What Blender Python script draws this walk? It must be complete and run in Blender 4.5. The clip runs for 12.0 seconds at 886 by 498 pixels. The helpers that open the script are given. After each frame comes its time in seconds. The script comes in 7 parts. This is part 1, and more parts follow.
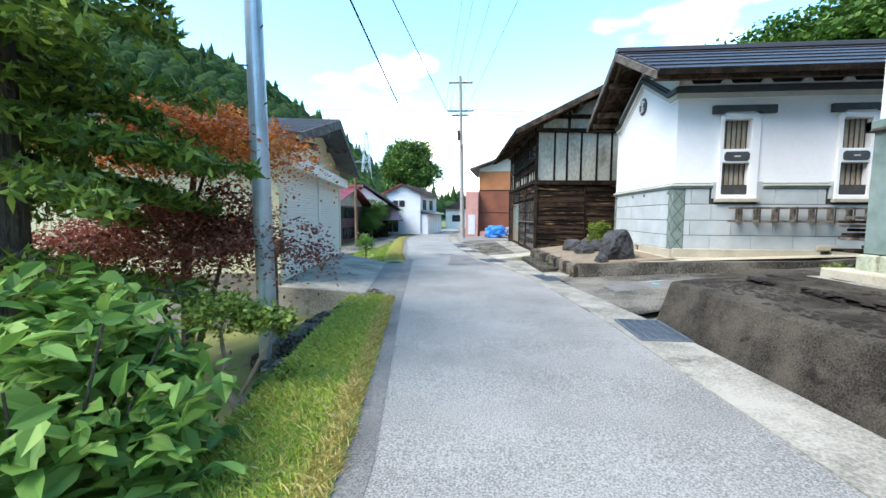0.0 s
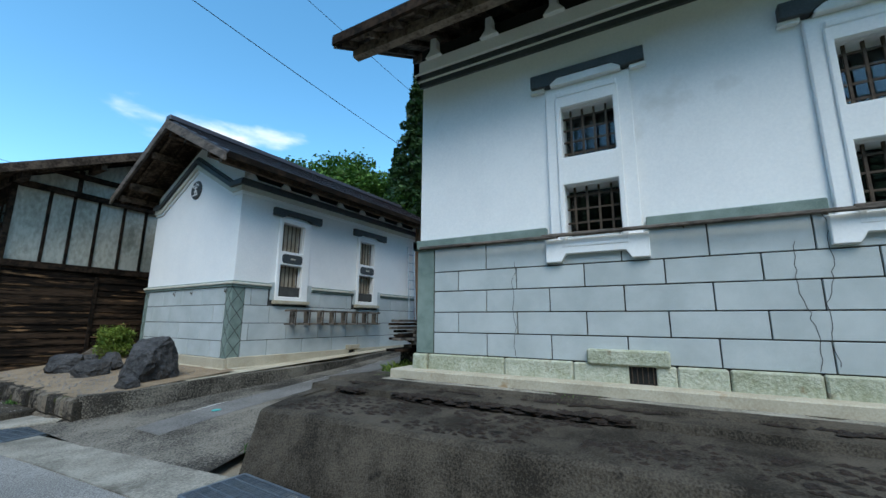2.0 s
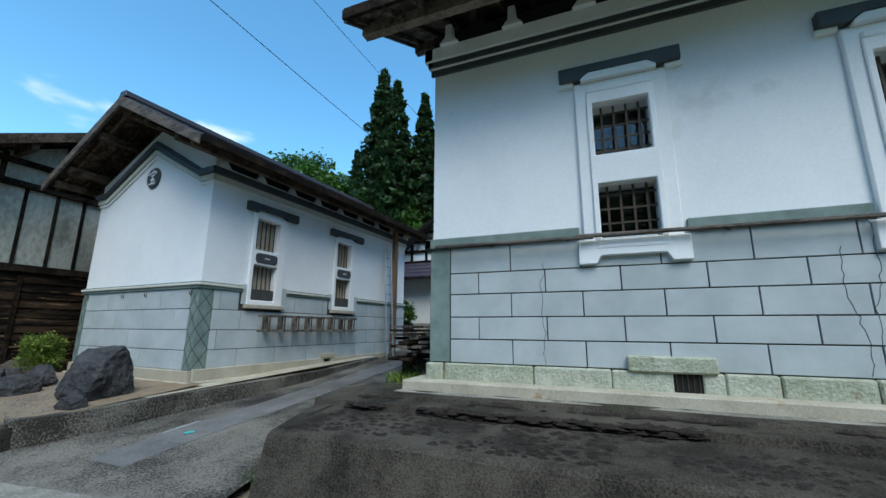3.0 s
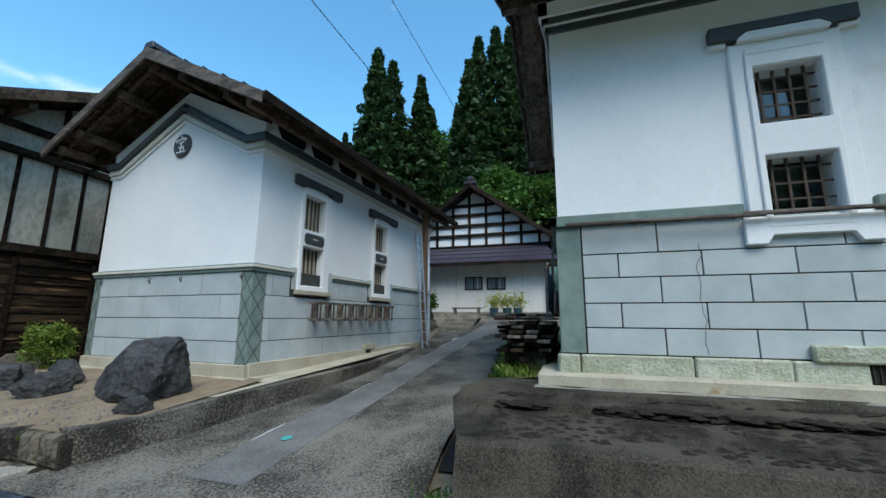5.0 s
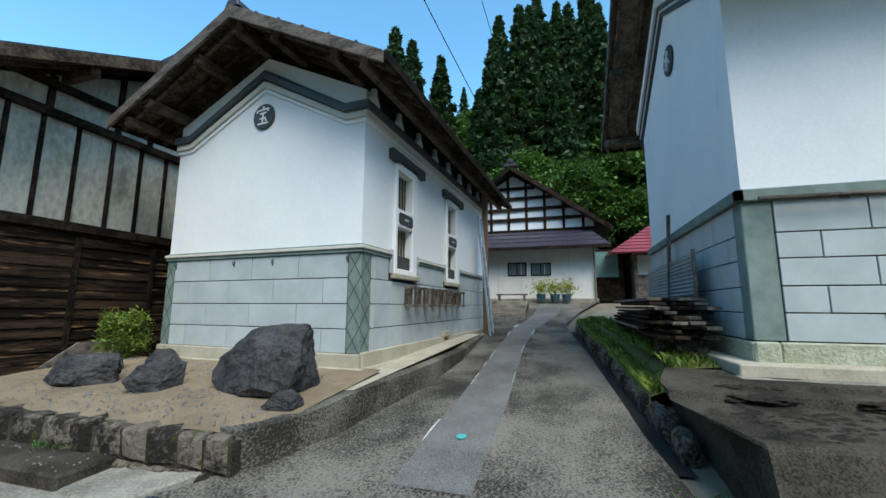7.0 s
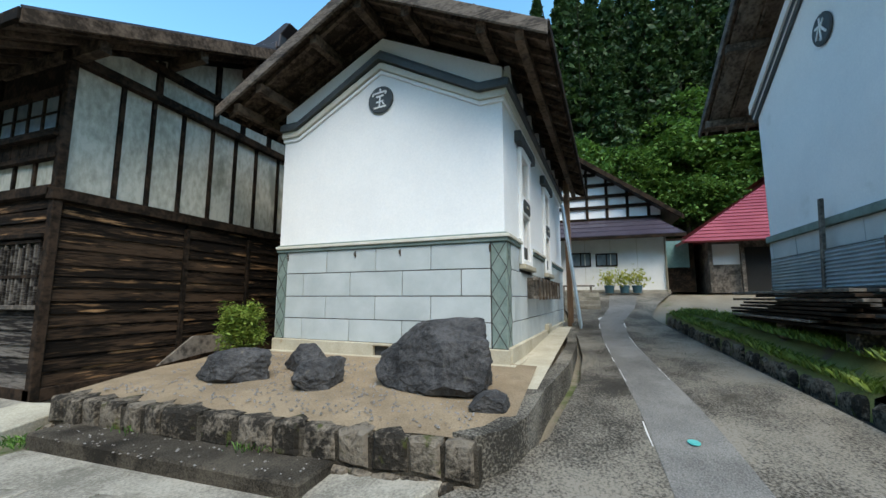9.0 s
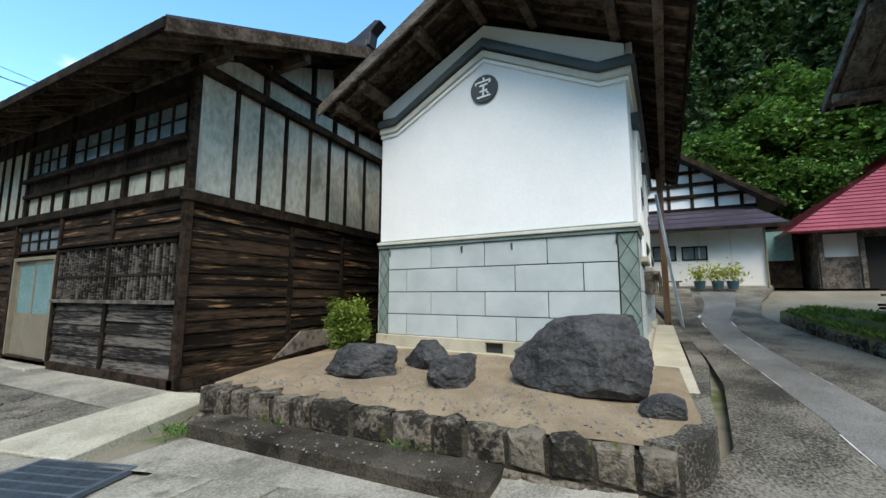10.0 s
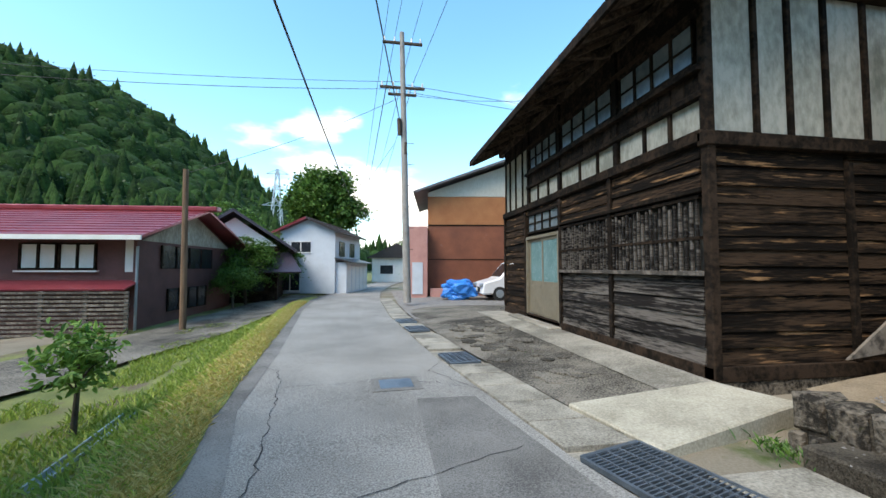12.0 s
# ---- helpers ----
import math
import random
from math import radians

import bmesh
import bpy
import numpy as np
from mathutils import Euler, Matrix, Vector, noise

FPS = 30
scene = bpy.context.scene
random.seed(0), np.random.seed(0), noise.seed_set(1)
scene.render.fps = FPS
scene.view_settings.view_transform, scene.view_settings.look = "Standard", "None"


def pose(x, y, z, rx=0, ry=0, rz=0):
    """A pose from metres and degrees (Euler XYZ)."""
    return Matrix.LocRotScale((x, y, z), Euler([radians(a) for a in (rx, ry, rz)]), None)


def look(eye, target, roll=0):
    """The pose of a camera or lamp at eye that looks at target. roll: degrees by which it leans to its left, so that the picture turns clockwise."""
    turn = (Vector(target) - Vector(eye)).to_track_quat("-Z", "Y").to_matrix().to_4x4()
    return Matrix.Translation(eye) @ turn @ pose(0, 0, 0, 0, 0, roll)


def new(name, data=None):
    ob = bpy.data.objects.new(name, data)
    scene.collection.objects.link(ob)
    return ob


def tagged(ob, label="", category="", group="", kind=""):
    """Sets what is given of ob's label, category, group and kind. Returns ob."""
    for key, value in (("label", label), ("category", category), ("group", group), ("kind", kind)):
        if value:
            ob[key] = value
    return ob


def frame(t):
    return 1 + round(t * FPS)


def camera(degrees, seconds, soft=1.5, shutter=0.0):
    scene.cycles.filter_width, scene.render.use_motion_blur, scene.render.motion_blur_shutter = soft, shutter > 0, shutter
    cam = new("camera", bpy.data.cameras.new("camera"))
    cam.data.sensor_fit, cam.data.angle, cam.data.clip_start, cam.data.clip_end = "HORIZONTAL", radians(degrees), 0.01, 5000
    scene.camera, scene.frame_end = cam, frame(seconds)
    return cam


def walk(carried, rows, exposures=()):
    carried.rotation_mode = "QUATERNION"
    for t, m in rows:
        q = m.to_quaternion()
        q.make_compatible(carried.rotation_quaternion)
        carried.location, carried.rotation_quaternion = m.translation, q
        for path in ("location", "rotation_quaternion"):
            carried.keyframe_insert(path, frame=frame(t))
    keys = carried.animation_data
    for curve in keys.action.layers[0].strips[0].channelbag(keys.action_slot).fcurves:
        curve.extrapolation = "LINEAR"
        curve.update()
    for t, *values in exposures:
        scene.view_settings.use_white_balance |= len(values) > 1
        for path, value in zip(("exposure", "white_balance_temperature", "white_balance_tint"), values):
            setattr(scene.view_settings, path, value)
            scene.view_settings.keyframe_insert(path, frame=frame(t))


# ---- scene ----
cam = camera(97.0, 12.0)
METRES, EYE, TILT, LEAN, TURN = 12.5, 1.55, 0.0, 0.0, 1.9
ROWS = [
    (0.0, 0.0, 0.0, 0.0, 0.03, -4.82, -0.32),
    (0.5, 0.0085, 0.0388, 0.0026, -22.24, -0.09, -0.57),
    (1.0, 0.0121, 0.0778, 0.0025, -41.67, 4.68, -0.71),
    (1.5, 0.0181, 0.1187, 0.0007, -55.18, 8.33, -0.56),
    (2.0, 0.0223, 0.1615, 0.0004, -62.86, 10.43, -0.4),
    (2.5, 0.0269, 0.204, -0.001, -67.22, 11.28, -0.34),
    (4.5, 0.0289, 0.3775, -0.0029, -73.56, 10.62, -0.28),
    (5.0, 0.0307, 0.4194, -0.0044, -74.16, 10.03, -0.26),
    (5.5, 0.0294, 0.4624, -0.0052, -74.58, 9.45, -0.25),
    (6.0, 0.0307, 0.5055, -0.0072, -74.84, 8.93, -0.23),
    (6.5, 0.031, 0.5483, -0.0079, -74.9, 8.52, -0.18),
    (8.5, 0.0219, 0.7095, -0.0068, -73.86, 7.26, -0.1),
    (9.0, 0.0161, 0.7512, -0.0074, -72.68, 7.07, -0.07),
    (9.5, 0.0132, 0.7934, -0.0092, -70.12, 6.88, -0.07),
    (10.0, 0.0048, 0.8363, -0.0098, -65.93, 6.69, -0.04),
    (10.5, -0.0038, 0.878, -0.012, -57.32, 6.39, 0.01),
    (11.0, -0.0102, 0.9171, -0.013, -42.77, 5.84, 0.01),
    (11.5, -0.0162, 0.9548, -0.0133, -25.95, 4.54, -0.05),
    (12.0, -0.0183, 0.9932, -0.0141, -11.0, 2.8, -0.02),
]
walk(cam, [(t, pose(0, 0, EYE, TILT, LEAN, TURN) @ pose(METRES * x, METRES * y, METRES * z, 90 + pitch, roll, yaw)) for t, x, y, z, yaw, pitch, roll in ROWS],
     exposures=[(0.0, 1.68, 7100, 12), (0.5, 1.2, 6900, 9), (1.0, 0.72, 6600, 6), (1.5, 0.48, 6500, 5), (2.5, 0.45, 6400, 5), (6.5, 0.72, 6900, 6), (9.5, 1.0, 7400, 8), (10.5, 0.98, 7500, 9), (11.0, 0.82, 7200, 10), (12.0, 1.05, 7500, 11)])

# ---- sky, sun ----
world = bpy.data.worlds.new("world")
scene.world = world
world.use_nodes = True
wn, wl = world.node_tree.nodes, world.node_tree.links
wn.clear()
w_out = wn.new("ShaderNodeOutputWorld")
w_bg = wn.new("ShaderNodeBackground")
w_bg.inputs["Strength"].default_value = 0.15
w_sky = wn.new("ShaderNodeTexSky")
w_sky.sky_type, w_sky.sun_disc = "NISHITA", False
SUN_ELEV, SUN_AZ = 52.0, 236.0
w_sky.sun_elevation, w_sky.sun_rotation = radians(SUN_ELEV), radians(SUN_AZ)
w_sky.air_density, w_sky.dust_density, w_sky.ozone_density = 1.0, 0.4, 2.5
# thin clouds: loose patches, running into white haze towards the horizon
w_tc = wn.new("ShaderNodeTexCoord")
w_map = wn.new("ShaderNodeMapping")
w_map.inputs["Scale"].default_value = (1.0, 1.0, 2.6)
w_noise = wn.new("ShaderNodeTexNoise")
w_noise.inputs["Scale"].default_value, w_noise.inputs["Detail"].default_value = 3.2, 7.0
w_sep = wn.new("ShaderNodeSeparateXYZ")
w_low = wn.new("ShaderNodeMapRange")
w_low.inputs["From Min"].default_value, w_low.inputs["From Max"].default_value = 0.0, 0.48
w_low.inputs["To Min"].default_value, w_low.inputs["To Max"].default_value = 0.29, -0.02
w_add = wn.new("ShaderNodeMath")
w_ramp = wn.new("ShaderNodeMapRange")
w_ramp.interpolation_type = "SMOOTHSTEP"
w_ramp.inputs["From Min"].default_value, w_ramp.inputs["From Max"].default_value = 0.63, 0.80
w_mix = wn.new("ShaderNodeMixRGB")
w_mix.inputs["Color2"].default_value = (6.6, 6.8, 7.0, 1)
wl.new(w_tc.outputs["Generated"], w_map.inputs["Vector"])
wl.new(w_map.outputs["Vector"], w_noise.inputs["Vector"])
wl.new(w_tc.outputs["Generated"], w_sep.inputs["Vector"])
wl.new(w_sep.outputs["Z"], w_low.inputs["Value"])
wl.new(w_noise.outputs["Fac"], w_add.inputs[0])
wl.new(w_low.outputs["Result"], w_add.inputs[1])
wl.new(w_add.outputs["Value"], w_ramp.inputs["Value"])
wl.new(w_ramp.outputs["Result"], w_mix.inputs["Fac"])
w_sat = wn.new("ShaderNodeHueSaturation")
w_sat.inputs["Hue"].default_value, w_sat.inputs["Saturation"].default_value, w_sat.inputs["Value"].default_value = 0.487, 1.2, 1.5
wl.new(w_sky.outputs["Color"], w_sat.inputs["Color"])
wl.new(w_sat.outputs["Color"], w_mix.inputs["Color1"])
wl.new(w_mix.outputs["Color"], w_bg.inputs["Color"])
wl.new(w_bg.outputs["Background"], w_out.inputs["Surface"])
sun = new("sun", bpy.data.lights.new("sun", "SUN"))
sun.data.energy, sun.data.angle, sun.data.color = 2.0, radians(36), (1.0, 0.97, 0.92)
# the sky's sun_rotation counts clockwise from +y
sx, sy = math.sin(radians(SUN_AZ)), math.cos(radians(SUN_AZ))
sun.matrix_world = look((40 * sx, 40 * sy, 40 * math.tan(radians(SUN_ELEV))), (0, 0, 0))


# ---- building helpers ----
class M:
    """Collects corners and faces of one mesh."""

    def __init__(self):
        self.v, self.f = [], []

    def add(self, verts, faces):
        n = len(self.v)
        self.v += [tuple(p) for p in verts]
        self.f += [tuple(i + n for i in f) for f in faces]
        return self

    def box(self, x0, x1, y0, y1, z0, z1):
        v = [(x, y, z) for z in (z0, z1) for y in (y0, y1) for x in (x0, x1)]
        return self.add(v, [(0, 2, 3, 1), (4, 5, 7, 6), (0, 1, 5, 4), (2, 6, 7, 3), (0, 4, 6, 2), (1, 3, 7, 5)])

    def prism(self, poly, a, b, axis="x"):
        """A flat outline, pushed along an axis from a to b. Outline: (y, z) for x, (x, z) for y, (x, y) for z."""
        n = len(poly)
        put = {"x": lambda p, c: (c, p[0], p[1]), "y": lambda p, c: (p[0], c, p[1]), "z": lambda p, c: (p[0], p[1], c)}[axis]
        v = [put(p, a) for p in poly] + [put(p, b) for p in poly]
        f = [tuple(range(n - 1, -1, -1)), tuple(range(n, 2 * n))]
        f += [(i, (i + 1) % n, n + (i + 1) % n, n + i) for i in range(n)]
        return self.add(v, f)

    def rod(self, p, q, r, r2=None, n=8):
        p, q = Vector(p), Vector(q)
        r2 = r if r2 is None else r2
        d = (q - p).normalized()
        a = d.orthogonal().normalized()
        b = d.cross(a)
        ring = [(math.cos(2 * math.pi * i / n), math.sin(2 * math.pi * i / n)) for i in range(n)]
        v = [p + (a * c + b * s) * r for c, s in ring] + [q + (a * c + b * s) * r2 for c, s in ring]
        f = [(i, (i + 1) % n, n + (i + 1) % n, n + i) for i in range(n)]
        return self.add(v, f + [tuple(range(n - 1, -1, -1)), tuple(range(n, 2 * n))])

    def beam(self, p, q, w, h, up=(0, 0, 1)):
        """A squared timber from p to q, w wide and h high, its axis in the middle."""
        p, q, up = Vector(p), Vector(q), Vector(up)
        d = (q - p).normalized()
        s = d.cross(up).normalized() * (w / 2)
        t = s.cross(d).normalized() * (h / 2)
        v = [p - s - t, p + s - t, p + s + t, p - s + t, q - s - t, q + s - t, q + s + t, q - s + t]
        return self.add(v, [(0, 1, 2, 3), (7, 6, 5, 4), (0, 4, 5, 1), (1, 5, 6, 2), (2, 6, 7, 3), (3, 7, 4, 0)])

    def slab(self, a, b, c, d, t):
        """A plate with corners a, b, c, d on its upper side, t thick along its normal."""
        a, b, c, d = (Vector(p) for p in (a, b, c, d))
        n = (b - a).cross(d - a).normalized() * t
        v = [a, b, c, d, a - n, b - n, c - n, d - n]
        return self.add(v, [(0, 1, 2, 3), (7, 6, 5, 4), (0, 4, 5, 1), (1, 5, 6, 2), (2, 6, 7, 3), (3, 7, 4, 0)])

    def mesh(self, name, mat, bevel=0.0, smooth=False):
        me = bpy.data.meshes.new(name)
        me.from_pydata(self.v, [], self.f)
        bm = bmesh.new()
        bm.from_mesh(me)
        bmesh.ops.recalc_face_normals(bm, faces=bm.faces)
        if bevel:
            edges = [e for e in bm.edges if len(e.link_faces) == 2 and e.calc_face_angle(0) > 0.5]
            bmesh.ops.bevel(bm, geom=edges, offset=bevel, segments=1, affect="EDGES", clamp_overlap=True)
        bm.to_mesh(me)
        bm.free()
        if smooth:
            me.shade_smooth()
        me.materials.append(mat)
        return me


def part(name, m, mat, parent=None, label="", bevel=0.0, smooth=False, at=None, kind=""):
    """Links m (an M, or a mesh made before) as one object under a thing or part."""
    me = m.mesh(name, mat, bevel, smooth) if isinstance(m, M) else m
    ob = new(name, me)
    if parent:
        ob.parent = parent
    if at is not None:
        ob.matrix_basis = at
    return tagged(ob, label, kind=kind)


def thing(name, m, label, category, group="", kind=""):
    ob = new(name)
    ob.empty_display_size = 0.2
    ob.matrix_basis = m
    return tagged(ob, label, category, group, kind)


def structure(name, m, mat, label="", bevel=0.0, smooth=False, category=""):
    return tagged(part(name, m, mat, bevel=bevel, smooth=smooth), label, category, kind="structure")


def lerp_rows(rows, t):
    """Piecewise-linear reading of rows of (t, value)."""
    if t <= rows[0][0]:
        return rows[0][1]
    for (a, va), (b, vb) in zip(rows, rows[1:]):
        if t <= b:
            return va + (vb - va) * (t - a) / (b - a)
    return rows[-1][1]


# ---- materials ----
def surface(name, c1, c2, rough=0.8, big=1.2, fine=25.0, bump=0.3, depth=0.004, metal=0.0, stretch=(1, 1, 1), spots=None, spot_scale=6.0, spot_at=0.6, rnd=0.0, mid=0.5, spec=0.5, island=False, contrast=1.0, broad=1.0):
    """A procedural surface: two colours mixed by broad and fine noise, optional stains of a third colour, fine relief."""
    mat = bpy.data.materials.new(name)
    mat.use_nodes = True
    nt = mat.node_tree
    n, l = nt.nodes, nt.links
    bsdf = n["Principled BSDF"]
    bsdf.inputs["Metallic"].default_value = metal
    bsdf.inputs["Specular IOR Level"].default_value = spec
    tc = n.new("ShaderNodeTexCoord")
    info = n.new("ShaderNodeObjectInfo")
    geo = n.new("ShaderNodeNewGeometry")
    source = geo.outputs["Random Per Island"] if island else info.outputs["Random"]
    off = n.new("ShaderNodeVectorMath")
    off.operation = "MULTIPLY_ADD"
    comb = n.new("ShaderNodeCombineXYZ")
    for k in "XYZ":
        l.new(source, comb.inputs[k])
    off.inputs[1].default_value = (37.0, 53.0, 71.0)
    l.new(comb.outputs[0], off.inputs[0])
    l.new(tc.outputs["Object"], off.inputs[2])
    mp = n.new("ShaderNodeMapping")
    mp.inputs["Scale"].default_value = stretch
    l.new(off.outputs[0], mp.inputs["Vector"])

    def noise_tex(scale, detail):
        t = n.new("ShaderNodeTexNoise")
        t.inputs["Scale"].default_value, t.inputs["Detail"].default_value, t.inputs["Roughness"].default_value = scale, detail, 0.62
        l.new(mp.outputs[0], t.inputs["Vector"])
        return t

    def math_node(op, a, b):
        t = n.new("ShaderNodeMath")
        t.operation = op
        for k, x in enumerate((a, b)):
            if isinstance(x, (int, float)):
                t.inputs[k].default_value = x
            else:
                l.new(x, t.inputs[k])
        return t.outputs[0]

    n1, n2 = noise_tex(big, 4.0), noise_tex(fine, 3.0)
    f = math_node("ADD", math_node("MULTIPLY", n1.outputs["Fac"], broad), math_node("MULTIPLY", n2.outputs["Fac"], 0.8))
    f = math_node("MULTIPLY", math_node("SUBTRACT", f, 0.4 + 0.5 * broad), 2.2 * contrast)
    f = math_node("ADD", f, mid)
    if rnd:
        f = math_node("ADD", f, math_node("MULTIPLY", math_node("SUBTRACT", source, 0.5), 2 * rnd))
    clamp = n.new("ShaderNodeClamp")
    l.new(f, clamp.inputs[0])
    mix = n.new("ShaderNodeMixRGB")
    mix.inputs[1].default_value, mix.inputs[2].default_value = (*c1, 1), (*c2, 1)
    l.new(clamp.outputs[0], mix.inputs[0])
    col = mix.outputs[0]
    if spots:
        n3 = noise_tex(spot_scale, 6.0)
        mr = n.new("ShaderNodeMapRange")
        mr.inputs["From Min"].default_value, mr.inputs["From Max"].default_value = spot_at, spot_at + 0.09
        l.new(n3.outputs["Fac"], mr.inputs["Value"])
        m2 = n.new("ShaderNodeMixRGB")
        m2.inputs[2].default_value = (*spots, 1)
        l.new(mr.outputs[0], m2.inputs[0])
        l.new(col, m2.inputs[1])
        col = m2.outputs[0]
    l.new(col, bsdf.inputs["Base Color"])
    rr = n.new("ShaderNodeMapRange")
    rr.inputs["To Min"].default_value, rr.inputs["To Max"].default_value = max(rough - 0.12, 0.03), min(rough + 0.12, 1.0)
    l.new(n2.outputs["Fac"], rr.inputs["Value"])
    l.new(rr.outputs[0], bsdf.inputs["Roughness"])
    if bump:
        bp = n.new("ShaderNodeBump")
        bp.inputs["Strength"].default_value, bp.inputs["Distance"].default_value = bump, depth
        h = math_node("ADD", n2.outputs["Fac"], math_node("MULTIPLY", n1.outputs["Fac"], 0.8))
        l.new(h, bp.inputs["Height"])
        l.new(bp.outputs[0], bsdf.inputs["Normal"])
    return mat


def leaf_surface(name, c1, c2, c3):
    """Leaves: colour differs leaf by leaf, some light passes through."""
    mat = bpy.data.materials.new(name)
    mat.use_nodes = True
    n, l = mat.node_tree.nodes, mat.node_tree.links
    bsdf, out = n["Principled BSDF"], n["Material Output"]
    geo = n.new("ShaderNodeNewGeometry")
    ramp = n.new("ShaderNodeValToRGB")
    ramp.color_ramp.elements[0].color, ramp.color_ramp.elements[1].color = (*c1, 1), (*c3, 1)
    e = ramp.color_ramp.elements.new(0.55)
    e.color = (*c2, 1)
    l.new(geo.outputs["Random Per Island"], ramp.inputs[0])
    l.new(ramp.outputs[0], bsdf.inputs["Base Color"])
    bsdf.inputs["Roughness"].default_value = 0.55
    bsdf.inputs["Specular IOR Level"].default_value = 0.3
    tr = n.new("ShaderNodeBsdfTranslucent")
    l.new(ramp.outputs[0], tr.inputs["Color"])
    mx = n.new("ShaderNodeMixShader")
    mx.inputs[0].default_value = 0.3
    l.new(bsdf.outputs[0], mx.inputs[1])
    l.new(tr.outputs[0], mx.inputs[2])
    l.new(mx.outputs[0], out.inputs["Surface"])
    return mat


def glass_surface(name, tint=(0.75, 0.85, 0.85), rough=0.05):
    """Window glass, seen against a dark room: mostly clear, with a mirror's gloss."""
    mat = bpy.data.materials.new(name)
    mat.use_nodes = True
    n, l = mat.node_tree.nodes, mat.node_tree.links
    out = n["Material Output"]
    n.remove(n["Principled BSDF"])
    clear, gloss, mx, fr = n.new("ShaderNodeBsdfTransparent"), n.new("ShaderNodeBsdfGlossy"), n.new("ShaderNodeMixShader"), n.new("ShaderNodeFresnel")
    clear.inputs[0].default_value = (*tint, 1)
    gloss.inputs["Roughness"].default_value = rough
    fr.inputs[0].default_value = 1.5
    l.new(fr.outputs[0], mx.inputs[0])
    l.new(clear.outputs[0], mx.inputs[1])
    l.new(gloss.outputs[0], mx.inputs[2])
    l.new(mx.outputs[0], out.inputs["Surface"])
    return mat


ASPHALT = surface("asphalt", (0.12, 0.116, 0.107), (0.34, 0.33, 0.305), 0.92, 0.5, 75, 0.7, 0.006, contrast=1.9, spec=0.3, broad=0.3)
PATCH = surface("asphalt_patch", (0.082, 0.079, 0.074), (0.225, 0.218, 0.203), 0.92, 1.0, 75, 0.7, 0.006, contrast=1.7, spec=0.3, broad=0.5)
PALE_CONCRETE = surface("pale_concrete", (0.26, 0.24, 0.185), (0.46, 0.43, 0.345), 0.9, 1.2, 40, 0.4, 0.004, contrast=1.2, spots=(0.16, 0.145, 0.10), spot_scale=1.4, spot_at=0.62)
CONCRETE = surface("concrete", (0.14, 0.13, 0.105), (0.35, 0.325, 0.27), 0.9, 1.2, 40, 0.5, 0.005, contrast=1.4, spots=(0.10, 0.09, 0.07), spot_scale=1.6, spot_at=0.60)
OLD_CONCRETE = surface("old_concrete", (0.020, 0.017, 0.013), (0.088, 0.076, 0.059), 0.95, 1.6, 60, 0.9, 0.012, spots=(0.012, 0.010, 0.008), spot_scale=3.5, spot_at=0.61, contrast=1.5, spec=0.15)
RAMP = surface("washed_concrete", (0.030, 0.027, 0.022), (0.22, 0.20, 0.165), 0.94, 0.7, 42, 1.0, 0.014, spots=(0.05, 0.045, 0.035), spot_scale=0.8, spot_at=0.62, contrast=2.0, broad=0.8, spec=0.25)
PLASTER = surface("white_plaster", (0.76, 0.77, 0.77), (0.85, 0.85, 0.84), 0.85, 0.7, 30, 0.15, 0.003, spots=(0.70, 0.70, 0.68), spot_scale=0.9, spot_at=0.66)
GRANITE = surface("grey_granite", (0.36, 0.40, 0.40), (0.50, 0.54, 0.54), 0.75, 1.5, 180, 0.25, 0.002, rnd=0.12)
GREENSTONE = surface("green_tuff", (0.11, 0.16, 0.14), (0.22, 0.28, 0.25), 0.8, 4, 120, 0.3, 0.003, rnd=0.1)
TUFF = surface("rough_tuff", (0.30, 0.32, 0.22), (0.52, 0.53, 0.43), 0.95, 5, 30, 1.0, 0.02, rnd=0.2, spots=(0.20, 0.15, 0.08), spot_scale=3, spot_at=0.62)
DARKTRIM = surface("dark_plaster_trim", (0.035, 0.042, 0.045), (0.07, 0.08, 0.085), 0.6, 2, 40, 0.2, 0.002)
EAVES = surface("brown_eaves_timber", (0.028, 0.019, 0.013), (0.125, 0.088, 0.063), 0.9, 3, 14, 0.7, 0.005, rnd=0.35, contrast=1.4, mid=0.45, spec=0.15)
EAVES_PALE = surface("pale_weathered_eaves_boards", (0.065, 0.050, 0.038), (0.24, 0.19, 0.15), 0.9, 3, 14, 0.7, 0.005, rnd=0.35, contrast=1.4, mid=0.45, spec=0.15)
WOOD_DARK = surface("weathered_dark_wood", (0.008, 0.006, 0.0042), (0.042, 0.027, 0.018), 0.9, 3, 14, 0.8, 0.006, rnd=0.35, contrast=1.6, mid=0.3, spec=0.12)
WOOD_GREY = surface("grey_weathered_wood", (0.05, 0.042, 0.034), (0.20, 0.17, 0.14), 0.9, 3, 14, 0.8, 0.005, rnd=0.35, contrast=1.6)
ROOF_DARK = surface("dark_brown_sheet_roof", (0.035, 0.026, 0.026), (0.06, 0.048, 0.046), 0.4, 1, 60, 0.1, 0.002, metal=0.3)
SOIL = surface("dry_soil", (0.16, 0.115, 0.07), (0.30, 0.23, 0.15), 0.97, 2.0, 60, 0.8, 0.012)
GRASS_GROUND = surface("grass_ground", (0.12, 0.16, 0.03), (0.30, 0.30, 0.08), 0.95, 1.5, 60, 0.8, 0.02)
SEAM = surface("dark_joint", (0.03, 0.03, 0.03), (0.07, 0.07, 0.065), 0.95, 4, 60, 0.2, 0.002)
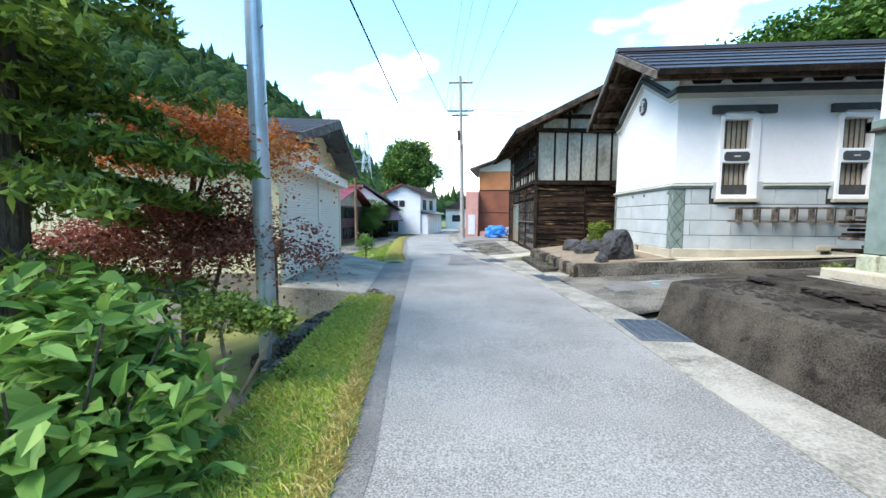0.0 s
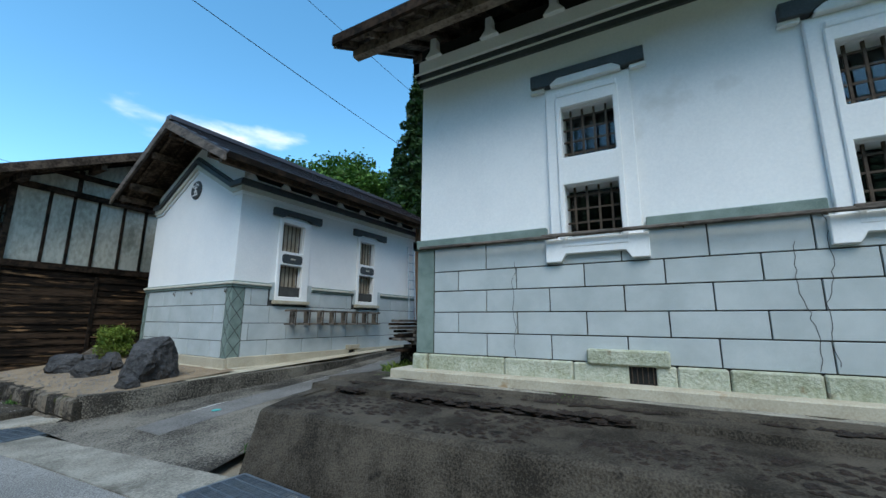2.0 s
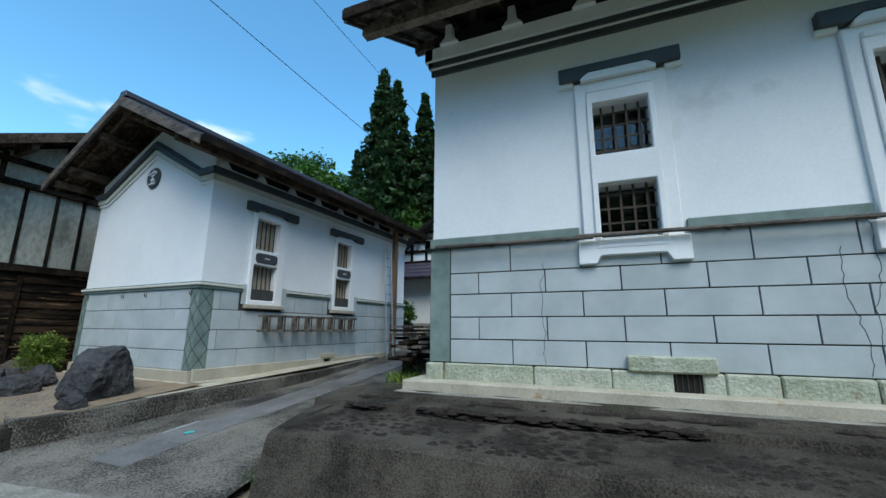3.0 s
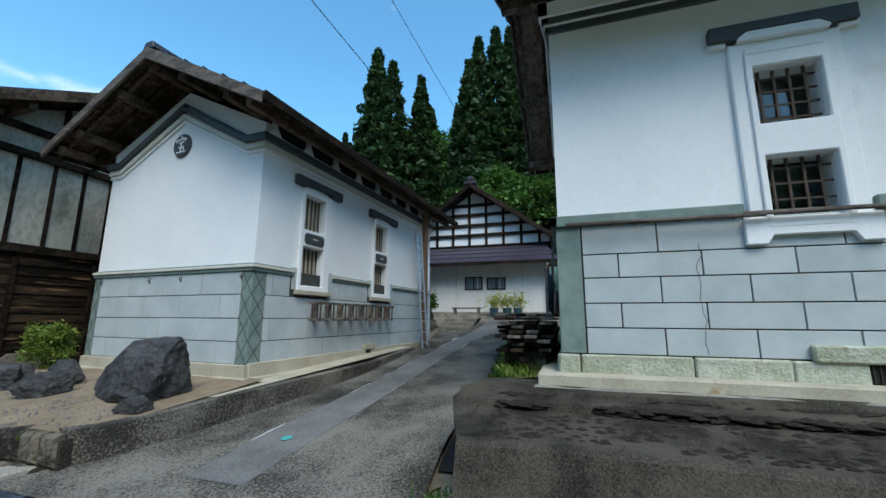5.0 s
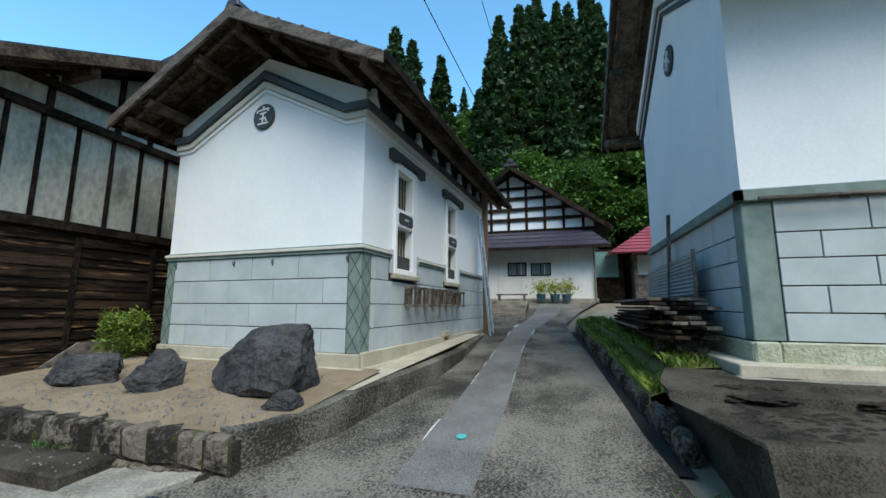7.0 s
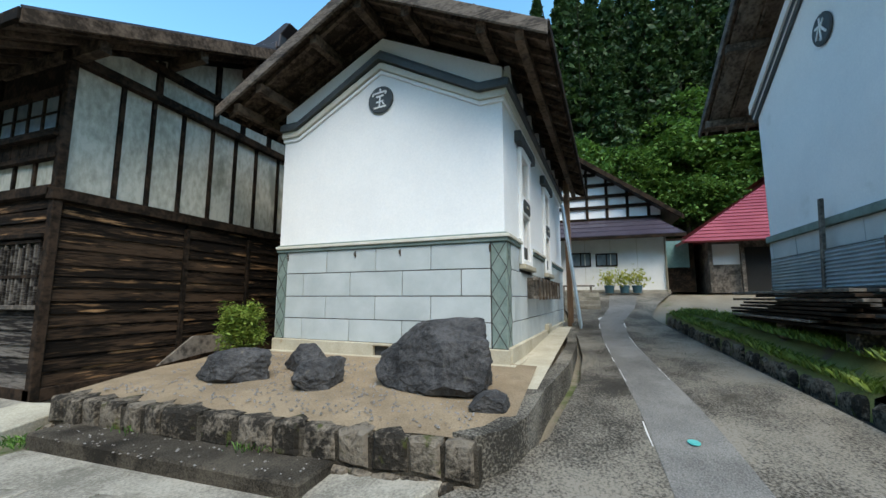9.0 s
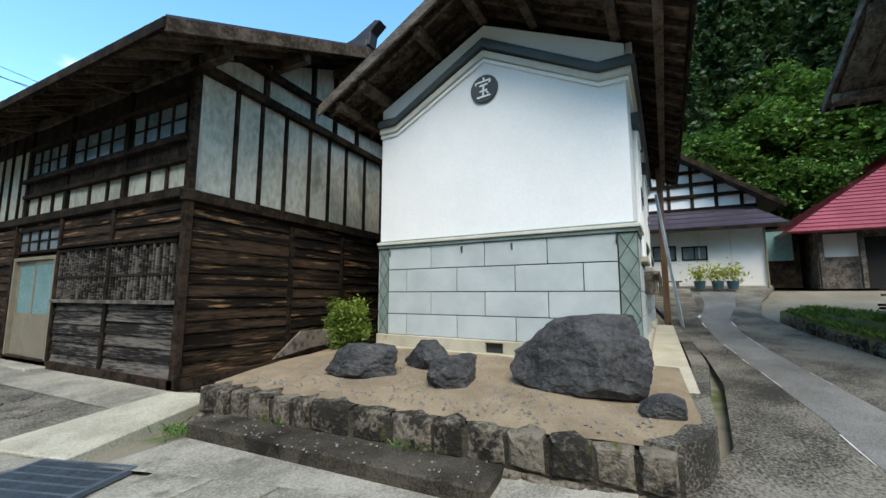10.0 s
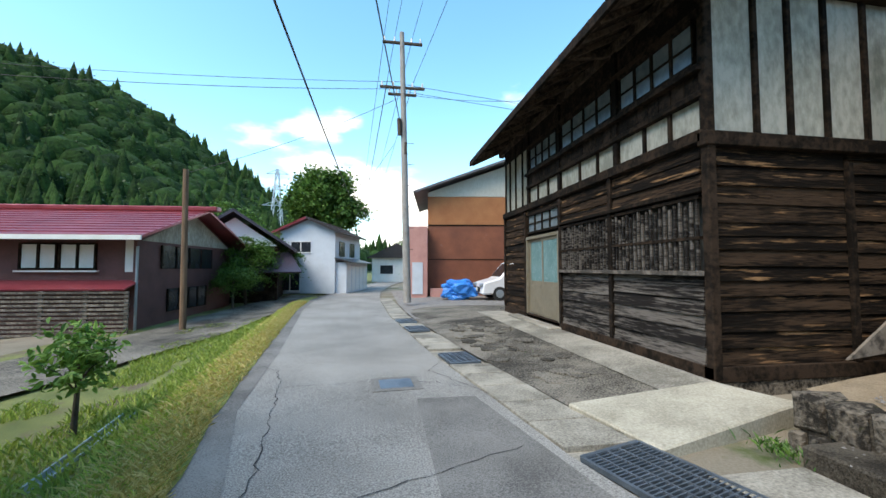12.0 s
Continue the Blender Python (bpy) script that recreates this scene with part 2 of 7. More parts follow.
BUFF = surface("buff_concrete", (0.34, 0.30, 0.22), (0.50, 0.46, 0.36), 0.9, 2, 50, 0.3, 0.003, spots=(0.30, 0.20, 0.10), spot_scale=2.5, spot_at=0.64)
# near-black colour that stands in for shade in hollows and unlit rooms
SHADE_BLACK = surface("painted_shade_black", (0.008, 0.008, 0.008), (0.015, 0.015, 0.014), 0.95, 3, 20, 0, 0)
IRON = surface("rusty_iron", (0.03, 0.022, 0.018), (0.11, 0.08, 0.055), 0.7, 20, 120, 0.4, 0.002, metal=0.4)
STEEL = surface("galvanised_steel", (0.30, 0.36, 0.40), (0.48, 0.54, 0.58), 0.4, 3, 80, 0.1, 0.001, metal=0.6)
POLE = surface("pole_concrete", (0.24, 0.22, 0.20), (0.36, 0.34, 0.31), 0.85, 3, 60, 0.2, 0.002)
GRATE = surface("grating_steel", (0.10, 0.13, 0.16), (0.20, 0.24, 0.28), 0.5, 4, 90, 0.1, 0.001, metal=0.6)
MOSSY = surface("mossy_stone", (0.022, 0.019, 0.015), (0.165, 0.14, 0.11), 0.95, 3.0, 22, 1.0, 0.03, spots=(0.055, 0.062, 0.018), spot_scale=5, spot_at=0.60, rnd=0.45, contrast=2.1, spec=0.2)
BASALT = surface("dark_basalt", (0.012, 0.012, 0.0125), (0.062, 0.060, 0.060), 0.8, 3.0, 20, 1.0, 0.03, spots=(0.13, 0.115, 0.085), spot_scale=5, spot_at=0.66, contrast=1.4)
STRAW = surface("dry_straw_edge", (0.40, 0.30, 0.10), (0.62, 0.50, 0.22), 0.95, 3, 60, 0.8, 0.02)
CRACK = surface("road_crack", (0.02, 0.02, 0.02), (0.04, 0.04, 0.04), 0.95, 8, 60, 0, 0)
WHITE_PAINT = surface("worn_white_line", (0.45, 0.45, 0.42), (0.65, 0.65, 0.62), 0.8, 8, 60, 0.1, 0.001)
TURF = surface("weedy_turf", (0.08, 0.105, 0.025), (0.20, 0.21, 0.065), 0.95, 1.2, 60, 0.8, 0.02, spots=(0.12, 0.095, 0.06), spot_scale=1.3, spot_at=0.54)
FOREST_FLOOR = surface("wooded_hillside", (0.022, 0.048, 0.014), (0.06, 0.105, 0.028), 0.95, 0.2, 3, 0.8, 0.3)
MIX_GROUND = surface("yard_ground", (0.14, 0.12, 0.085), (0.24, 0.21, 0.16), 0.95, 0.8, 50, 0.6, 0.01, spots=(0.06, 0.085, 0.02), spot_scale=0.7, spot_at=0.57)

# ---- the lie of the land ----
ROAD_Z = [(-200, 0.3), (0, 0.03), (17, -0.17), (25, -0.21), (40, -0.25), (200, -0.3)]
RIGHT = [(-30, 2.35), (0, 2.3), (5.5, 2.3), (8.5, 2.15), (10.8, 1.95), (13.2, 1.5), (15.4, 0.91), (16.9, 0.71), (19.7, 0.28), (25.4, -0.31), (32.6, -0.65), (40, -0.6), (50, 0.4), (62, 2.5)]
LEFT = [(-30, -0.62), (2.3, -0.71), (6.7, -1.14), (15.3, -2.03), (17, -2.37), (20.2, -2.78), (28, -3.75), (33, -4.1), (37, -3.9), (41, -3.4), (50, -2.4), (62, -0.4)]
DRIVE = [(2.2, -0.07), (2.8, -0.062), (3.4, 0.02), (4.5, 0.13), (8, 0.36), (11, 0.6), (13.1, 0.87), (15, 1.2), (17.4, 1.68), (22, 1.8)]
GUTTER = [(-30, 3.1), (0, 3.05), (6.0, 2.98), (8.5, 2.75), (10.8, 2.55), (13.2, 2.15), (15.4, 1.62), (16.9, 1.37), (19.7, 0.95), (25.4, 0.3), (32.6, -0.05), (40, 0.0)]


def road_z(y):
    return lerp_rows(ROAD_Z, y)


def smooth(a, b, x):
    t = min(max((x - a) / (b - a), 0.0), 1.0)
    return t * t * (3 - 2 * t)


def hill(x, y):
    """Wooded mountains: one far off across the valley, one close behind the farmhouse."""
    dx, dy = x, y - 6
    r = math.hypot(dx, dy)
    az = math.degrees(math.atan2(dx, dy))
    tall = lerp_rows([(-180, 30), (-140, 75), (-60, 80), (-39, 69), (-33, 65), (-30, 61), (-26, 53), (-20, 40), (-15, 27), (-10, 14), (-5, 5), (0, 2), (10, 0), (20, 4), (30, 12), (180, 30)], az)
    h = tall * smooth(60, 200, r)
    if x > 24:
        fade = smooth(72, 34, y)
        h = max(h, fade * min((x - 24) * 0.62, 40))
    n = noise.noise(Vector((x * 0.03, y * 0.03, 3.0))) * min(h * 0.12, 4)
    return h + n


def ground_z(x, y):
    rz = road_z(y)
    l, r = lerp_rows(LEFT, y), lerp_rows(RIGHT, y)
    if x > r - 0.3:
        up = lerp_rows(DRIVE, x) - 0.12 if x > r + 0.5 else rz - 0.1
        z = up + (rz + 0.02 * (x - r) - 0.06 - up) * smooth(13.5, 15.5, y)
        z = min(z, 1.68)
    elif x > l:
        z = rz - 0.1
    else:
        d = l - x
        if y < 8.7:
            z = lerp_rows([(0, rz - 0.12), (0.7, rz - 0.2), (1.4, -0.42), (2.6, -0.75), (5, -0.95)], d)
        elif y < 15.6:
            z = -0.5
        else:
            deep = lerp_rows([(15.6, -0.55), (20, -0.55), (26, -0.52), (30, -0.42), (34, -0.33), (38, -0.3)], y)
            z = lerp_rows([(0, rz - 0.1), (0.5, rz - 0.12), (1.6, deep), (7, deep - 0.06), (12, deep - 0.5)], d)
    return z + hill(x, y)


def axis_steps(lo, hi, fine_lo, fine_hi, step):
    xs = list(np.arange(fine_lo, fine_hi + 0.01, step))
    s, x = step, fine_hi
    while x < hi:
        s *= 1.22
        x = min(x + s, hi)
        xs.append(x)
    s, x = step, fine_lo
    while x > lo:
        s *= 1.22
        x = max(x - s, lo)
        xs.insert(0, x)
    return [float(v) for v in xs]


gx, gy = axis_steps(-1500, 1500, -12, 26, 0.5), axis_steps(-1200, 2500, -4, 44, 0.7)
m = M()
m.v = [(x, y, ground_z(x, y)) for y in gy for x in gx]
nx = len(gx)
m.f = [(j * nx + i, j * nx + i + 1, (j + 1) * nx + i + 1, (j + 1) * nx + i) for j in range(len(gy) - 1) for i in range(nx - 1)]
ground = structure("ground", m, MIX_GROUND, "bare and weedy village ground running up into wooded hills", smooth=True)
ground.data.materials.append(FOREST_FLOOR)
ground.data.materials.append(TURF)
for p in ground.data.polygons:
    c = p.center
    if hill(c.x, c.y) > 0.6:
        p.material_index = 1
    elif c.x < lerp_rows(LEFT, c.y) and (c.y > 15.2 and c.x > -9 or c.y < 9):
        p.material_index = 2


def ribbon(name, mat, left, right, y0, y1, step, lift=0.0, z=None, across=1, label="", thick=0.0):
    """A strip between two edge lines (rows of y, x), following the road's slope."""
    m, ys = M(), []
    y = y0
    while y < y1 - 1e-6:
        ys.append(y)
        y += step
    ys.append(y1)
    w = across + 1
    for y in ys:
        a, b = lerp_rows(left, y), lerp_rows(right, y)
        for k in range(w):
            x = a + (b - a) * k / across
            m.v.append((x, y, (z(x, y) if z else road_z(y)) + lift))
    m.f = [(j * w + k, j * w + k + 1, (j + 1) * w + k + 1, (j + 1) * w + k) for j in range(len(ys) - 1) for k in range(across)]
    if thick:
        n = len(m.v)
        m.v += [(x, y, zz - thick) for x, y, zz in m.v]
        m.f += [(j * w + across, (j + 1) * w + across, n + (j + 1) * w + across, n + j * w + across) for j in range(len(ys) - 1)]
        m.f += [((j + 1) * w, j * w, n + j * w, n + (j + 1) * w) for j in range(len(ys) - 1)]
    return structure(name, m, mat, label, smooth=False)


road = ribbon("road", ASPHALT, LEFT, RIGHT, -30, 62, 0.5, label="worn light grey asphalt village road", across=4)
ribbon("road_edge", PATCH, LEFT, [(y, x + 0.28 + 0.1 * math.sin(y * 1.7)) for y, x in LEFT], -30, 40, 0.25, lift=0.004, label="darker weathered asphalt along the grass verge")
ribbon("gutter_strip", CONCRETE, RIGHT, GUTTER, -30, 8.6, 0.5, lift=0.012, label="stained concrete gutter strip beside the road", across=2, thick=0.3)
ribbon("gutter_strip", CONCRETE, RIGHT, GUTTER, 8.6, 11.2, 0.5, lift=0.010, label="stained concrete gutter strip beside the road", across=2, thick=0.3)

# driveway: old washed concrete with a dark asphalt strip down its middle
DL = [(2.7, 10.6), (3.4, 10.1), (4.0, 9.75), (6.2, 9.45), (8, 9.4), (10, 9.5), (13, 9.75), (14.3, 9.9), (17.4, 10.4)]
DR = [(2.7, 6.35), (4.0, 6.55), (4.7, 6.65), (6, 6.72), (8.7, 6.9), (11.2, 7.15), (13.1, 7.4), (15.2, 6.9), (17.4, 6.0)]


def drive_strip(name, mat, a, b, x0, x1, lift, label, across=6, step=0.35):
    m, xs = M(), list(np.arange(x0, x1, step)) + [x1]
    w = across + 1
    for x in xs:
        for k in range(w):
            m.v.append((x, lerp_rows(a, x) + (lerp_rows(b, x) - lerp_rows(a, x)) * k / across, lerp_rows(DRIVE, x) + lift))
    m.f = [(j * w + k, (j + 1) * w + k, (j + 1) * w + k + 1, j * w + k + 1) for j in range(len(xs) - 1) for k in range(across)]
    return structure(name, m, mat, label)


drive_strip("driveway", RAMP, DR, DL, 2.7, 17.4, 0.0, "sloping driveway of worn exposed-aggregate concrete")
S0 = [(3.3, 8.12), (5.4, 8.14), (10, 8.35), (12.5, 8.25), (14.5, 7.7), (16.9, 7.3)]
S1 = [(3.3, 8.8), (5.2, 8.8), (9.9, 8.95), (12.5, 8.9), (14.5, 8.5), (16.9, 8.3)]
drive_strip("driveway_patch", PATCH, S0, S1, 3.3, 16.9, 0.006, "dark asphalt repair strip along the driveway", 2)
for k, line in enumerate((S0, S1)):
    rng = random.Random(k)
    x = 3.4
    while x < 13:
        d = rng.uniform(0.25, 0.8)
        y, y2 = lerp_rows(line, x), lerp_rows(line, x + d)
        off = rng.uniform(-0.02, 0.02)
        if rng.random() < 0.38:
            q = M().add([(x, y + off, lerp_rows(DRIVE, x) + 0.009), (x + d, y2 + off, lerp_rows(DRIVE, x + d) + 0.009), (x + d, y2 + off + 0.012, lerp_rows(DRIVE, x + d) + 0.009), (x + d * 0.5, y + off + 0.02, lerp_rows(DRIVE, x + d * 0.5) + 0.009), (x, y + off + 0.008, lerp_rows(DRIVE, x) + 0.009)], [(0, 1, 2, 3, 4)])
            structure("seam_line", q, WHITE_PAINT, "pale crumbling edge of an asphalt patch")
        x += d
TEAL = surface("teal_survey_mark", (0.05, 0.35, 0.33), (0.09, 0.45, 0.42), 0.6, 8, 60, 0.1, 0.001)
spot = M()
spot.prism([(0.075 * math.cos(a * math.pi / 6), 0.055 * math.sin(a * math.pi / 6)) for a in range(12)], 0, 0.012, "z")
mark = thing("valve_cover", pose(4.28, 8.45, 0.117), "small round teal cap set in the driveway", "cover")
part("cap", spot, TEAL, mark, bevel=0.003)


def grating(x, y, z, rz, length, width, bars=26):
    """A steel drain grating: rim, cross bars and five bearing bars."""
    g = thing("drain_grating", pose(x, y, z, 0, 0, rz), "grey galvanised steel drain grating in the gutter", "grating", "road drain gratings")
    f = M()
    for s in (-1, 1):
        f.box(-width / 2, width / 2, s * length / 2 - 0.02, s * length / 2 + 0.02, -0.03, 0.012)
        f.box(s * width / 2 - 0.015, s * width / 2 + 0.015, -length / 2, length / 2, -0.03, 0.010)
    part("rim", f, GRATE, g)
    # no pit is cut: a black plate paints its shade below the bars
    part("drain_pit", M().box(-width / 2 + 0.02, width / 2 - 0.02, -length / 2 + 0.02, length / 2 - 0.02, -0.03, -0.018), SHADE_BLACK, g)
    bar = M().box(-width / 2 + 0.016, width / 2 - 0.016, -0.006, 0.006, -0.016, 0.006).mesh("bar", GRATE)
    long_bar = M().box(-0.007, 0.007, -length / 2 + 0.02, length / 2 - 0.02, -0.016, 0.009).mesh("long_bar", GRATE)
    for i in range(bars):
        part("bar", bar, GRATE, g, at=pose(0, -length / 2 + length * (i + 0.5) / bars, 0))
    for i in range(4):
        part("long_bar", long_bar, GRATE, g, at=pose(-width / 2 + width * (i + 1) / 5, 0, 0))
    return g


# gratings across the gutter: at the driveway's two sides and by the wooden house
grating(2.72, 5.45, road_z(5.4) + 0.02, -4, 1.0, 0.62)
grating(2.5, 10.4, road_z(10.4) + 0.018, 8, 1.0, 0.6)
grating(1.42, 15.0, road_z(15) + 0.014, 17, 1.0, 0.66)
ribbon("gutter_bed", CONCRETE, RIGHT, [(y, x + 0.04) for y, x in GUTTER], 11.2, 33, 0.4, lift=-0.035, label="concrete gutter walls under the covers", across=1, thick=0.3)
for y, n in ((19.1, 0.75), (22.6, 0.75), (24.2, 0.75)):
    grating((lerp_rows(RIGHT, y) + lerp_rows(GUTTER, y)) / 2, y, road_z(y) + 0.02, 8, n, 0.5, 20)

# concrete gutter covers, one by one, from the drain by the wooden house onwards
rng = random.Random(4)
y = 11.25
while y < 33:
    d = 0.62
    blocked = any(abs(y + d / 2 - c) < 0.62 for c in (15.0, 19.1, 22.6, 24.2))
    if not blocked:
        a0, a1, b0, b1 = lerp_rows(RIGHT, y), lerp_rows(RIGHT, y + d - 0.022), lerp_rows(GUTTER, y), lerp_rows(GUTTER, y + d - 0.022)
        z0, z1 = road_z(y) + 0.012 + rng.uniform(0, 0.01), road_z(y + d) + 0.012 + rng.uniform(0, 0.008)
        s = M().slab((a0 + 0.02, y, z0), (b0, y, z0), (b1, y + d - 0.022, z1), (a1 + 0.02, y + d - 0.022, z1), 0.09)
        part("gutter_cover", s, CONCRETE, road, bevel=0.006)
    y += d
# patched concrete apron in front of the wooden house, cracked old paving behind the gutter
APRON = [(15.55, 3.3), (17, 3.26), (22.5, 3.25), (27, 4.5), (40, 6.5)]
ribbon("apron", RAMP, GUTTER, APRON, 15.75, 30, 0.5, lift=0.02, z=lambda x, y: road_z(y) + 0.1 * min(max(x - lerp_rows(GUTTER, y), 0), 2.0) * smooth(31, 24, y), across=5, label="cracked old concrete forecourt")
ribbon("apron_walk", CONCRETE, [(16.4, 2.55), (20, 2.45), (24.5, 2.35)], [(16.4, 3.25), (24.5, 3.24)], 16.4, 24.5, 0.4, lift=0.032, z=lambda x, y: road_z(y) + 0.1 * min(max(x - lerp_rows(GUTTER, y), 0), 2.0) * smooth(31, 24, y), across=2, label="narrow concrete walk along the wooden wall")
# pale concrete bridge slab over the ditch
m = M().slab((1.66, 15.36, -0.11), (3.45, 15.7, 0.06), (3.2, 16.5, 0.06), (1.40, 16.5, -0.10), 0.32)
structure("ditch_slab", m, PALE_CONCRETE, "pale concrete slab bridging the ditch", bevel=0.015)
GRAVEL = surface("gravel", (0.13, 0.12, 0.11), (0.30, 0.28, 0.26), 0.95, 5, 60, 1.0, 0.02)
ribbon("gravel_yard", GRAVEL, [(24.4, 0.4), (30, 0.15), (40, 0.1)], [(24.4, 9), (40, 9)], 24.4, 40, 1.0, lift=0.028, z=lambda x, y: road_z(y) + 0.08 * smooth(0.3, 2.5, x), across=6, label="grey gravel parking yard")
# cracks in the asphalt
rng = random.Random(8)


def crack(points, w=0.008):
    m = M()
    for (x0, y0), (x1, y1) in zip(points, points[1:]):
        steps = max(2, int(math.hypot(x1 - x0, y1 - y0) / 0.12))
        last = None
        for i in range(steps + 1):
            t = i / steps
            x, y = x0 + (x1 - x0) * t + rng.uniform(-0.03, 0.03), y0 + (y1 - y0) * t + rng.uniform(-0.03, 0.03)
            p = (x, y, road_z(y) + 0.007)
            if last:
                d = Vector((p[1] - last[1], last[0] - p[0], 0)).normalized() * w * rng.uniform(0.3, 0.8)
                m.add([Vector(last) - d, Vector(last) + d, Vector(p) + d, Vector(p) - d], [(0, 1, 2, 3)])
            last = p
    structure("road_crack", m, CRACK, "dark irregular crack in the road")


crack([(-1.6, 14.3), (-1.55, 15.6), (-1.72, 16.6), (-1.95, 18.0), (-2.15, 18.7), (-2.5, 19.1)])
crack([(-1.1, 15.0), (-0.3, 15.3), (0.6, 15.7)])
crack([(-1.9, 17.8), (-0.9, 17.9), (0.1, 17.75), (0.4, 17.5)])
crack([(0.5, 19.2), (0.1, 18.4), (0.75, 17.0)])
ribbon("asphalt_patch", PATCH, [(13.2, -0.25), (17.1, -0.2)], [(13.2, 1.3), (14.3, 1.0), (17.1, 0.5)], 13.2, 17.1, 0.4, lift=0.005, label="slightly darker asphalt trench repair")
mh = thing("manhole_cover", pose(-0.42, 17.75, road_z(17.75) + 0.004, 0, 0, 4), "small grey steel manhole cover in the road", "cover")
part("rim", M().box(-0.32, 0.32, -0.3, 0.3, 0, 0.006), PATCH, mh, "dark asphalt collar")
part("lid", M().box(-0.22, 0.22, -0.2, 0.2, 0.004, 0.012), GRATE, mh, bevel=0.004)

# ---- building blocks for the houses ----
BOARD = surface("weathered_boarding", (0.008, 0.006, 0.0045), (0.056, 0.035, 0.022), 0.92, 1.2, 9, 1.0, 0.014, rnd=0.45, spots=(0.29, 0.165, 0.082), spot_scale=2.1, spot_at=0.595, mid=0.3, spec=0.1, stretch=(0.5, 0.5, 6.0), contrast=2.0)
BOARD_GREY = surface("silvered_boarding", (0.012, 0.010, 0.009), (0.135, 0.12, 0.105), 0.92, 1.2, 7, 0.9, 0.010, rnd=0.35, stretch=(0.5, 0.5, 6.0), contrast=2.0, mid=0.4, spec=0.15)
OLD_PLASTER = surface("stained_old_plaster", (0.26, 0.255, 0.205), (0.48, 0.465, 0.39), 0.9, 1.3, 12, 0.3, 0.004, rnd=0.15, contrast=1.3, spots=(0.20, 0.205, 0.165), spot_scale=1.1, spot_at=0.58, stretch=(1, 1, 0.5))
RED_METAL = surface("red_sheet_roof", (0.22, 0.03, 0.045), (0.36, 0.075, 0.09), 0.32, 0.8, 40, 0.1, 0.002, metal=0.35)
PURPLE_METAL = surface("purple_brown_sheet_roof", (0.05, 0.04, 0.055), (0.09, 0.075, 0.10), 0.3, 0.8, 40, 0.1, 0.002, metal=0.3)
GLASS = glass_surface("window_glass")
FROSTED = surface("frosted_glass", (0.10, 0.20, 0.20), (0.16, 0.28, 0.28), 0.25, 2, 30, 0.05, 0.001)
BRONZE = surface("bronze_aluminium", (0.20, 0.17, 0.12), (0.28, 0.245, 0.18), 0.5, 4, 80, 0.05, 0.001, metal=0.3)
CREAM = surface("cream_plaster_moulding", (0.50, 0.48, 0.40), (0.62, 0.60, 0.53), 0.85, 3, 40, 0.1, 0.002)
SLATBOARD = surface("pale_board_shutter", (0.30, 0.24, 0.17), (0.44, 0.38, 0.29), 0.85, 4, 40, 0.4, 0.003, rnd=0.3)
BARGE = surface("weathered_barge_board", (0.038, 0.030, 0.025), (0.145, 0.12, 0.10), 0.9, 2, 12, 0.8, 0.006, stretch=(1, 1, 4), contrast=1.6)


def pierced(m, horiz, a0, a1, z0, z1, d0, d1, holes):
    """A wall with rectangular openings. horiz: 'x' or 'y' is the way the wall runs; d0..d1 its thickness; holes: (a0, a1, z0, z1)."""
    A = sorted({a0, a1, *[c for h in holes for c in h[:2] if a0 < c < a1]})
    Z = sorted({z0, z1, *[c for h in holes for c in h[2:] if z0 < c < z1]})

    def solid(i, k):
        if not (0 <= i < len(A) - 1 and 0 <= k < len(Z) - 1):
            return False
        a, z = (A[i] + A[i + 1]) / 2, (Z[k] + Z[k + 1]) / 2
        return not any(h[0] < a < h[1] and h[2] < z < h[3] for h in holes)

    ids, verts, faces = {}, [], []

    def corner(i, k, d):
        if (i, k, d) not in ids:
            ids[(i, k, d)] = len(verts)
            verts.append((A[i], d, Z[k]) if horiz == "x" else (d, A[i], Z[k]))
        return ids[(i, k, d)]

    for i in range(len(A) - 1):
        for k in range(len(Z) - 1):
            if not solid(i, k):
                continue
            for d in (d0, d1):
                faces.append((corner(i, k, d), corner(i + 1, k, d), corner(i + 1, k + 1, d), corner(i, k + 1, d)))
            for (p, q), near in ((((i, k), (i, k + 1)), (i - 1, k)), (((i + 1, k), (i + 1, k + 1)), (i + 1, k)), (((i, k), (i + 1, k)), (i, k - 1)), (((i, k + 1), (i + 1, k + 1)), (i, k + 1))):
                if not solid(*near):
                    faces.append((corner(*p, d0), corner(*q, d0), corner(*q, d1), corner(*p, d1)))
    return m.add(verts, faces)


BLOCKS = {}


def block(parent, mat, face, a0, a1, z0, z1, d, name="stone_block"):
    """One facing stone. face: 'x-' looks to -x (runs along y), 'y-' to -y, 'y+' to +y; d: the wall's plane."""
    w, h, g = round(a1 - a0, 3), round(z1 - z0, 3), 0.0075
    key = (face[0], w, h, mat.name)
    if key not in BLOCKS:
        m = M().box(-0.03, 0.0, g, w - g, g, h - g) if face[0] == "x" else M().box(g, w - g, -0.03, 0.0, g, h - g)
        BLOCKS[key] = m.mesh(name, mat, 0.004)
    at = pose(d, a0, z0) if face[0] == "x" else pose(a0, d, z0) if face == "y-" else pose(a0, d + 0.03, z0)
    return part(name, BLOCKS[key], mat, parent, at=at)


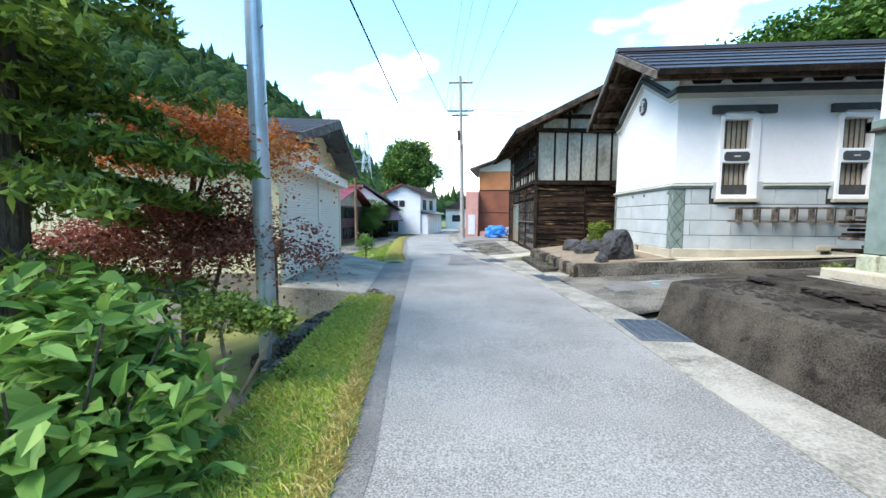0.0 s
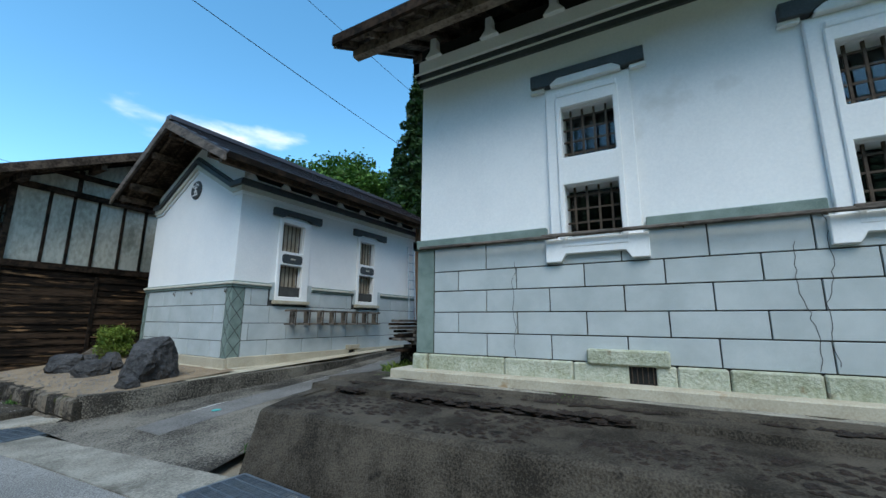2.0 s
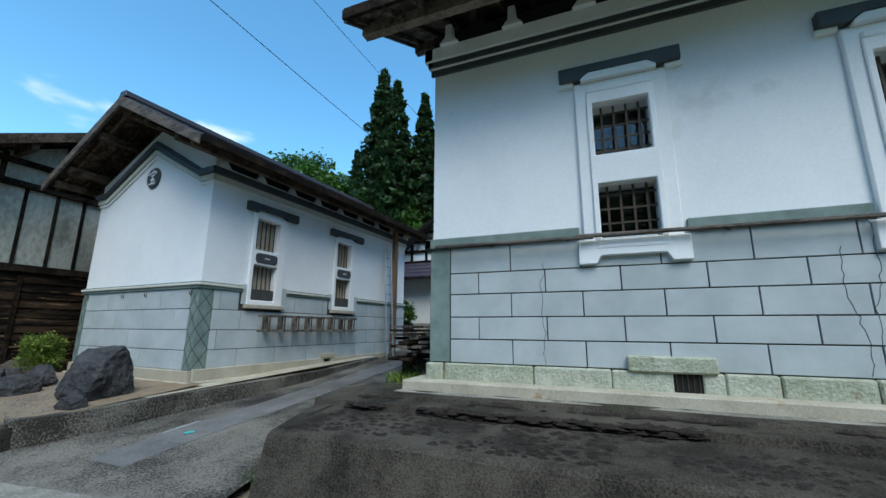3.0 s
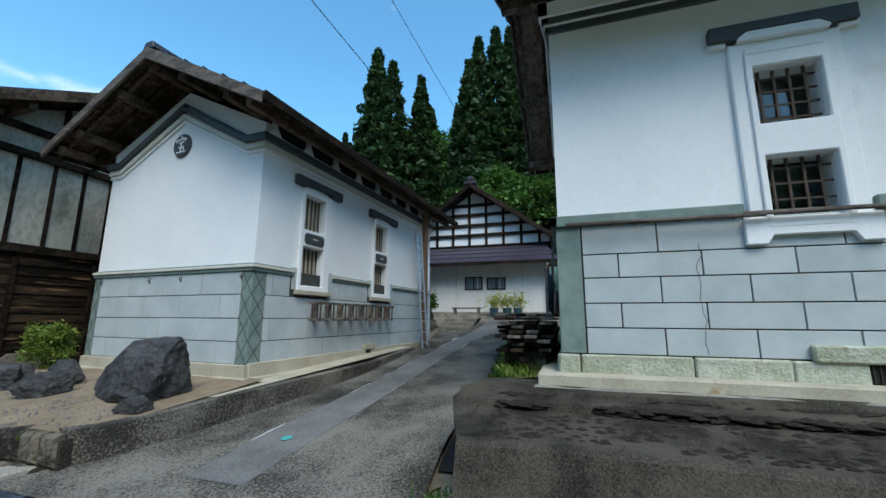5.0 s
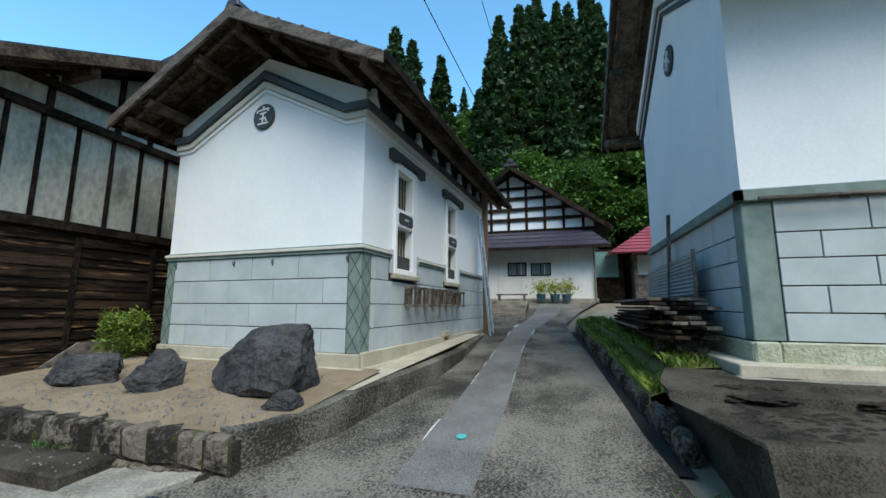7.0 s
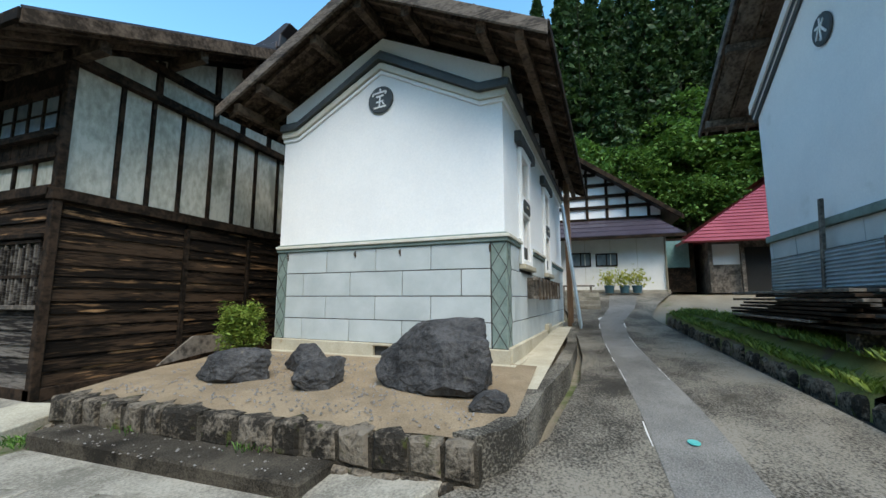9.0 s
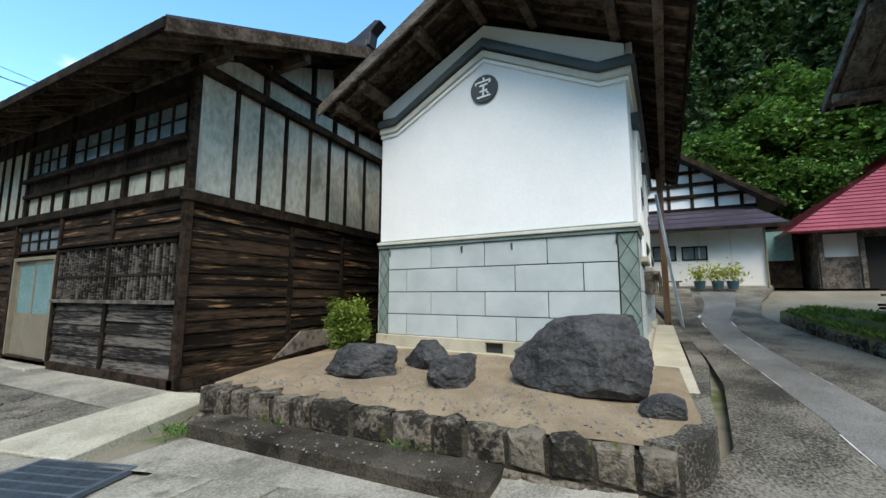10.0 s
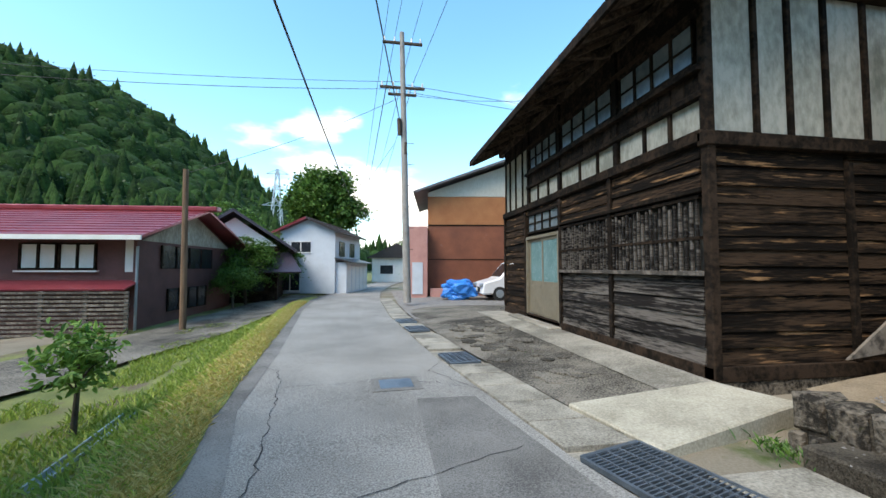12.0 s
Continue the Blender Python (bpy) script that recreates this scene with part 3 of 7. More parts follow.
def courses(parent, mat, face, a0, a1, zs, length, d, shift=0.0, holes=(), joint=None):
    """Rows of facing stones in half bond; joint: a place of an upright joint in the lowest row."""
    for r, (z0, z1) in enumerate(zip(zs, zs[1:])):
        a = a0
        first = length * (0.5 if r % 2 else 1.0) - shift
        if joint is not None:
            first = (joint + (length / 2 if r % 2 else 0) - a0) % length
        step = first if first > 0.15 else first + length
        while a < a1 - 0.02:
            b = min(a + step, a1)
            if a1 - b < 0.12:
                b = a1
            spans = [(a, b)]
            for h0, h1, k0, k1 in holes:
                if z1 > k0 + 0.02 and z0 < k1 - 0.02:
                    spans = [s for p, q in spans for s in ((p, min(q, h0)), (max(p, h1), q)) if s[1] - s[0] > 0.05]
            for p, q in spans:
                block(parent, mat, face, p, q, z0, z1, d)
            a, step = b, length


def roof_slope(parent, p_eave0, p_eave1, p_ridge1, p_ridge0, t, mat, seams=0.0, seam_axis="down", label=""):
    """One roof plane: its plate, and standing seams or courses laid on it."""
    e0, e1, r1, r0 = (Vector(p) for p in (p_eave0, p_eave1, p_ridge1, p_ridge0))
    n = (e1 - e0).cross(r0 - e0).normalized()
    if n.z < 0:
        e0, e1, r0, r1 = e1, e0, r1, r0
        n = -n
    m = M().slab(e0, e1, r1, r0, t)
    sheet = part("roof_sheet", m, mat, parent, label)
    if seams:
        length = (e1 - e0).length if seam_axis == "down" else (r0 - e0).length
        k = max(2, int(length / seams))
        s = M()
        for i in range(k + 1):
            f = i / k
            a, b = (e0.lerp(e1, f), r0.lerp(r1, f)) if seam_axis == "down" else (e0.lerp(r0, f), e1.lerp(r1, f))
            s.beam(a + n * 0.012, b + n * 0.012, 0.03, 0.03, n)
        part("roof_seams", s, mat, sheet)
    return sheet


# ---- white storehouse with the round crest, gable to the road ----
K = thing("storehouse", pose(5.62, 10.42, 0, 0, 0, -3.5), "white plastered storehouse on a grey granite base, gable to the road", "house", "white storehouses")
KW, KL = 4.37, 7.7
core = M().prism([(0.3, 0.4), (KW - 0.02, 0.4), (KW - 0.02, 5.0), (KW / 2, 6.08), (0.3, 5.0)], 0.03, KL, "x")
part("wall", core, PLASTER, K)
wins = [(1.11, 1.75), (3.86, 4.50)]
holes = [h for a, b in wins for h in ((a, b, 3.27, 4.0), (a, b, 2.13, 2.92))]
part("side_wall", pierced(M(), "x", 0.03, KL, 2.38, 5.06, 0.0, 0.3, holes), PLASTER, K)
part("gable_wall", M().prism([(0, 2.38), (KW, 2.38), (KW, 5.05), (KW / 2, 6.12), (0, 5.05)], -0.004, 0.03, "x"), PLASTER, K)
part("base_wall", M().box(0.0, KL, 0.0, KW, 0.4, 2.38), SEAM, K, "dark joints between the granite blocks")
part("base_wall", M().box(0.0, 0.1, KW - 0.1, KW + 0.03, 0.4, 2.3), GRANITE, K)
part("plinth", pierced(M(), "y", -0.06, KW, 0.45, 0.72, -0.09, 0.0, [(1.9, 2.2, 0.5, 0.68)]), BUFF, K, "buff concrete plinth with a small vent", bevel=0.01)
part("plinth", pierced(M(), "x", -0.0, KL, 0.45, 0.74, -0.09, 0.0, [(3.55, 3.8, 0.56, 0.72)]), BUFF, K, "buff concrete plinth", bevel=0.01)
part("footing", M().box(-0.18, KL, -0.16, KW, 0.2, 0.52), BUFF, K, "wide stained footing", bevel=0.015)
part("vent_block", M().box(3.45, 3.95, -0.12, -0.03, 0.74, 0.86), BUFF, K, bevel=0.01)
zs = [0.72, 1.09, 1.48, 1.89, 2.29]
courses(K, GRANITE, "x-", 0.215, KW - 0.22, zs, 1.02, 0.0, joint=0.68)
sh = [(a - 0.25, b + 0.25, 1.94, 2.4) for a, b in wins]
courses(K, GRANITE, "y-", 0.275, KL, zs, 1.0, 0.0, 0.35, holes=sh)
for face, a0, a1 in (("x-", -0.03, 0.21), ("x-", KW - 0.215, KW), ("y-", -0.03, 0.27)):
    q = block(K, GREENSTONE, face, a0, a1, 0.72, 2.29, 0.0, "quoin")
    for i in range(4):
        z0, w = 0.72 + i * 0.393, a1 - a0
        for s in (0, 1):
            p0 = (a0 + (w if s else 0), z0)
            p1 = (a0 + (0 if s else w), z0 + 0.393)
            if face == "x-":
                d = M().beam((-0.0315, p0[0], p0[1]), (-0.0315, p1[0], p1[1]), 0.012, 0.004, (1, 0, 0))
            else:
                d = M().beam((p0[0], -0.0315, p0[1]), (p1[0], -0.0315, p1[1]), 0.012, 0.004, (0, 1, 0))
            part("carved_line", d, SEAM, K, "incised diamond line")
# string course above the granite, stopped at the windows
for z0, z1, o, mt in ((2.29, 2.35, 0.06, GREENSTONE), (2.35, 2.40, 0.09, CREAM), (2.40, 2.43, 0.04, GREENSTONE)):
    m = M().box(-o, 0.0, -o, KW + 0.02, z0, z1)
    for a, b in ((0.0, wins[0][0] - 0.2), (wins[0][1] + 0.36, wins[1][0] - 0.2), (wins[1][1] + 0.36, KL)):
        m.box(a, b, -o, 0.0, z0, z1)
    part("string_course", m, mt, K, bevel=0.006)
# gable mouldings: dark over cream, following the roof and turning onto the side
for z_s, z_p, h, o, mt, nm in ((4.66, 5.66, 0.12, 0.14, DARKTRIM, "dark_moulding"), (4.78, 5.80, 0.05, 0.09, DARKTRIM, "dark_moulding"), (4.54, 5.50, 0.12, 0.08, CREAM, "cream_moulding"), (4.47, 5.42, 0.07, 0.04, PLASTER, "white_moulding")):
    m = M()
    mid = KW / 2
    brk = 0.36
    zb = z_s
    prof = [(-o, zb), (brk, zb), (mid, z_p), (KW - brk, zb), (KW + 0.02, zb), (KW + 0.02, zb + h), (KW - brk, zb + h), (mid, z_p + h), (brk, zb + h), (-o, zb + h)]
    m.prism(prof, -o, 0.0, "x")
    m.box(0.0, KL, -o, 0.0, zb, zb + h)
    part(nm, m, mt, K, bevel=0.008)
# eaves frieze: white scallops before a black strip that paints the roof space's shade
part("frieze_back", M().box(0.2, KL, -0.02, 0.0, 4.9, 5.25), SHADE_BLACK, K)
for i in range(9):
    u = 0.15 + i * 0.93
    pr = [(u - 0.16, 4.84), (u + 0.16, 4.84), (u + 0.10, 4.93), (u + 0.05, 4.99), (u + 0.04, 5.12), (u - 0.04, 5.12), (u - 0.05, 4.99), (u - 0.10, 4.93)]
    part("scallop", M().prism(pr, -0.10, -0.01, "y"), PLASTER, K, bevel=0.01)
# windows: white surround, dark cap, recessed board shutters behind bars
for a, b in wins:
    w = tagged(new("window"), "deep window with dark bars, black cap and buff sill")
    w.parent = K
    m = pierced(M(), "x", a - 0.10, b + 0.22, 2.02, 4.12, -0.07, 0.0, [(a, b, 3.27, 4.0), (a, b, 2.13, 2.92)])
    part("surround", m, PLASTER, w, bevel=0.015)
    pr = [(a - 0.30, 4.14), (a - 0.02, 4.14), (a + 0.06, 4.20), (b + 0.08, 4.20), (b + 0.20, 4.14), (b + 0.54, 4.14), (b + 0.54, 4.34), (a - 0.30, 4.34)]
    part("cap", M().prism(pr, -0.11, 0.0, "y"), DARKTRIM, w, "black plaster cap", bevel=0.01)
    part("cap_fillet", M().box(a - 0.02, b + 0.16, -0.09, -0.0, 4.06, 4.13), PLASTER, w, bevel=0.015)
    part("sill", M().box(a - 0.14, b + 0.28, -0.12, 0.0, 1.94, 2.03), BUFF, w, "buff stone sill", bevel=0.012)
    for s0, s1 in ((a - 0.20, a - 0.10), (b + 0.22, b + 0.36)):
        part("jamb_stone", M().box(s0, s1, -0.045, 0.0, 2.03, 2.46), GRANITE, w, bevel=0.006)
    pl = M().prism([(a + 0.02, 3.02), (a + 0.07, 2.97), (b - 0.07, 2.97), (b - 0.02, 3.02), (b - 0.02, 3.15), (b - 0.07, 3.2), (a + 0.07, 3.2), (a + 0.02, 3.15)], -0.085, -0.06, "y")
    plate = part("plaque", pl, DARKTRIM, w, "black plaque with a pale relief", bevel=0.006)
    part("relief", M().rod((a + 0.25, -0.087, 3.085), (b - 0.25, -0.087, 3.085), 0.02, n=6), CREAM, plate)
    for z0, z1 in ((3.27, 4.0), (2.13, 2.92)):
        # black sheet at the back paints the shade of the recess
        part("recess", M().box(a - 0.01, b + 0.01, 0.25, 0.29, z0 - 0.01, z1 + 0.01), SHADE_BLACK, w)
        n = 5
        for i in range(n):
            p = a + 0.03 + (b - a - 0.06) * i / n
            part("shutter_board", M().box(p + 0.006, p + (b - a - 0.06) / n - 0.006, 0.13, 0.16, z0 + 0.02, z1 - 0.02), SLATBOARD, w)
        for i in range(6):
            p = a + 0.02 + (b - a - 0.04) * i / 5
            part("bar", M().rod((p, 0.11, z0), (p, 0.11, z1), 0.012, n=6), IRON, w)
# hooks, rack and cresting
for v in (4.12, 2.62, 1.74, 0.22):
    h = M().rod((0, v, 2.2), (-0.07, v, 2.17), 0.008, n=5).rod((-0.07, v, 2.17), (-0.07, v, 2.23), 0.008, n=5)
    h.box(-0.035, -0.03, v - 0.012, v + 0.012, 2.13, 2.25)
    part("hook", h, IRON, K, "small black iron hook")
crest = M().prism([(2.18 + 0.25 * math.cos(t * math.pi / 16), 4.93 + 0.25 * math.sin(t * math.pi / 16)) for t in range(32)], -0.05, 0.0, "x")
medal = part("medallion", crest, DARKTRIM, K, "round dark plaster crest with a white character", bevel=0.015)


def strokes(parent, lines, x, cy, cz, s, mat, dirn=-1):
    """Brush strokes on a wall that faces -x: lines of points (right, up) in units of s."""
    for line in lines:
        m = M()
        for (p, q), (p2, q2) in zip(line, line[1:]):
            m.beam((x, cy + dirn * p * s, cz + q * s), (x, cy + dirn * p2 * s, cz + q2 * s), 0.030, 0.014, (1, 0, 0))
        part("brush_stroke", m, PLASTER, parent, bevel=0.003)


strokes(medal, [[(0, 0.78), (0.02, 0.58)], [(-0.55, 0.5), (-0.6, 0.28)], [(-0.55, 0.45), (0.5, 0.55), (0.42, 0.32)], [(-0.3, 0.2), (0.3, 0.26)], [(0.0, 0.2), (-0.05, -0.6)], [(-0.3, -0.2), (0.28, -0.14)], [(-0.5, -0.62), (0.5, -0.55)], [(0.2, -0.25), (0.34, -0.42)]], -0.056, 2.18, 4.93, 0.25, PLASTER)
r0, sl = 6.58, 0.525
for s in (-1, 1):
    ye = KW / 2 + s * (KW / 2 + 0.82)
    ze = r0 - sl * (KW / 2 + 0.82)
    roof_slope(K, (-0.85, ye, ze), (KL + 0.7, ye, ze), (KL + 0.7, KW / 2, r0), (-0.85, KW / 2, r0), 0.05, ROOF_DARK, 0.55, "across", "dark brown sheet-metal roof in long courses")
    bd = M().slab((-0.78, ye - s * 0.03, ze - 0.06 + 0.015), (KL + 0.6, ye - s * 0.03, ze - 0.045), (KL + 0.6, KW / 2, r0 - 0.06), (-0.78, KW / 2, r0 - 0.06), 0.02 * -s)
    part("soffit", bd, EAVES, K)
    part("barge_board", M().slab((-0.88, ye, ze - 0.03), (-0.88, KW / 2, r0 - 0.03), (-0.88, KW / 2, r0 - 0.27), (-0.88, ye, ze - 0.22), 0.05 * s), BARGE, K, "weathered grey barge board", bevel=0.008)
    part("eaves_board", M().box(-0.85, KL + 0.7, ye - 0.025, ye + 0.025, ze - 0.14, ze + 0.0), WOOD_DARK, K, "dark eaves board", bevel=0.006)
    for i in range(24):
        u = -0.65 + i * 0.4
        if u < KL + 0.6:
            part("rafter", M().beam((u, ye - s * 0.05, ze - 0.115), (u, KW / 2, r0 - 0.145), 0.06, 0.08), EAVES, K)
    for v, dz in ((0.1, 0.0), (1.3, 0.0)):
        yy = KW / 2 + s * (KW / 2 - v)
        zz = r0 - sl * (KW / 2 - v) - 0.28
        part("purlin", M().beam((-0.8, yy, zz), (0.0 if v > 0.2 else 0.0, yy, zz), 0.13, 0.17), EAVES, K)
    part("purlin", M().beam((-0.8, ye - s * 0.38, ze + sl * 0.38 - 0.26), (KL + 0.6, ye - s * 0.38, ze + sl * 0.38 - 0.26), 0.12, 0.15), EAVES, K)
part("purlin", M().beam((-0.8, KW / 2, r0 - 0.34), (0.0, KW / 2, r0 - 0.34), 0.16, 0.2), EAVES, K)
part("ridge_cap", M().prism([(KW / 2 - 0.16, r0 - 0.05), (KW / 2 + 0.16, r0 - 0.05), (KW / 2 + 0.1, r0 + 0.1), (KW / 2 - 0.1, r0 + 0.1)], -0.9, KL + 0.75, "x"), ROOF_DARK, K, bevel=0.01)
RUSTPOST = surface("brown_timber_post", (0.10, 0.055, 0.03), (0.20, 0.12, 0.07), 0.8, 3, 40, 0.5, 0.004, stretch=(4, 4, 0.5))
part("post", M().box(6.42, 6.58, -0.42, -0.26, 0.62, 5.0), RUSTPOST, K, "brown timber post carrying the eaves", bevel=0.01)
part("post_stone", M().box(6.36, 6.64, -0.48, -0.2, 0.5, 0.63), BUFF, K, bevel=0.02)
rack = thing("tool_rack", K.matrix_basis @ pose(0, 0, 0), "grey weathered wooden rack with upright pegs, fixed to the granite", "rack")
for z in (1.79, 1.46):
    part("rail", M().box(1.24, 4.68, -0.24, -0.18, z - 0.025, z + 0.025), WOOD_GREY, rack, bevel=0.006)
for i in range(8):
    u = 1.5 + i * 0.43
    part("bracket", M().box(u, u + 0.05, -0.18, -0.03, 1.44, 1.82), WOOD_GREY, rack, bevel=0.006)
    part("peg", M().rod((u + 0.025, -0.25, 1.42), (u + 0.025, -0.25, 1.82), 0.018, n=6), IRON, rack)
lad = thing("ladder", K.matrix_basis @ pose(5.7, -0.66, 0.6), "aluminium ladder leaning against the white storehouse", "ladder")
for s in (0, 0.36):
    part("stile", M().beam((s, 0.0, 0.0), (s + 0.32, 0.42, 3.55), 0.03, 0.07), STEEL, lad)
for i in range(11):
    f = (i + 0.6) / 11.5
    part("rung", M().rod((0.32 * f, 0.42 * f, 3.55 * f), (0.36 + 0.32 * f, 0.42 * f, 3.55 * f), 0.016, n=6), STEEL, lad)

# ---- the larger white storehouse, long side to the road ----
B = thing("storehouse", pose(5.44, 5.35, 0), "tall white storehouse with iron-barred windows on coursed granite", "house", "white storehouses")
BD, BL = 5.0, 12.0
bw = [(-2.97 - 2.805 * i, -2.305 - 2.805 * i) for i in range(3)]
bh = [h for a, b in bw for h in ((a, b, 3.73, 4.46), (a, b, 2.55, 3.34))]
part("side_wall", pierced(M(), "y", -BL, 0.0, 2.66, 5.75, 0.0, 0.32, bh), PLASTER, B)
core = M().prism([(0.32, 0.8), (BD, 0.8), (BD, 5.7), (BD / 2, 7.2), (0.32, 5.9)], -BL, -0.001, "y")
part("wall", core, PLASTER, B)
part("base_wall", M().box(0.0, BD, -BL, 0.0, 0.8, 2.66), SEAM, B, "dark joints between the granite blocks")
vent = (-3.18, -2.93, 0.92, 1.06)
zs = [1.08, 1.39, 1.685, 1.995, 2.29, 2.66]
ap = [(a - 0.28, b + 0.28, 2.33, 2.7) for a, b in bw]
courses(B, GRANITE, "x-", -BL, -0.28, zs, 0.895, 0.0, joint=-1.14)
courses(B, GRANITE, "y+", 0.2, BD, zs, 0.98, 0.0, 0.25)
block(B, GREENSTONE, "x-", -0.275, 0.03, 1.08, 2.66, 0.0, "quoin")
block(B, GREENSTONE, "y+", -0.03, 0.195, 1.08, 2.66, 0.0, "quoin")
rng = random.Random(12)
for y, end in ((-BL, -3.4), (-2.3, 0.06)):
    while y < end - 0.05:
        q = min(y + rng.uniform(0.7, 1.3), end)
        o = rng.uniform(0.06, 0.10)
        part("foundation_stone", M().box(-o, 0.0, y + 0.006, q - 0.006, 0.84, 1.075), TUFF, B, bevel=0.018)
        y = q
for a, b in ((-3.4, -3.2), (-2.92, -2.3)):
    part("foundation_stone", M().box(-0.08, 0.0, a, b, 0.84, 1.07), TUFF, B, bevel=0.015)
part("vent_lintel", M().box(-0.12, 0.0, -3.35, -2.47, 1.06, 1.24), TUFF, B, "rough pale green vent lintel", bevel=0.02)
# no real opening: a black box paints the shade inside the vent
part("vent_hole", M().box(-0.05, 0.0, -3.2, -2.92, 0.86, 1.06), SHADE_BLACK, B)
for i in range(5):
    part("vent_bar", M().rod((-0.06, -3.17 + i * 0.055, 0.87), (-0.06, -3.17 + i * 0.055, 1.06), 0.006, n=5), IRON, B)
part("foundation_stone", M().box(-0.07, BD, 0.0, 0.07, 0.8, 1.07), TUFF, B, bevel=0.015)
part("footing", M().box(-0.32, BD, -BL, 0.3, 0.55, 0.86), BUFF, B, "pale concrete footing", bevel=0.015)
# string course with its wooden rail
cuts = [(-0.0, bw[0][1] + 0.26)] + [(bw[i][0] - 0.26, bw[i + 1][1] + 0.26) for i in range(2)] + [(bw[2][0] - 0.26, -BL)]
for b, a in cuts:
    part("string_course", M().box(-0.09, 0.0, a, b + (0.09 if b == 0 else 0), 2.66, 2.80), GREENSTONE, B, bevel=0.01)
part("string_course", M().box(-0.09, BD, 0.0, 0.09, 2.66, 2.80), GREENSTONE, B, bevel=0.01)
for a, b in ((-2.2, -0.1), (-5.3, -2.0), (-8.4, -5.0), (-11.8, -8.2)):
    part("rail", M().rod((-0.17, a, 2.64), (-0.17, b, 2.66), 0.026, n=7), BARGE, B, "weathered wooden rail on iron hooks")
for a in (-0.9, -1.9, -3.6, -4.8, -6.6, -8.0):
    part("rail_hook", M().rod((0, a, 2.66), (-0.18, a, 2.61), 0.009, n=5), IRON, B)
# black double moulding and the white frieze under the eaves
for z, h, o, mt in ((5.50, 0.10, 0.05, DARKTRIM), (5.60, 0.03, 0.07, PLASTER), (5.63, 0.09, 0.09, DARKTRIM), (5.72, 0.22, 0.13, PLASTER)):
    part("moulding", M().box(-o, 0.0, -BL, o, z, z + h), mt, B, bevel=0.006)
    m = M().prism([(-o, z), (BD / 2, z + 1.5), (BD + 0.1, z), (BD + 0.1, z + h), (BD / 2, z + 1.5 + h), (-o, z + h)], 0.0, o, "y")
    part("moulding", m, mt, B, bevel=0.006)
# black strip behind the scallops, shade under the eaves put into its colour
part("frieze_back", M().box(-0.06, 0.0, -BL, 0.0, 5.94, 6.2), SHADE_BLACK, B)
for i in range(12):
    v = -0.3 - i * 1.0
    pr = [(v - 0.16, 5.92), (v + 0.16, 5.92), (v + 0.06, 6.04), (v + 0.05, 6.25), (v - 0.05, 6.25), (v - 0.06, 6.04)]
    part("scallop", M().prism(pr, -0.2, -0.05, "x"), PLASTER, B, bevel=0.01)
for a, b in bw:
    w = tagged(new("window"), "two-tier window with rusty iron grille in white plaster surround")
    w.parent = B
    part("surround", pierced(M(), "y", a - 0.22, b + 0.21, 2.46, 4.80, -0.07, 0.0, [(a, b, 3.73, 4.46), (a, b, 2.55, 3.34)]), PLASTER, w, bevel=0.012)
    part("inner_moulding", pierced(M(), "y", a - 0.07, b + 0.07, 2.50, 4.62, -0.105, -0.07, [(a, b, 3.73, 4.46), (a, b, 2.55, 3.34)]), PLASTER, w, bevel=0.012)
    pr = [(a - 0.24, 4.86), (a - 0.14, 4.84), (a - 0.02, 4.93), (b + 0.02, 4.93), (b + 0.14, 4.84), (b + 0.40, 4.86), (b + 0.40, 5.05), (a - 0.4, 5.05), (a - 0.4, 4.86)]
    part("cap", M().prism(pr, -0.12, 0.0, "x"), DARKTRIM, w, "black plaster cap", bevel=0.008)
    part("cap_fillet", M().prism([(a - 0.12, 4.80), (b + 0.12, 4.80), (b + 0.12, 4.84), (b + 0.02, 4.91), (a - 0.02, 4.91), (a - 0.12, 4.84)], -0.14, 0.0, "x"), PLASTER, w, bevel=0.01)
    part("cap_fillet", M().box(-0.10, 0.0, a - 0.06, b + 0.06, 4.62, 4.72), PLASTER, w, bevel=0.02)
    for s0, s1 in ((a - 0.42, a - 0.22), (b + 0.22, b + 0.42)):
        part("cap_fillet", M().box(-0.07, 0.0, s0, s1, 4.80, 4.855), PLASTER, w, bevel=0.008)
    pr = [(a - 0.28, 2.32), (a - 0.08, 2.32), (a - 0.02, 2.42), (b + 0.02, 2.42), (b + 0.08, 2.32), (b + 0.28, 2.32), (b + 0.28, 2.62), (a - 0.28, 2.62)]
    part("apron", M().prism(pr, -0.10, 0.0, "x"), PLASTER, w, "white scalloped apron", bevel=0.008)
    part("sill", M().box(-0.08, 0.2, a, b, 2.49, 2.555), CREAM, w)
    for z0, z1 in ((3.73, 4.46), (2.55, 3.34)):
        # near-black sheet behind the pane, painting the unlit room's shade
        part("recess", M().box(0.28, 0.31, a - 0.01, b + 0.01, z0 - 0.01, z1 + 0.01), SHADE_BLACK, w)
        part("pane", M().box(0.24, 0.245, a, b, z0, z1), GLASS, w)
        n = 4
        for i in range(n):
            p = a + (b - a) * (i + 0.7) / (n + 0.4)
            part("bar", M().box(0.05, 0.08, p - 0.013, p + 0.013, z0 - 0.0, z1), IRON, w)
        for i in range(4):
            z = z0 + (z1 - z0) * (i + 0.6) / 4.2
            part("cross_bar", M().box(0.055, 0.075, a, b, z - 0.011, z + 0.011), IRON, w)
sl, r0 = 0.57, 8.1
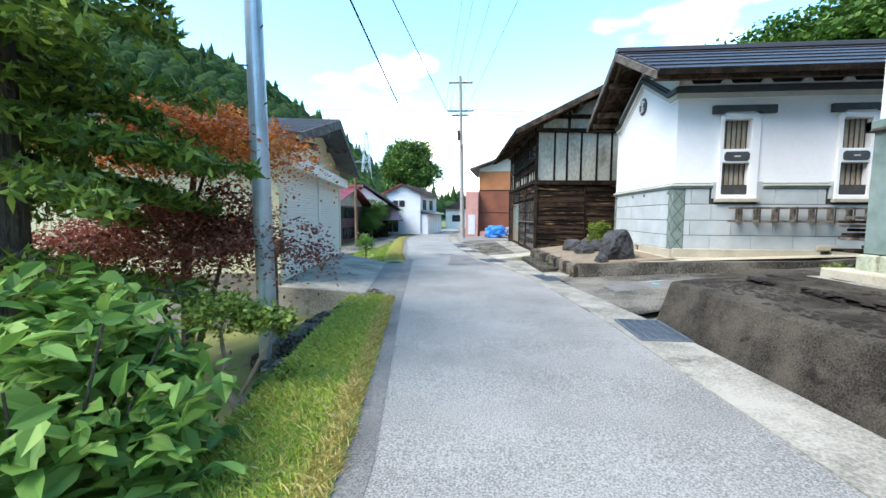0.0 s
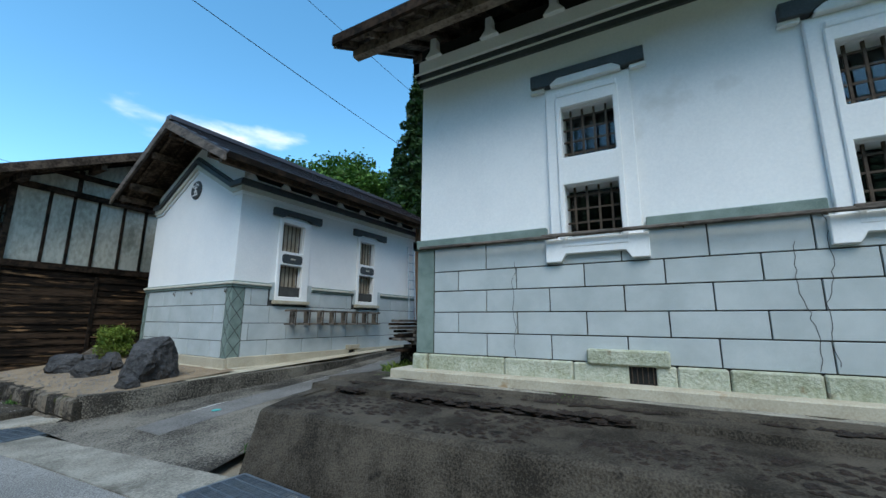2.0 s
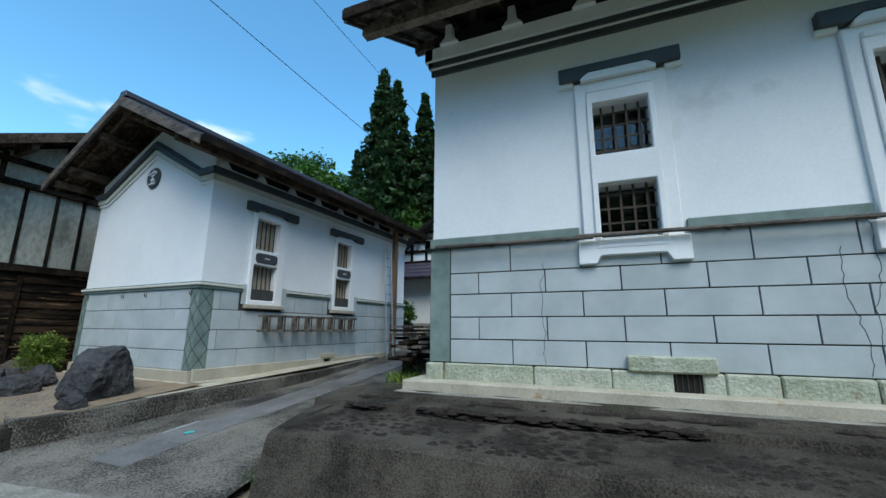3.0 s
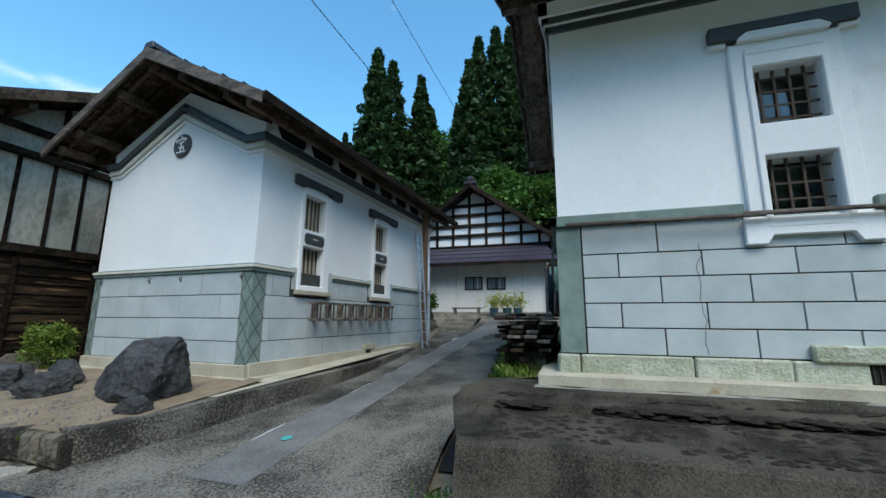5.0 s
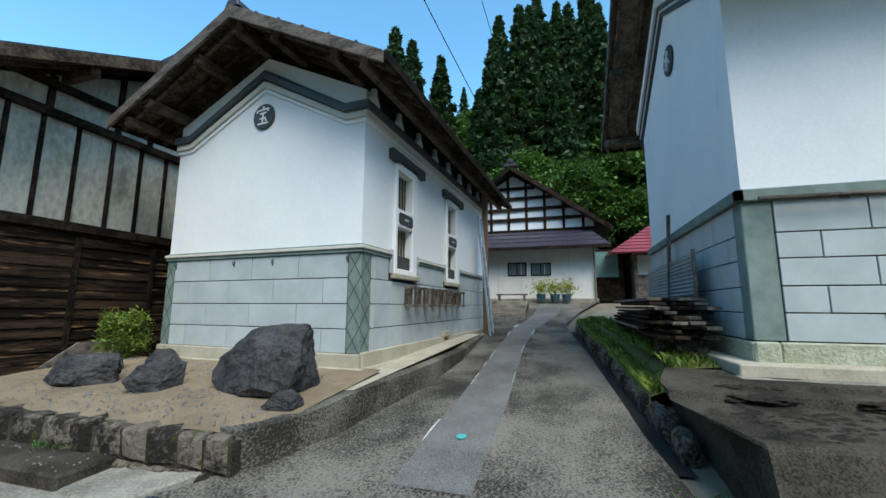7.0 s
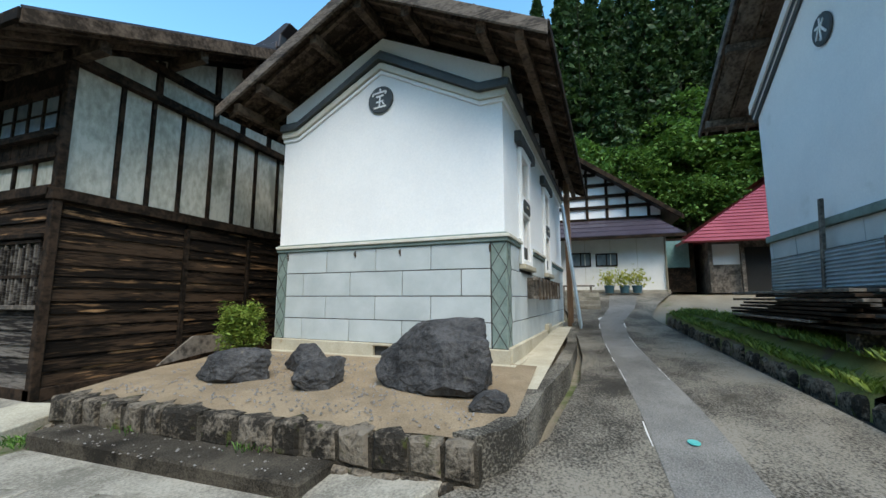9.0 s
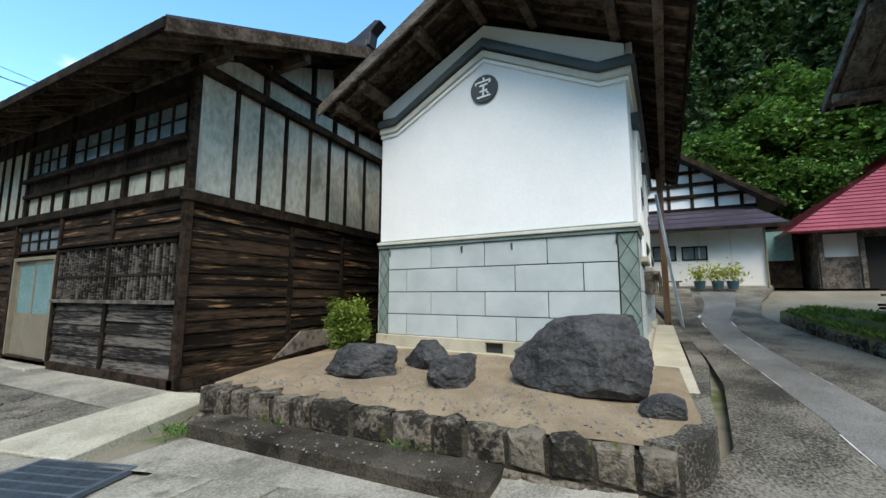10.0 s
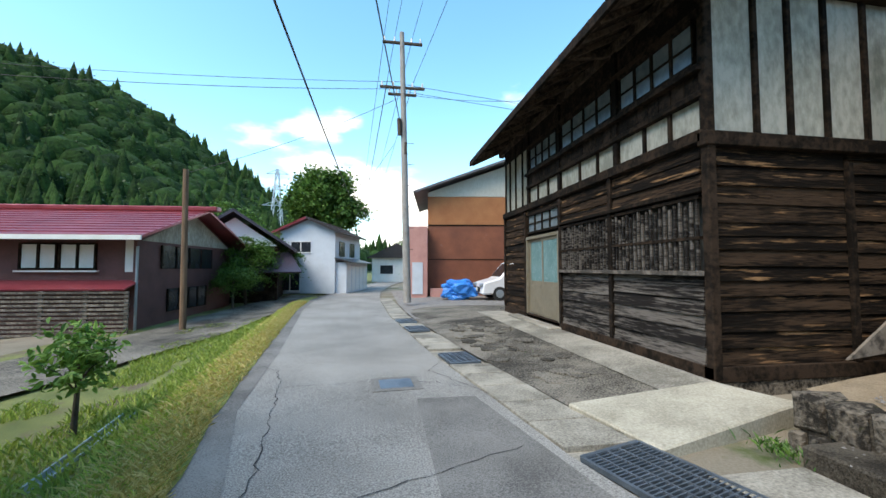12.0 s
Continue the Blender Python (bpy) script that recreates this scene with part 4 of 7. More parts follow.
for s in (-1, 1):
    xe = BD / 2 + s * (BD / 2 + 1.3)
    ze = r0 - sl * (BD / 2 + 1.3)
    roof_slope(B, (xe, -BL - 0.6, ze), (xe, 0.85, ze), (BD / 2, 0.85, r0), (BD / 2, -BL - 0.6, r0), 0.06, ROOF_DARK, 0.55, "across", "dark brown sheet-metal roof")
    part("soffit", M().slab((xe - s * 0.03, -BL, ze - 0.06), (xe - s * 0.03, 0.8, ze - 0.06), (BD / 2, 0.8, r0 - 0.075), (BD / 2, -BL, r0 - 0.075), 0.02 * s), EAVES_PALE, B)
    part("eaves_board", M().box(xe - 0.03, xe + 0.03, -BL - 0.6, 0.87, ze - 0.15, ze), WOOD_DARK, B, bevel=0.006)
    part("barge_board", M().slab((xe, 0.86, ze), (BD / 2, 0.86, r0), (BD / 2, 0.86, r0 - 0.24), (xe, 0.86, ze - 0.2), -0.05 * s), BARGE, B, bevel=0.008)
    for i in range(27):
        v = 0.7 - i * 0.45
        part("rafter", M().beam((xe - s * 0.05, v, ze - 0.13), (BD / 2, v, r0 - 0.16), 0.06, 0.09), EAVES_PALE, B)
    part("purlin", M().beam((xe - s * 0.45, -BL, ze + sl * 0.45 - 0.29), (xe - s * 0.45, 0.8, ze + sl * 0.45 - 0.29), 0.14, 0.17), EAVES_PALE, B)
    part("purlin", M().beam((xe - s * 2.2, 0.0, ze + sl * 2.2 - 0.3), (xe - s * 2.2, 0.8, ze + sl * 2.2 - 0.3), 0.14, 0.17), EAVES_PALE, B)
part("ridge_cap", M().box(BD / 2 - 0.14, BD / 2 + 0.14, -BL - 0.6, 0.95, r0 - 0.03, r0 + 0.12), ROOF_DARK, B, bevel=0.01)
crest = M().prism([(2.3 + 0.27 * math.cos(t * math.pi / 16), 5.95 + 0.27 * math.sin(t * math.pi / 16)) for t in range(32)], 0.0, 0.05, "y")
medal = part("medallion", crest, DARKTRIM, B, "round dark plaster crest with a white character", bevel=0.015)
for line in [[(0, 0.8), (0, -0.75), (-0.15, -0.6)], [(-0.55, 0.3), (-0.12, 0.3), (-0.55, -0.5)], [(0.45, 0.55), (0.08, 0.2)], [(0.05, 0.2), (0.6, -0.5)]]:
    m = M()
    for (p, q), (p2, q2) in zip(line, line[1:]):
        m.beam((2.3 - p * 0.25, 0.056, 5.95 + q * 0.25), (2.3 - p2 * 0.25, 0.056, 5.95 + q2 * 0.25), 0.035, 0.014, (0, 1, 0))
    part("brush_stroke", m, PLASTER, medal)

# ---- the dark wooden house ----
W = thing("wooden_house", pose(3.3, 16.55, 0), "old two-storey house of dark weathered boards and plaster panels", "house")
WD, WL = 6.4, 7.8
# solid core coloured near-black, painting the shade of the rooms inside
part("inner_wall", M().prism([(0.25, 0.0), (WD, 0.0), (WD, 5.1), (WD / 2, 6.9), (0.25, 5.3)], 0.12, WL, "y"), SHADE_BLACK, W)
part("gable_wall", M().prism([(0.02, 3.0), (WD, 3.0), (WD, 5.0), (WD / 2, 6.75), (0.02, 5.2)], 0.05, 0.12, "y"), OLD_PLASTER, W, "stained grey-white plaster")
part("sill_beam", M().box(-0.06, WD, -0.05, 0.1, 0.02, 0.2), WOOD_DARK, W, bevel=0.01)
part("sill_beam", M().box(-0.06, 0.1, 0.0, WL, 0.02, 0.2), WOOD_DARK, W, bevel=0.01)
part("footing", M().box(-0.03, WD, -0.03, WL, -0.3, 0.03), MOSSY, W, bevel=0.01)


def boards(parent, face, a0, a1, z0, z1, mat, depth, h=0.21, seed=0):
    """Overlapping horizontal boards, each a piece of its own and a little uneven."""
    rg = random.Random(seed)
    z = z0
    while z < z1 - 0.05:
        hh = min(h * rg.uniform(0.85, 1.2), z1 - z)
        e0, e1 = rg.uniform(-0.012, 0.012), rg.uniform(-0.012, 0.012)
        o0, o1 = depth - rg.uniform(0.03, 0.05), depth - rg.uniform(0.008, 0.016)
        c = [(a0, o0, z + e0), (a1, o0, z + e1), (a1, o1, z + hh + e1), (a0, o1, z + hh + e0)]
        v = [p for p in c] + [(p[0], depth + 0.02, p[2]) for p in c]
        if face == "x-":
            v = [(p[1], p[0], p[2]) for p in v]
        m = M().add(v, [(0, 1, 2, 3), (7, 6, 5, 4), (0, 4, 5, 1), (1, 5, 6, 2), (2, 6, 7, 3), (3, 7, 4, 0)])
        part("board", m, mat, parent)
        z += hh


# gable side: boards below, plaster panels between posts above
for k, (a, b) in enumerate(((0.08, 2.0), (2.06, 3.5), (3.56, WD))):
    boards(W, "y-", a, b, 0.18, 2.86, BOARD, 0.03, 0.2, k)
for x in (2.03, 3.53):
    part("batten", M().box(x - 0.045, x + 0.045, -0.06, 0.0, 0.2, 2.75), WOOD_DARK, W, bevel=0.008)
part("corner_post", M().box(-0.06, 0.06, -0.06, 0.06, 0.05, 5.2), WOOD_DARK, W, bevel=0.012)
part("belt_beam", M().box(-0.1, WD, -0.09, 0.06, 2.86, 3.04), WOOD_DARK, W, bevel=0.012)
part("belt_beam", M().box(-0.1, 0.06, 0.0, WL, 2.92, 3.08), WOOD_DARK, W, bevel=0.012)
for x in (0.74, 1.25, 1.82, 2.46, 3.05, 3.64, 4.36, 5.1):
    part("panel_post", M().box(x - 0.035, x + 0.035, 0.0, 0.06, 3.04, min(5.2 + x * 0.5, 5.05)), WOOD_DARK, W, bevel=0.006)
part("tie_beam", M().beam((-0.1, 0.0, 5.08), (WD, 0.0, 5.0), 0.16, 0.16), WOOD_DARK, W, bevel=0.01)
for x in (1.3, 2.5, 3.2, 4.0):
    part("gable_post", M().box(x - 0.05, x + 0.05, -0.02, 0.06, 5.1, 5.15 + min(x, WD - x) * 0.5), WOOD_DARK, W, bevel=0.006)
part("tie_beam", M().beam((0.6, -0.02, 5.62), (WD - 0.6, -0.02, 5.62), 0.12, 0.14), WOOD_DARK, W)
part("eaves_beam", M().beam((0.02, -0.7, 5.12), (0.02, WL + 0.5, 5.12), 0.16, 0.18), EAVES, W)
part("eaves_beam", M().beam((WD / 2, -0.8, 6.62), (WD / 2, 0.1, 6.62), 0.18, 0.22), EAVES, W)
part("eaves_beam", M().beam((1.5, -0.8, 5.85), (1.5, 0.1, 5.85), 0.14, 0.18), EAVES, W)
# road side, ground floor
for k, (a, b) in enumerate(((0.1, 1.98), (2.06, 3.86))):
    boards(W, "x-", a, b, 0.18, 1.28, BOARD_GREY, 0.0, 0.19, 20 + k)
    boards(W, "x-", a, b, 2.36, 2.92, BOARD, 0.0, 0.19, 30 + k)
boards(W, "x-", 6.05, WL, 0.18, 2.92, BOARD, 0.0, 0.19, 40)
for v in (2.02, 3.92, 6.0, 7.75):
    part("batten", M().box(-0.07, 0.02, v - 0.05, v + 0.05, 0.2, 2.95), WOOD_DARK, W, bevel=0.008)
part("ledge", M().box(-0.12, 0.02, 0.05, 3.9, 1.28, 1.34), WOOD_GREY, W, "thin weathered window ledge", bevel=0.006)
part("ledge", M().box(-0.10, 0.02, 0.05, 3.9, 2.31, 2.37), WOOD_DARK, W, bevel=0.006)
part("lattice_back", M().box(0.1, 0.13, 0.1, 3.9, 1.3, 2.35), surface("dim_dusty_glass", (0.015, 0.017, 0.017), (0.06, 0.065, 0.062), 0.3, 2, 12, 0.1, 0.002), W, "dim glass behind the lattice")
for i in range(40):
    v = 0.14 + i * 0.094
    if abs(v - 2.02) > 0.06:
        part("lattice_bar", M().box(-0.05, -0.02, v, v + 0.034, 1.34, 2.25 - 0.1 * ((i * 7) % 3) * 0.4), BOARD_GREY, W)
for z in (1.75, 2.26):
    part("lattice_rail", M().box(-0.06, -0.01, 0.1, 3.9, z - 0.02, z + 0.02), WOOD_DARK, W)
# sliding entrance doors
door = tagged(new("door"), "bronze aluminium sliding doors with teal glass above")
door.parent = W
part("door_frame", pierced(M(), "y", 3.98, 5.92, 0.1, 2.2, -0.06, 0.06, [(4.05, 5.85, 0.16, 2.13)]), BRONZE, door)
for a, b, d in ((4.06, 4.98, 0.0), (4.94, 5.84, 0.03)):
    leaf = part("door_leaf", pierced(M(), "y", a, b, 0.16, 2.12, d - 0.02, d + 0.01, [(a + 0.07, b - 0.07, 1.05, 2.05)]), BRONZE, door)
    part("pane", M().box(d - 0.008, d, a + 0.07, b - 0.07, 1.05, 2.05), FROSTED, leaf, "teal frosted glass")
    part("kick_panel", M().box(d - 0.026, d - 0.02, a + 0.12, b - 0.12, 0.24, 0.95), BRONZE, leaf)
part("door_stone", M().box(-0.35, 0.05, 3.9, 6.6, -0.2, 0.09), CONCRETE, W, "stained concrete doorstep", bevel=0.02)


def sash(parent, a, b, z0, z1, cols, rows=2, d=0.0):
    w = tagged(new("window"), "wooden sash window with small panes")
    w.parent = parent
    fr = M().box(d - 0.05, d + 0.04, a, b, z0, z0 + 0.05).box(d - 0.05, d + 0.04, a, b, z1 - 0.05, z1)
    for k in range(cols + 1):
        p = a + (b - a) * k / cols
        fr.box(d - 0.03, d + 0.03, max(p - 0.022, a), min(p + 0.022, b), z0 + 0.05, z1 - 0.05)
    for k in range(1, rows):
        z = z0 + (z1 - z0) * k / rows
        for c in range(cols):
            fr.box(d - 0.025, d + 0.025, a + (b - a) * c / cols + 0.022, a + (b - a) * (c + 1) / cols - 0.022, z - 0.012, z + 0.012)
    part("window_frame", fr, WOOD_DARK, w)
    for k in range(cols):
        for r in range(rows):
            p, q = a + (b - a) * k / cols + 0.022, a + (b - a) * (k + 1) / cols - 0.022
            s0, s1 = z0 + (z1 - z0) * r / rows, z0 + (z1 - z0) * (r + 1) / rows
            part("pane", M().box(d, d + 0.004, p, q, s0 + 0.012, s1 - 0.012), PANE, w)


DIM_PANE = surface("dark_window_pane", (0.012, 0.015, 0.018), (0.03, 0.035, 0.04), 0.2, 2, 5, 0.05, 0.002, spec=0.3)
PANE = surface("old_window_pane", (0.10, 0.13, 0.15), (0.20, 0.24, 0.26), 0.12, 2, 5, 0.05, 0.002)
sash(W, 4.05, 5.85, 2.28, 2.8, 4)
boards(W, "x-", 4.0, 6.0, 2.8, 2.92, BOARD, 0.0, 0.19, 50)
for a, b in ((0.16, 1.72), (1.95, 3.85), (4.1, 5.7)):
    sash(W, a, b, 3.93, 4.56, 4 if b - a > 1 else 3)
part("plaster_band", M().box(0.02, 0.08, 0.1, 5.8, 3.08, 3.50), OLD_PLASTER, W, "grey-white plaster panels")
part("plaster_band", M().box(0.02, 0.08, 5.8, WL, 3.08, 5.2), OLD_PLASTER, W, "grey-white plaster panels")
for v in (0.62, 1.15, 1.85, 2.45, 3.1, 3.95, 4.6, 5.2, 5.8, 6.3, 6.85, 7.35, 7.76):
    part("panel_post", M().box(-0.02, 0.05, v - 0.03, v + 0.03, 3.08, 3.5 if v < 5.7 else 5.2), WOOD_DARK, W, bevel=0.005)
for v in (1.84, 3.97, 5.8):
    part("upper_post", M().box(-0.05, 0.08, v - 0.06, v + 0.06, 3.08, 5.2), WOOD_DARK, W, bevel=0.008)
for z, o in ((3.53, 0.08), (3.86, 0.12), (4.6, 0.06)):
    part("window_rail", M().box(-o, 0.06, 0.0, 5.85, z - 0.04, z + 0.04), WOOD_DARK, W, bevel=0.008)
for i in range(24):
    part("rail_board", M().box(-0.02, 0.02, 0.1 + i * 0.237, 0.32 + i * 0.237, 3.57, 3.82), WOOD_DARK, W)
part("upper_boarding", M().box(0.0, 0.05, 0.0, WL, 4.64, 5.25), WOOD_DARK, W)
sl, r0, ex = 0.5, 7.02, 1.0
for s in (-1, 1):
    xe = WD / 2 + s * (WD / 2 + ex)
    ze = r0 - sl * (WD / 2 + ex)
    roof_slope(W, (xe, -0.95, ze), (xe, WL + 0.65, ze), (WD / 2, WL + 0.65, r0), (WD / 2, -0.95, r0), 0.06, ROOF_DARK, 0.45, "down", "dark sheet-metal roof")
    part("soffit", M().slab((xe - s * 0.03, -0.9, ze - 0.075), (xe - s * 0.03, WL + 0.6, ze - 0.075), (WD / 2, WL + 0.6, r0 - 0.09), (WD / 2, -0.9, r0 - 0.09), 0.02 * s), EAVES, W)
    part("eaves_board", M().box(xe - 0.03, xe + 0.03, -0.95, WL + 0.65, ze - 0.16, ze - 0.0), WOOD_DARK, W, bevel=0.006)
    part("barge_board", M().slab((xe, -0.97, ze), (WD / 2, -0.97, r0), (WD / 2, -0.97, r0 - 0.26), (xe, -0.97, ze - 0.2), 0.05 * s), EAVES, W, "dark brown barge board", bevel=0.008)
    for i in range(20):
        v = -0.75 + i * 0.48
        part("rafter", M().beam((xe - s * 0.05, v, ze - 0.135), (WD / 2, v, r0 - 0.17), 0.06, 0.08), EAVES, W)
for v in (2.0, 4.0, 6.0):
    part("bracket", M().beam((-0.9, v, 5.0), (0.05, v, 5.12), 0.1, 0.12), EAVES, W)
    part("gutter_hook", M().rod((-0.98, v, 4.95), (-0.98, v, 4.75), 0.012, n=5), WOOD_GREY, W)
part("ridge_cap", M().box(WD / 2 - 0.16, WD / 2 + 0.16, -0.95, WL + 0.65, r0 - 0.03, r0 + 0.14), ROOF_DARK, W, bevel=0.01)
part("ridge_end", M().prism([(-1.3, r0 + 0.5), (-1.15, r0 + 0.55), (-0.6, r0 + 0.28), (-0.2, r0 + 0.2), (-0.2, r0), (-1.0, r0), (-1.05, r0 + 0.3)], WD / 2 - 0.14, WD / 2 + 0.14, "x"), ROOF_DARK, W, "upswept dark ridge-end ornament", bevel=0.015)
plank = thing("leaning_plank", pose(4.75, 16.22, 0.3), "wide grey plank leaning by the boarded wall", "plank")
part("plank", M().prism([(0, 0), (0.9, 0.1), (1.5, 0.12), (1.5, 0.42), (0.62, 0.44)], 0.0, 0.035, "y"), WOOD_GREY, plank, bevel=0.004)

# ---- banks and walls on the storehouse side ----
# the mossy concrete bench before the tall storehouse
m = M()
prof_x = [(3.14, -0.1), (3.35, 0.535), (3.40, 0.565), (4.40, 0.60), (4.42, 0.68), (4.72, 0.695), (4.74, 0.73), (5.5, 0.74), (5.5, -0.2)]
ys = [6.15 - 0.4 * i for i in range(40)]
for j, y in enumerate(ys):
    for k, (x, z) in enumerate(prof_x):
        jit = noise.noise(Vector((x * 2, y * 2, 1.0))) * 0.012 if 0 < k < 8 else 0
        yy = y if j else y + (0.55 if k >= 3 and k < 7 else 0.2 if k == 7 else 0.0) * 0.6
        m.v.append((x + jit, yy, z + jit))
n = len(prof_x)
m.f = [(j * n + k, j * n + k + 1, (j + 1) * n + k + 1, (j + 1) * n + k) for j in range(len(ys) - 1) for k in range(n - 1)]
m.f.append(tuple(range(n)))
structure("retaining_wall", m, OLD_CONCRETE, "dark lichen-stained concrete retaining bench")
structure("paving", M().box(4.95, 5.4, -7, 5.7, 0.5, 0.735), CONCRETE, "grey concrete paving along the storehouse foot", bevel=0.02)
MOSS = surface("black_dried_moss", (0.008, 0.006, 0.004), (0.034, 0.020, 0.012), 0.98, 20, 90, 1.0, 0.02, island=True)
m = M()
rng = random.Random(3)


def blob(m, x, y, z, r, h):
    k = rng.randint(5, 7)
    pts = [(x + r * rng.uniform(0.6, 1.2) * math.cos(2 * math.pi * i / k), y + r * 1.6 * rng.uniform(0.6, 1.2) * math.sin(2 * math.pi * i / k), z) for i in range(k)]
    m.add(pts + [(x, y, z + h)], [(i, (i + 1) % k, k) for i in range(k)])


for i in range(2600):
    y = rng.uniform(-2, 6.0)
    line = rng.random()
    if line < 0.45:
        x, z, r = rng.gauss(4.42, 0.03), 0.61 + rng.uniform(0, 0.06), rng.uniform(0.02, 0.07)
    elif line < 0.6:
        x, z, r = rng.gauss(4.73, 0.05), 0.70, rng.uniform(0.02, 0.05)
    else:
        x = rng.uniform(3.5, 4.4)
        z, r = 0.566 + (x - 3.40) * 0.035, rng.uniform(0.012, 0.042)
    if noise.noise(Vector((x * 1.5, y * 0.9, 9))) > -0.12:
        blob(m, x, y, z, r, r * 0.5)
tagged(part("moss", m, MOSS), "black dried moss cushions on the concrete bench", "moss", kind="stuff")

# terrace before the storehouse with the crest: stone facing, earth bed, kerb
m = M()
ex, ey = [3.12, 3.6, 4.2, 4.8, 5.6], [10.0 + i * 0.36 for i in range(16)]
m.v = [(max(x if x > 3.2 else 3.09 - 0.027 * (y - 10.2), 3.12 + 1.1 * max(0.0, 10.4 - y)), y, (0.30 if x < 3.2 else 0.33) + (x - 3.1) * 0.075 + 0.03 * noise.noise(Vector((x * 2, y * 2, 0)))) for y in ey for x in ex]
m.f = [(j * 5 + i, j * 5 + i + 1, j * 5 + i + 6, j * 5 + i + 5) for j in range(15) for i in range(4)]
bed = structure("earth_bed", m, SOIL, "bed of dry sandy earth before the storehouse", smooth=True)
structure("terrace_core", M().box(3.3, 5.7, 10.12, 15.4, -0.3, 0.30), MOSSY, "earth and stone terrace core")
face = structure("terrace_wall", M().prism([(3.065, 10.2), (2.93, 15.3), (3.3, 15.3), (3.3, 10.2)], -0.25, 0.26, "z"), OLD_CONCRETE, "stone retaining wall with mossy joints")
rng = random.Random(21)


def rough_stone(name, w, d, h, mat, seed, sub=2, jag=0.22, flat=0.0, sq=0.7):
    """An irregular boulder, w by d by h, lying on z = 0."""
    bm = bmesh.new()
    bmesh.ops.create_icosphere(bm, subdivisions=sub, radius=1.0)
    o = Vector((seed * 3.7, seed * 1.3, seed * 5.1))
    for v in bm.verts:
        p = v.co.normalized()
        q = Vector((math.copysign(abs(p.x) ** sq, p.x), math.copysign(abs(p.y) ** sq, p.y), math.copysign(abs(p.z) ** sq, p.z)))
        k = 1 + jag * noise.noise(p * 1.3 + o) + jag * 0.6 * noise.noise(p * 3.1 + o) + jag * 0.25 * noise.noise(p * 7 + o)
        v.co = Vector((q.x * w / 2 * k, q.y * d / 2 * k, q.z * h / 2 * k))
    lo = min(v.co.z for v in bm.verts)
    for v in bm.verts:
        v.co.z = max(v.co.z - lo - h * 0.12, 0) if flat else v.co.z - lo
    me = bpy.data.meshes.new(name)
    bm.to_mesh(me)
    bm.free()
    me.materials.append(mat)
    return me




def facing_stone(outline, x0, x1, rg):
    """One rough stone of the wall: an outline in (y, z), its worn face bulging out to x0."""
    cy, cz = sum(p[0] for p in outline) / len(outline), sum(p[1] for p in outline) / len(outline)
    k = len(outline)
    back = [(x1, y, z) for y, z in outline]
    rim = [(x0 + 0.04, y, z) for y, z in outline]
    inner = [(x0 + rg.uniform(-0.014, 0.018), cy + (y - cy) * 0.78 + rg.uniform(-0.012, 0.012), cz + (z - cz) * 0.78 + rg.uniform(-0.012, 0.012)) for y, z in outline]
    f = [(i, (i + 1) % k, k + (i + 1) % k, k + i) for i in range(k)] + [(k + i, k + (i + 1) % k, 2 * k + (i + 1) % k, 2 * k + i) for i in range(k)]
    f += [(2 * k + i, 2 * k + (i + 1) % k, 3 * k) for i in range(k)]
    return M().add(back + rim + inner + [(x0 - rg.uniform(0.0, 0.02), cy, cz)], f)


def seam_z(y):
    return 0.0 + 0.07 * noise.noise(Vector((y * 1.9, 4.0, 0.0)))


for row in (0, 1):
    y = 10.22
    while y < 15.3:
        d = min(rng.uniform(0.26, 0.5) if row else rng.uniform(0.14, 0.36), 15.36 - y)
        g, lean = 0.005, rng.uniform(-0.035, 0.035)
        lo = (lambda v: seam_z(v) + g) if row else (lambda v: -0.24)
        hi = (lambda v: 0.315 + 0.03 * noise.noise(Vector((v * 2.3, 8.0, 0.0)))) if row else (lambda v: seam_z(v) - g)
        y0, y1 = y + g, y + d - g
        pts = [(y0, lo(y0)), ((y0 + y1) / 2, lo((y0 + y1) / 2) - 0.01), (y1, lo(y1)), (y1 + lean, hi(y1) - 0.02), ((y0 + y1) / 2 + lean, hi((y0 + y1) / 2)), (y0 + 0.012, hi(y0) - 0.015)]
        x0 = 3.03 - (y - 10.2) * 0.027 + rng.uniform(-0.02, 0.02) - (0 if row else 0.03)
        part("wall_stone", facing_stone(pts, x0, 3.3, rng), MOSSY, face)
        y += d
ribbon("gutter_strip", CONCRETE, GUTTER, [(11.1, 2.62), (15.0, 2.6)], 11.15, 14.98, 0.62, lift=0.012, label="pale concrete strip before the stone terrace", across=1)
structure("low_ledge", M().box(2.55, 3.1, 11.5, 15.0, -0.4, 0.03), OLD_CONCRETE, "dark stained concrete ledge along the stone wall", bevel=0.02)
structure("low_ledge", M().slab((2.45, 10.75, -0.04), (3.15, 10.45, -0.0), (3.1, 11.6, -0.06), (2.55, 11.5, -0.08), 0.3), CONCRETE, "concrete ledge", bevel=0.02)
# the ditch's shade is painted: a near-black box at its bottom
structure("ditch", M().box(2.2, 3.1, 15.0, 15.45, -0.75, -0.6), SHADE_BLACK, "ditch bottom, its shade painted as a black box")
kerb = M()
KERB_Z = [(3.1, 0.34), (4.6, 0.42), (6.2, 0.47), (8.5, 0.52), (11, 0.68)]
kp = [(3.12, 10.25), (3.35, 10.02), (3.7, 9.9), (4.6, 9.82), (6.2, 9.6), (8.5, 9.5), (11, 9.55)]
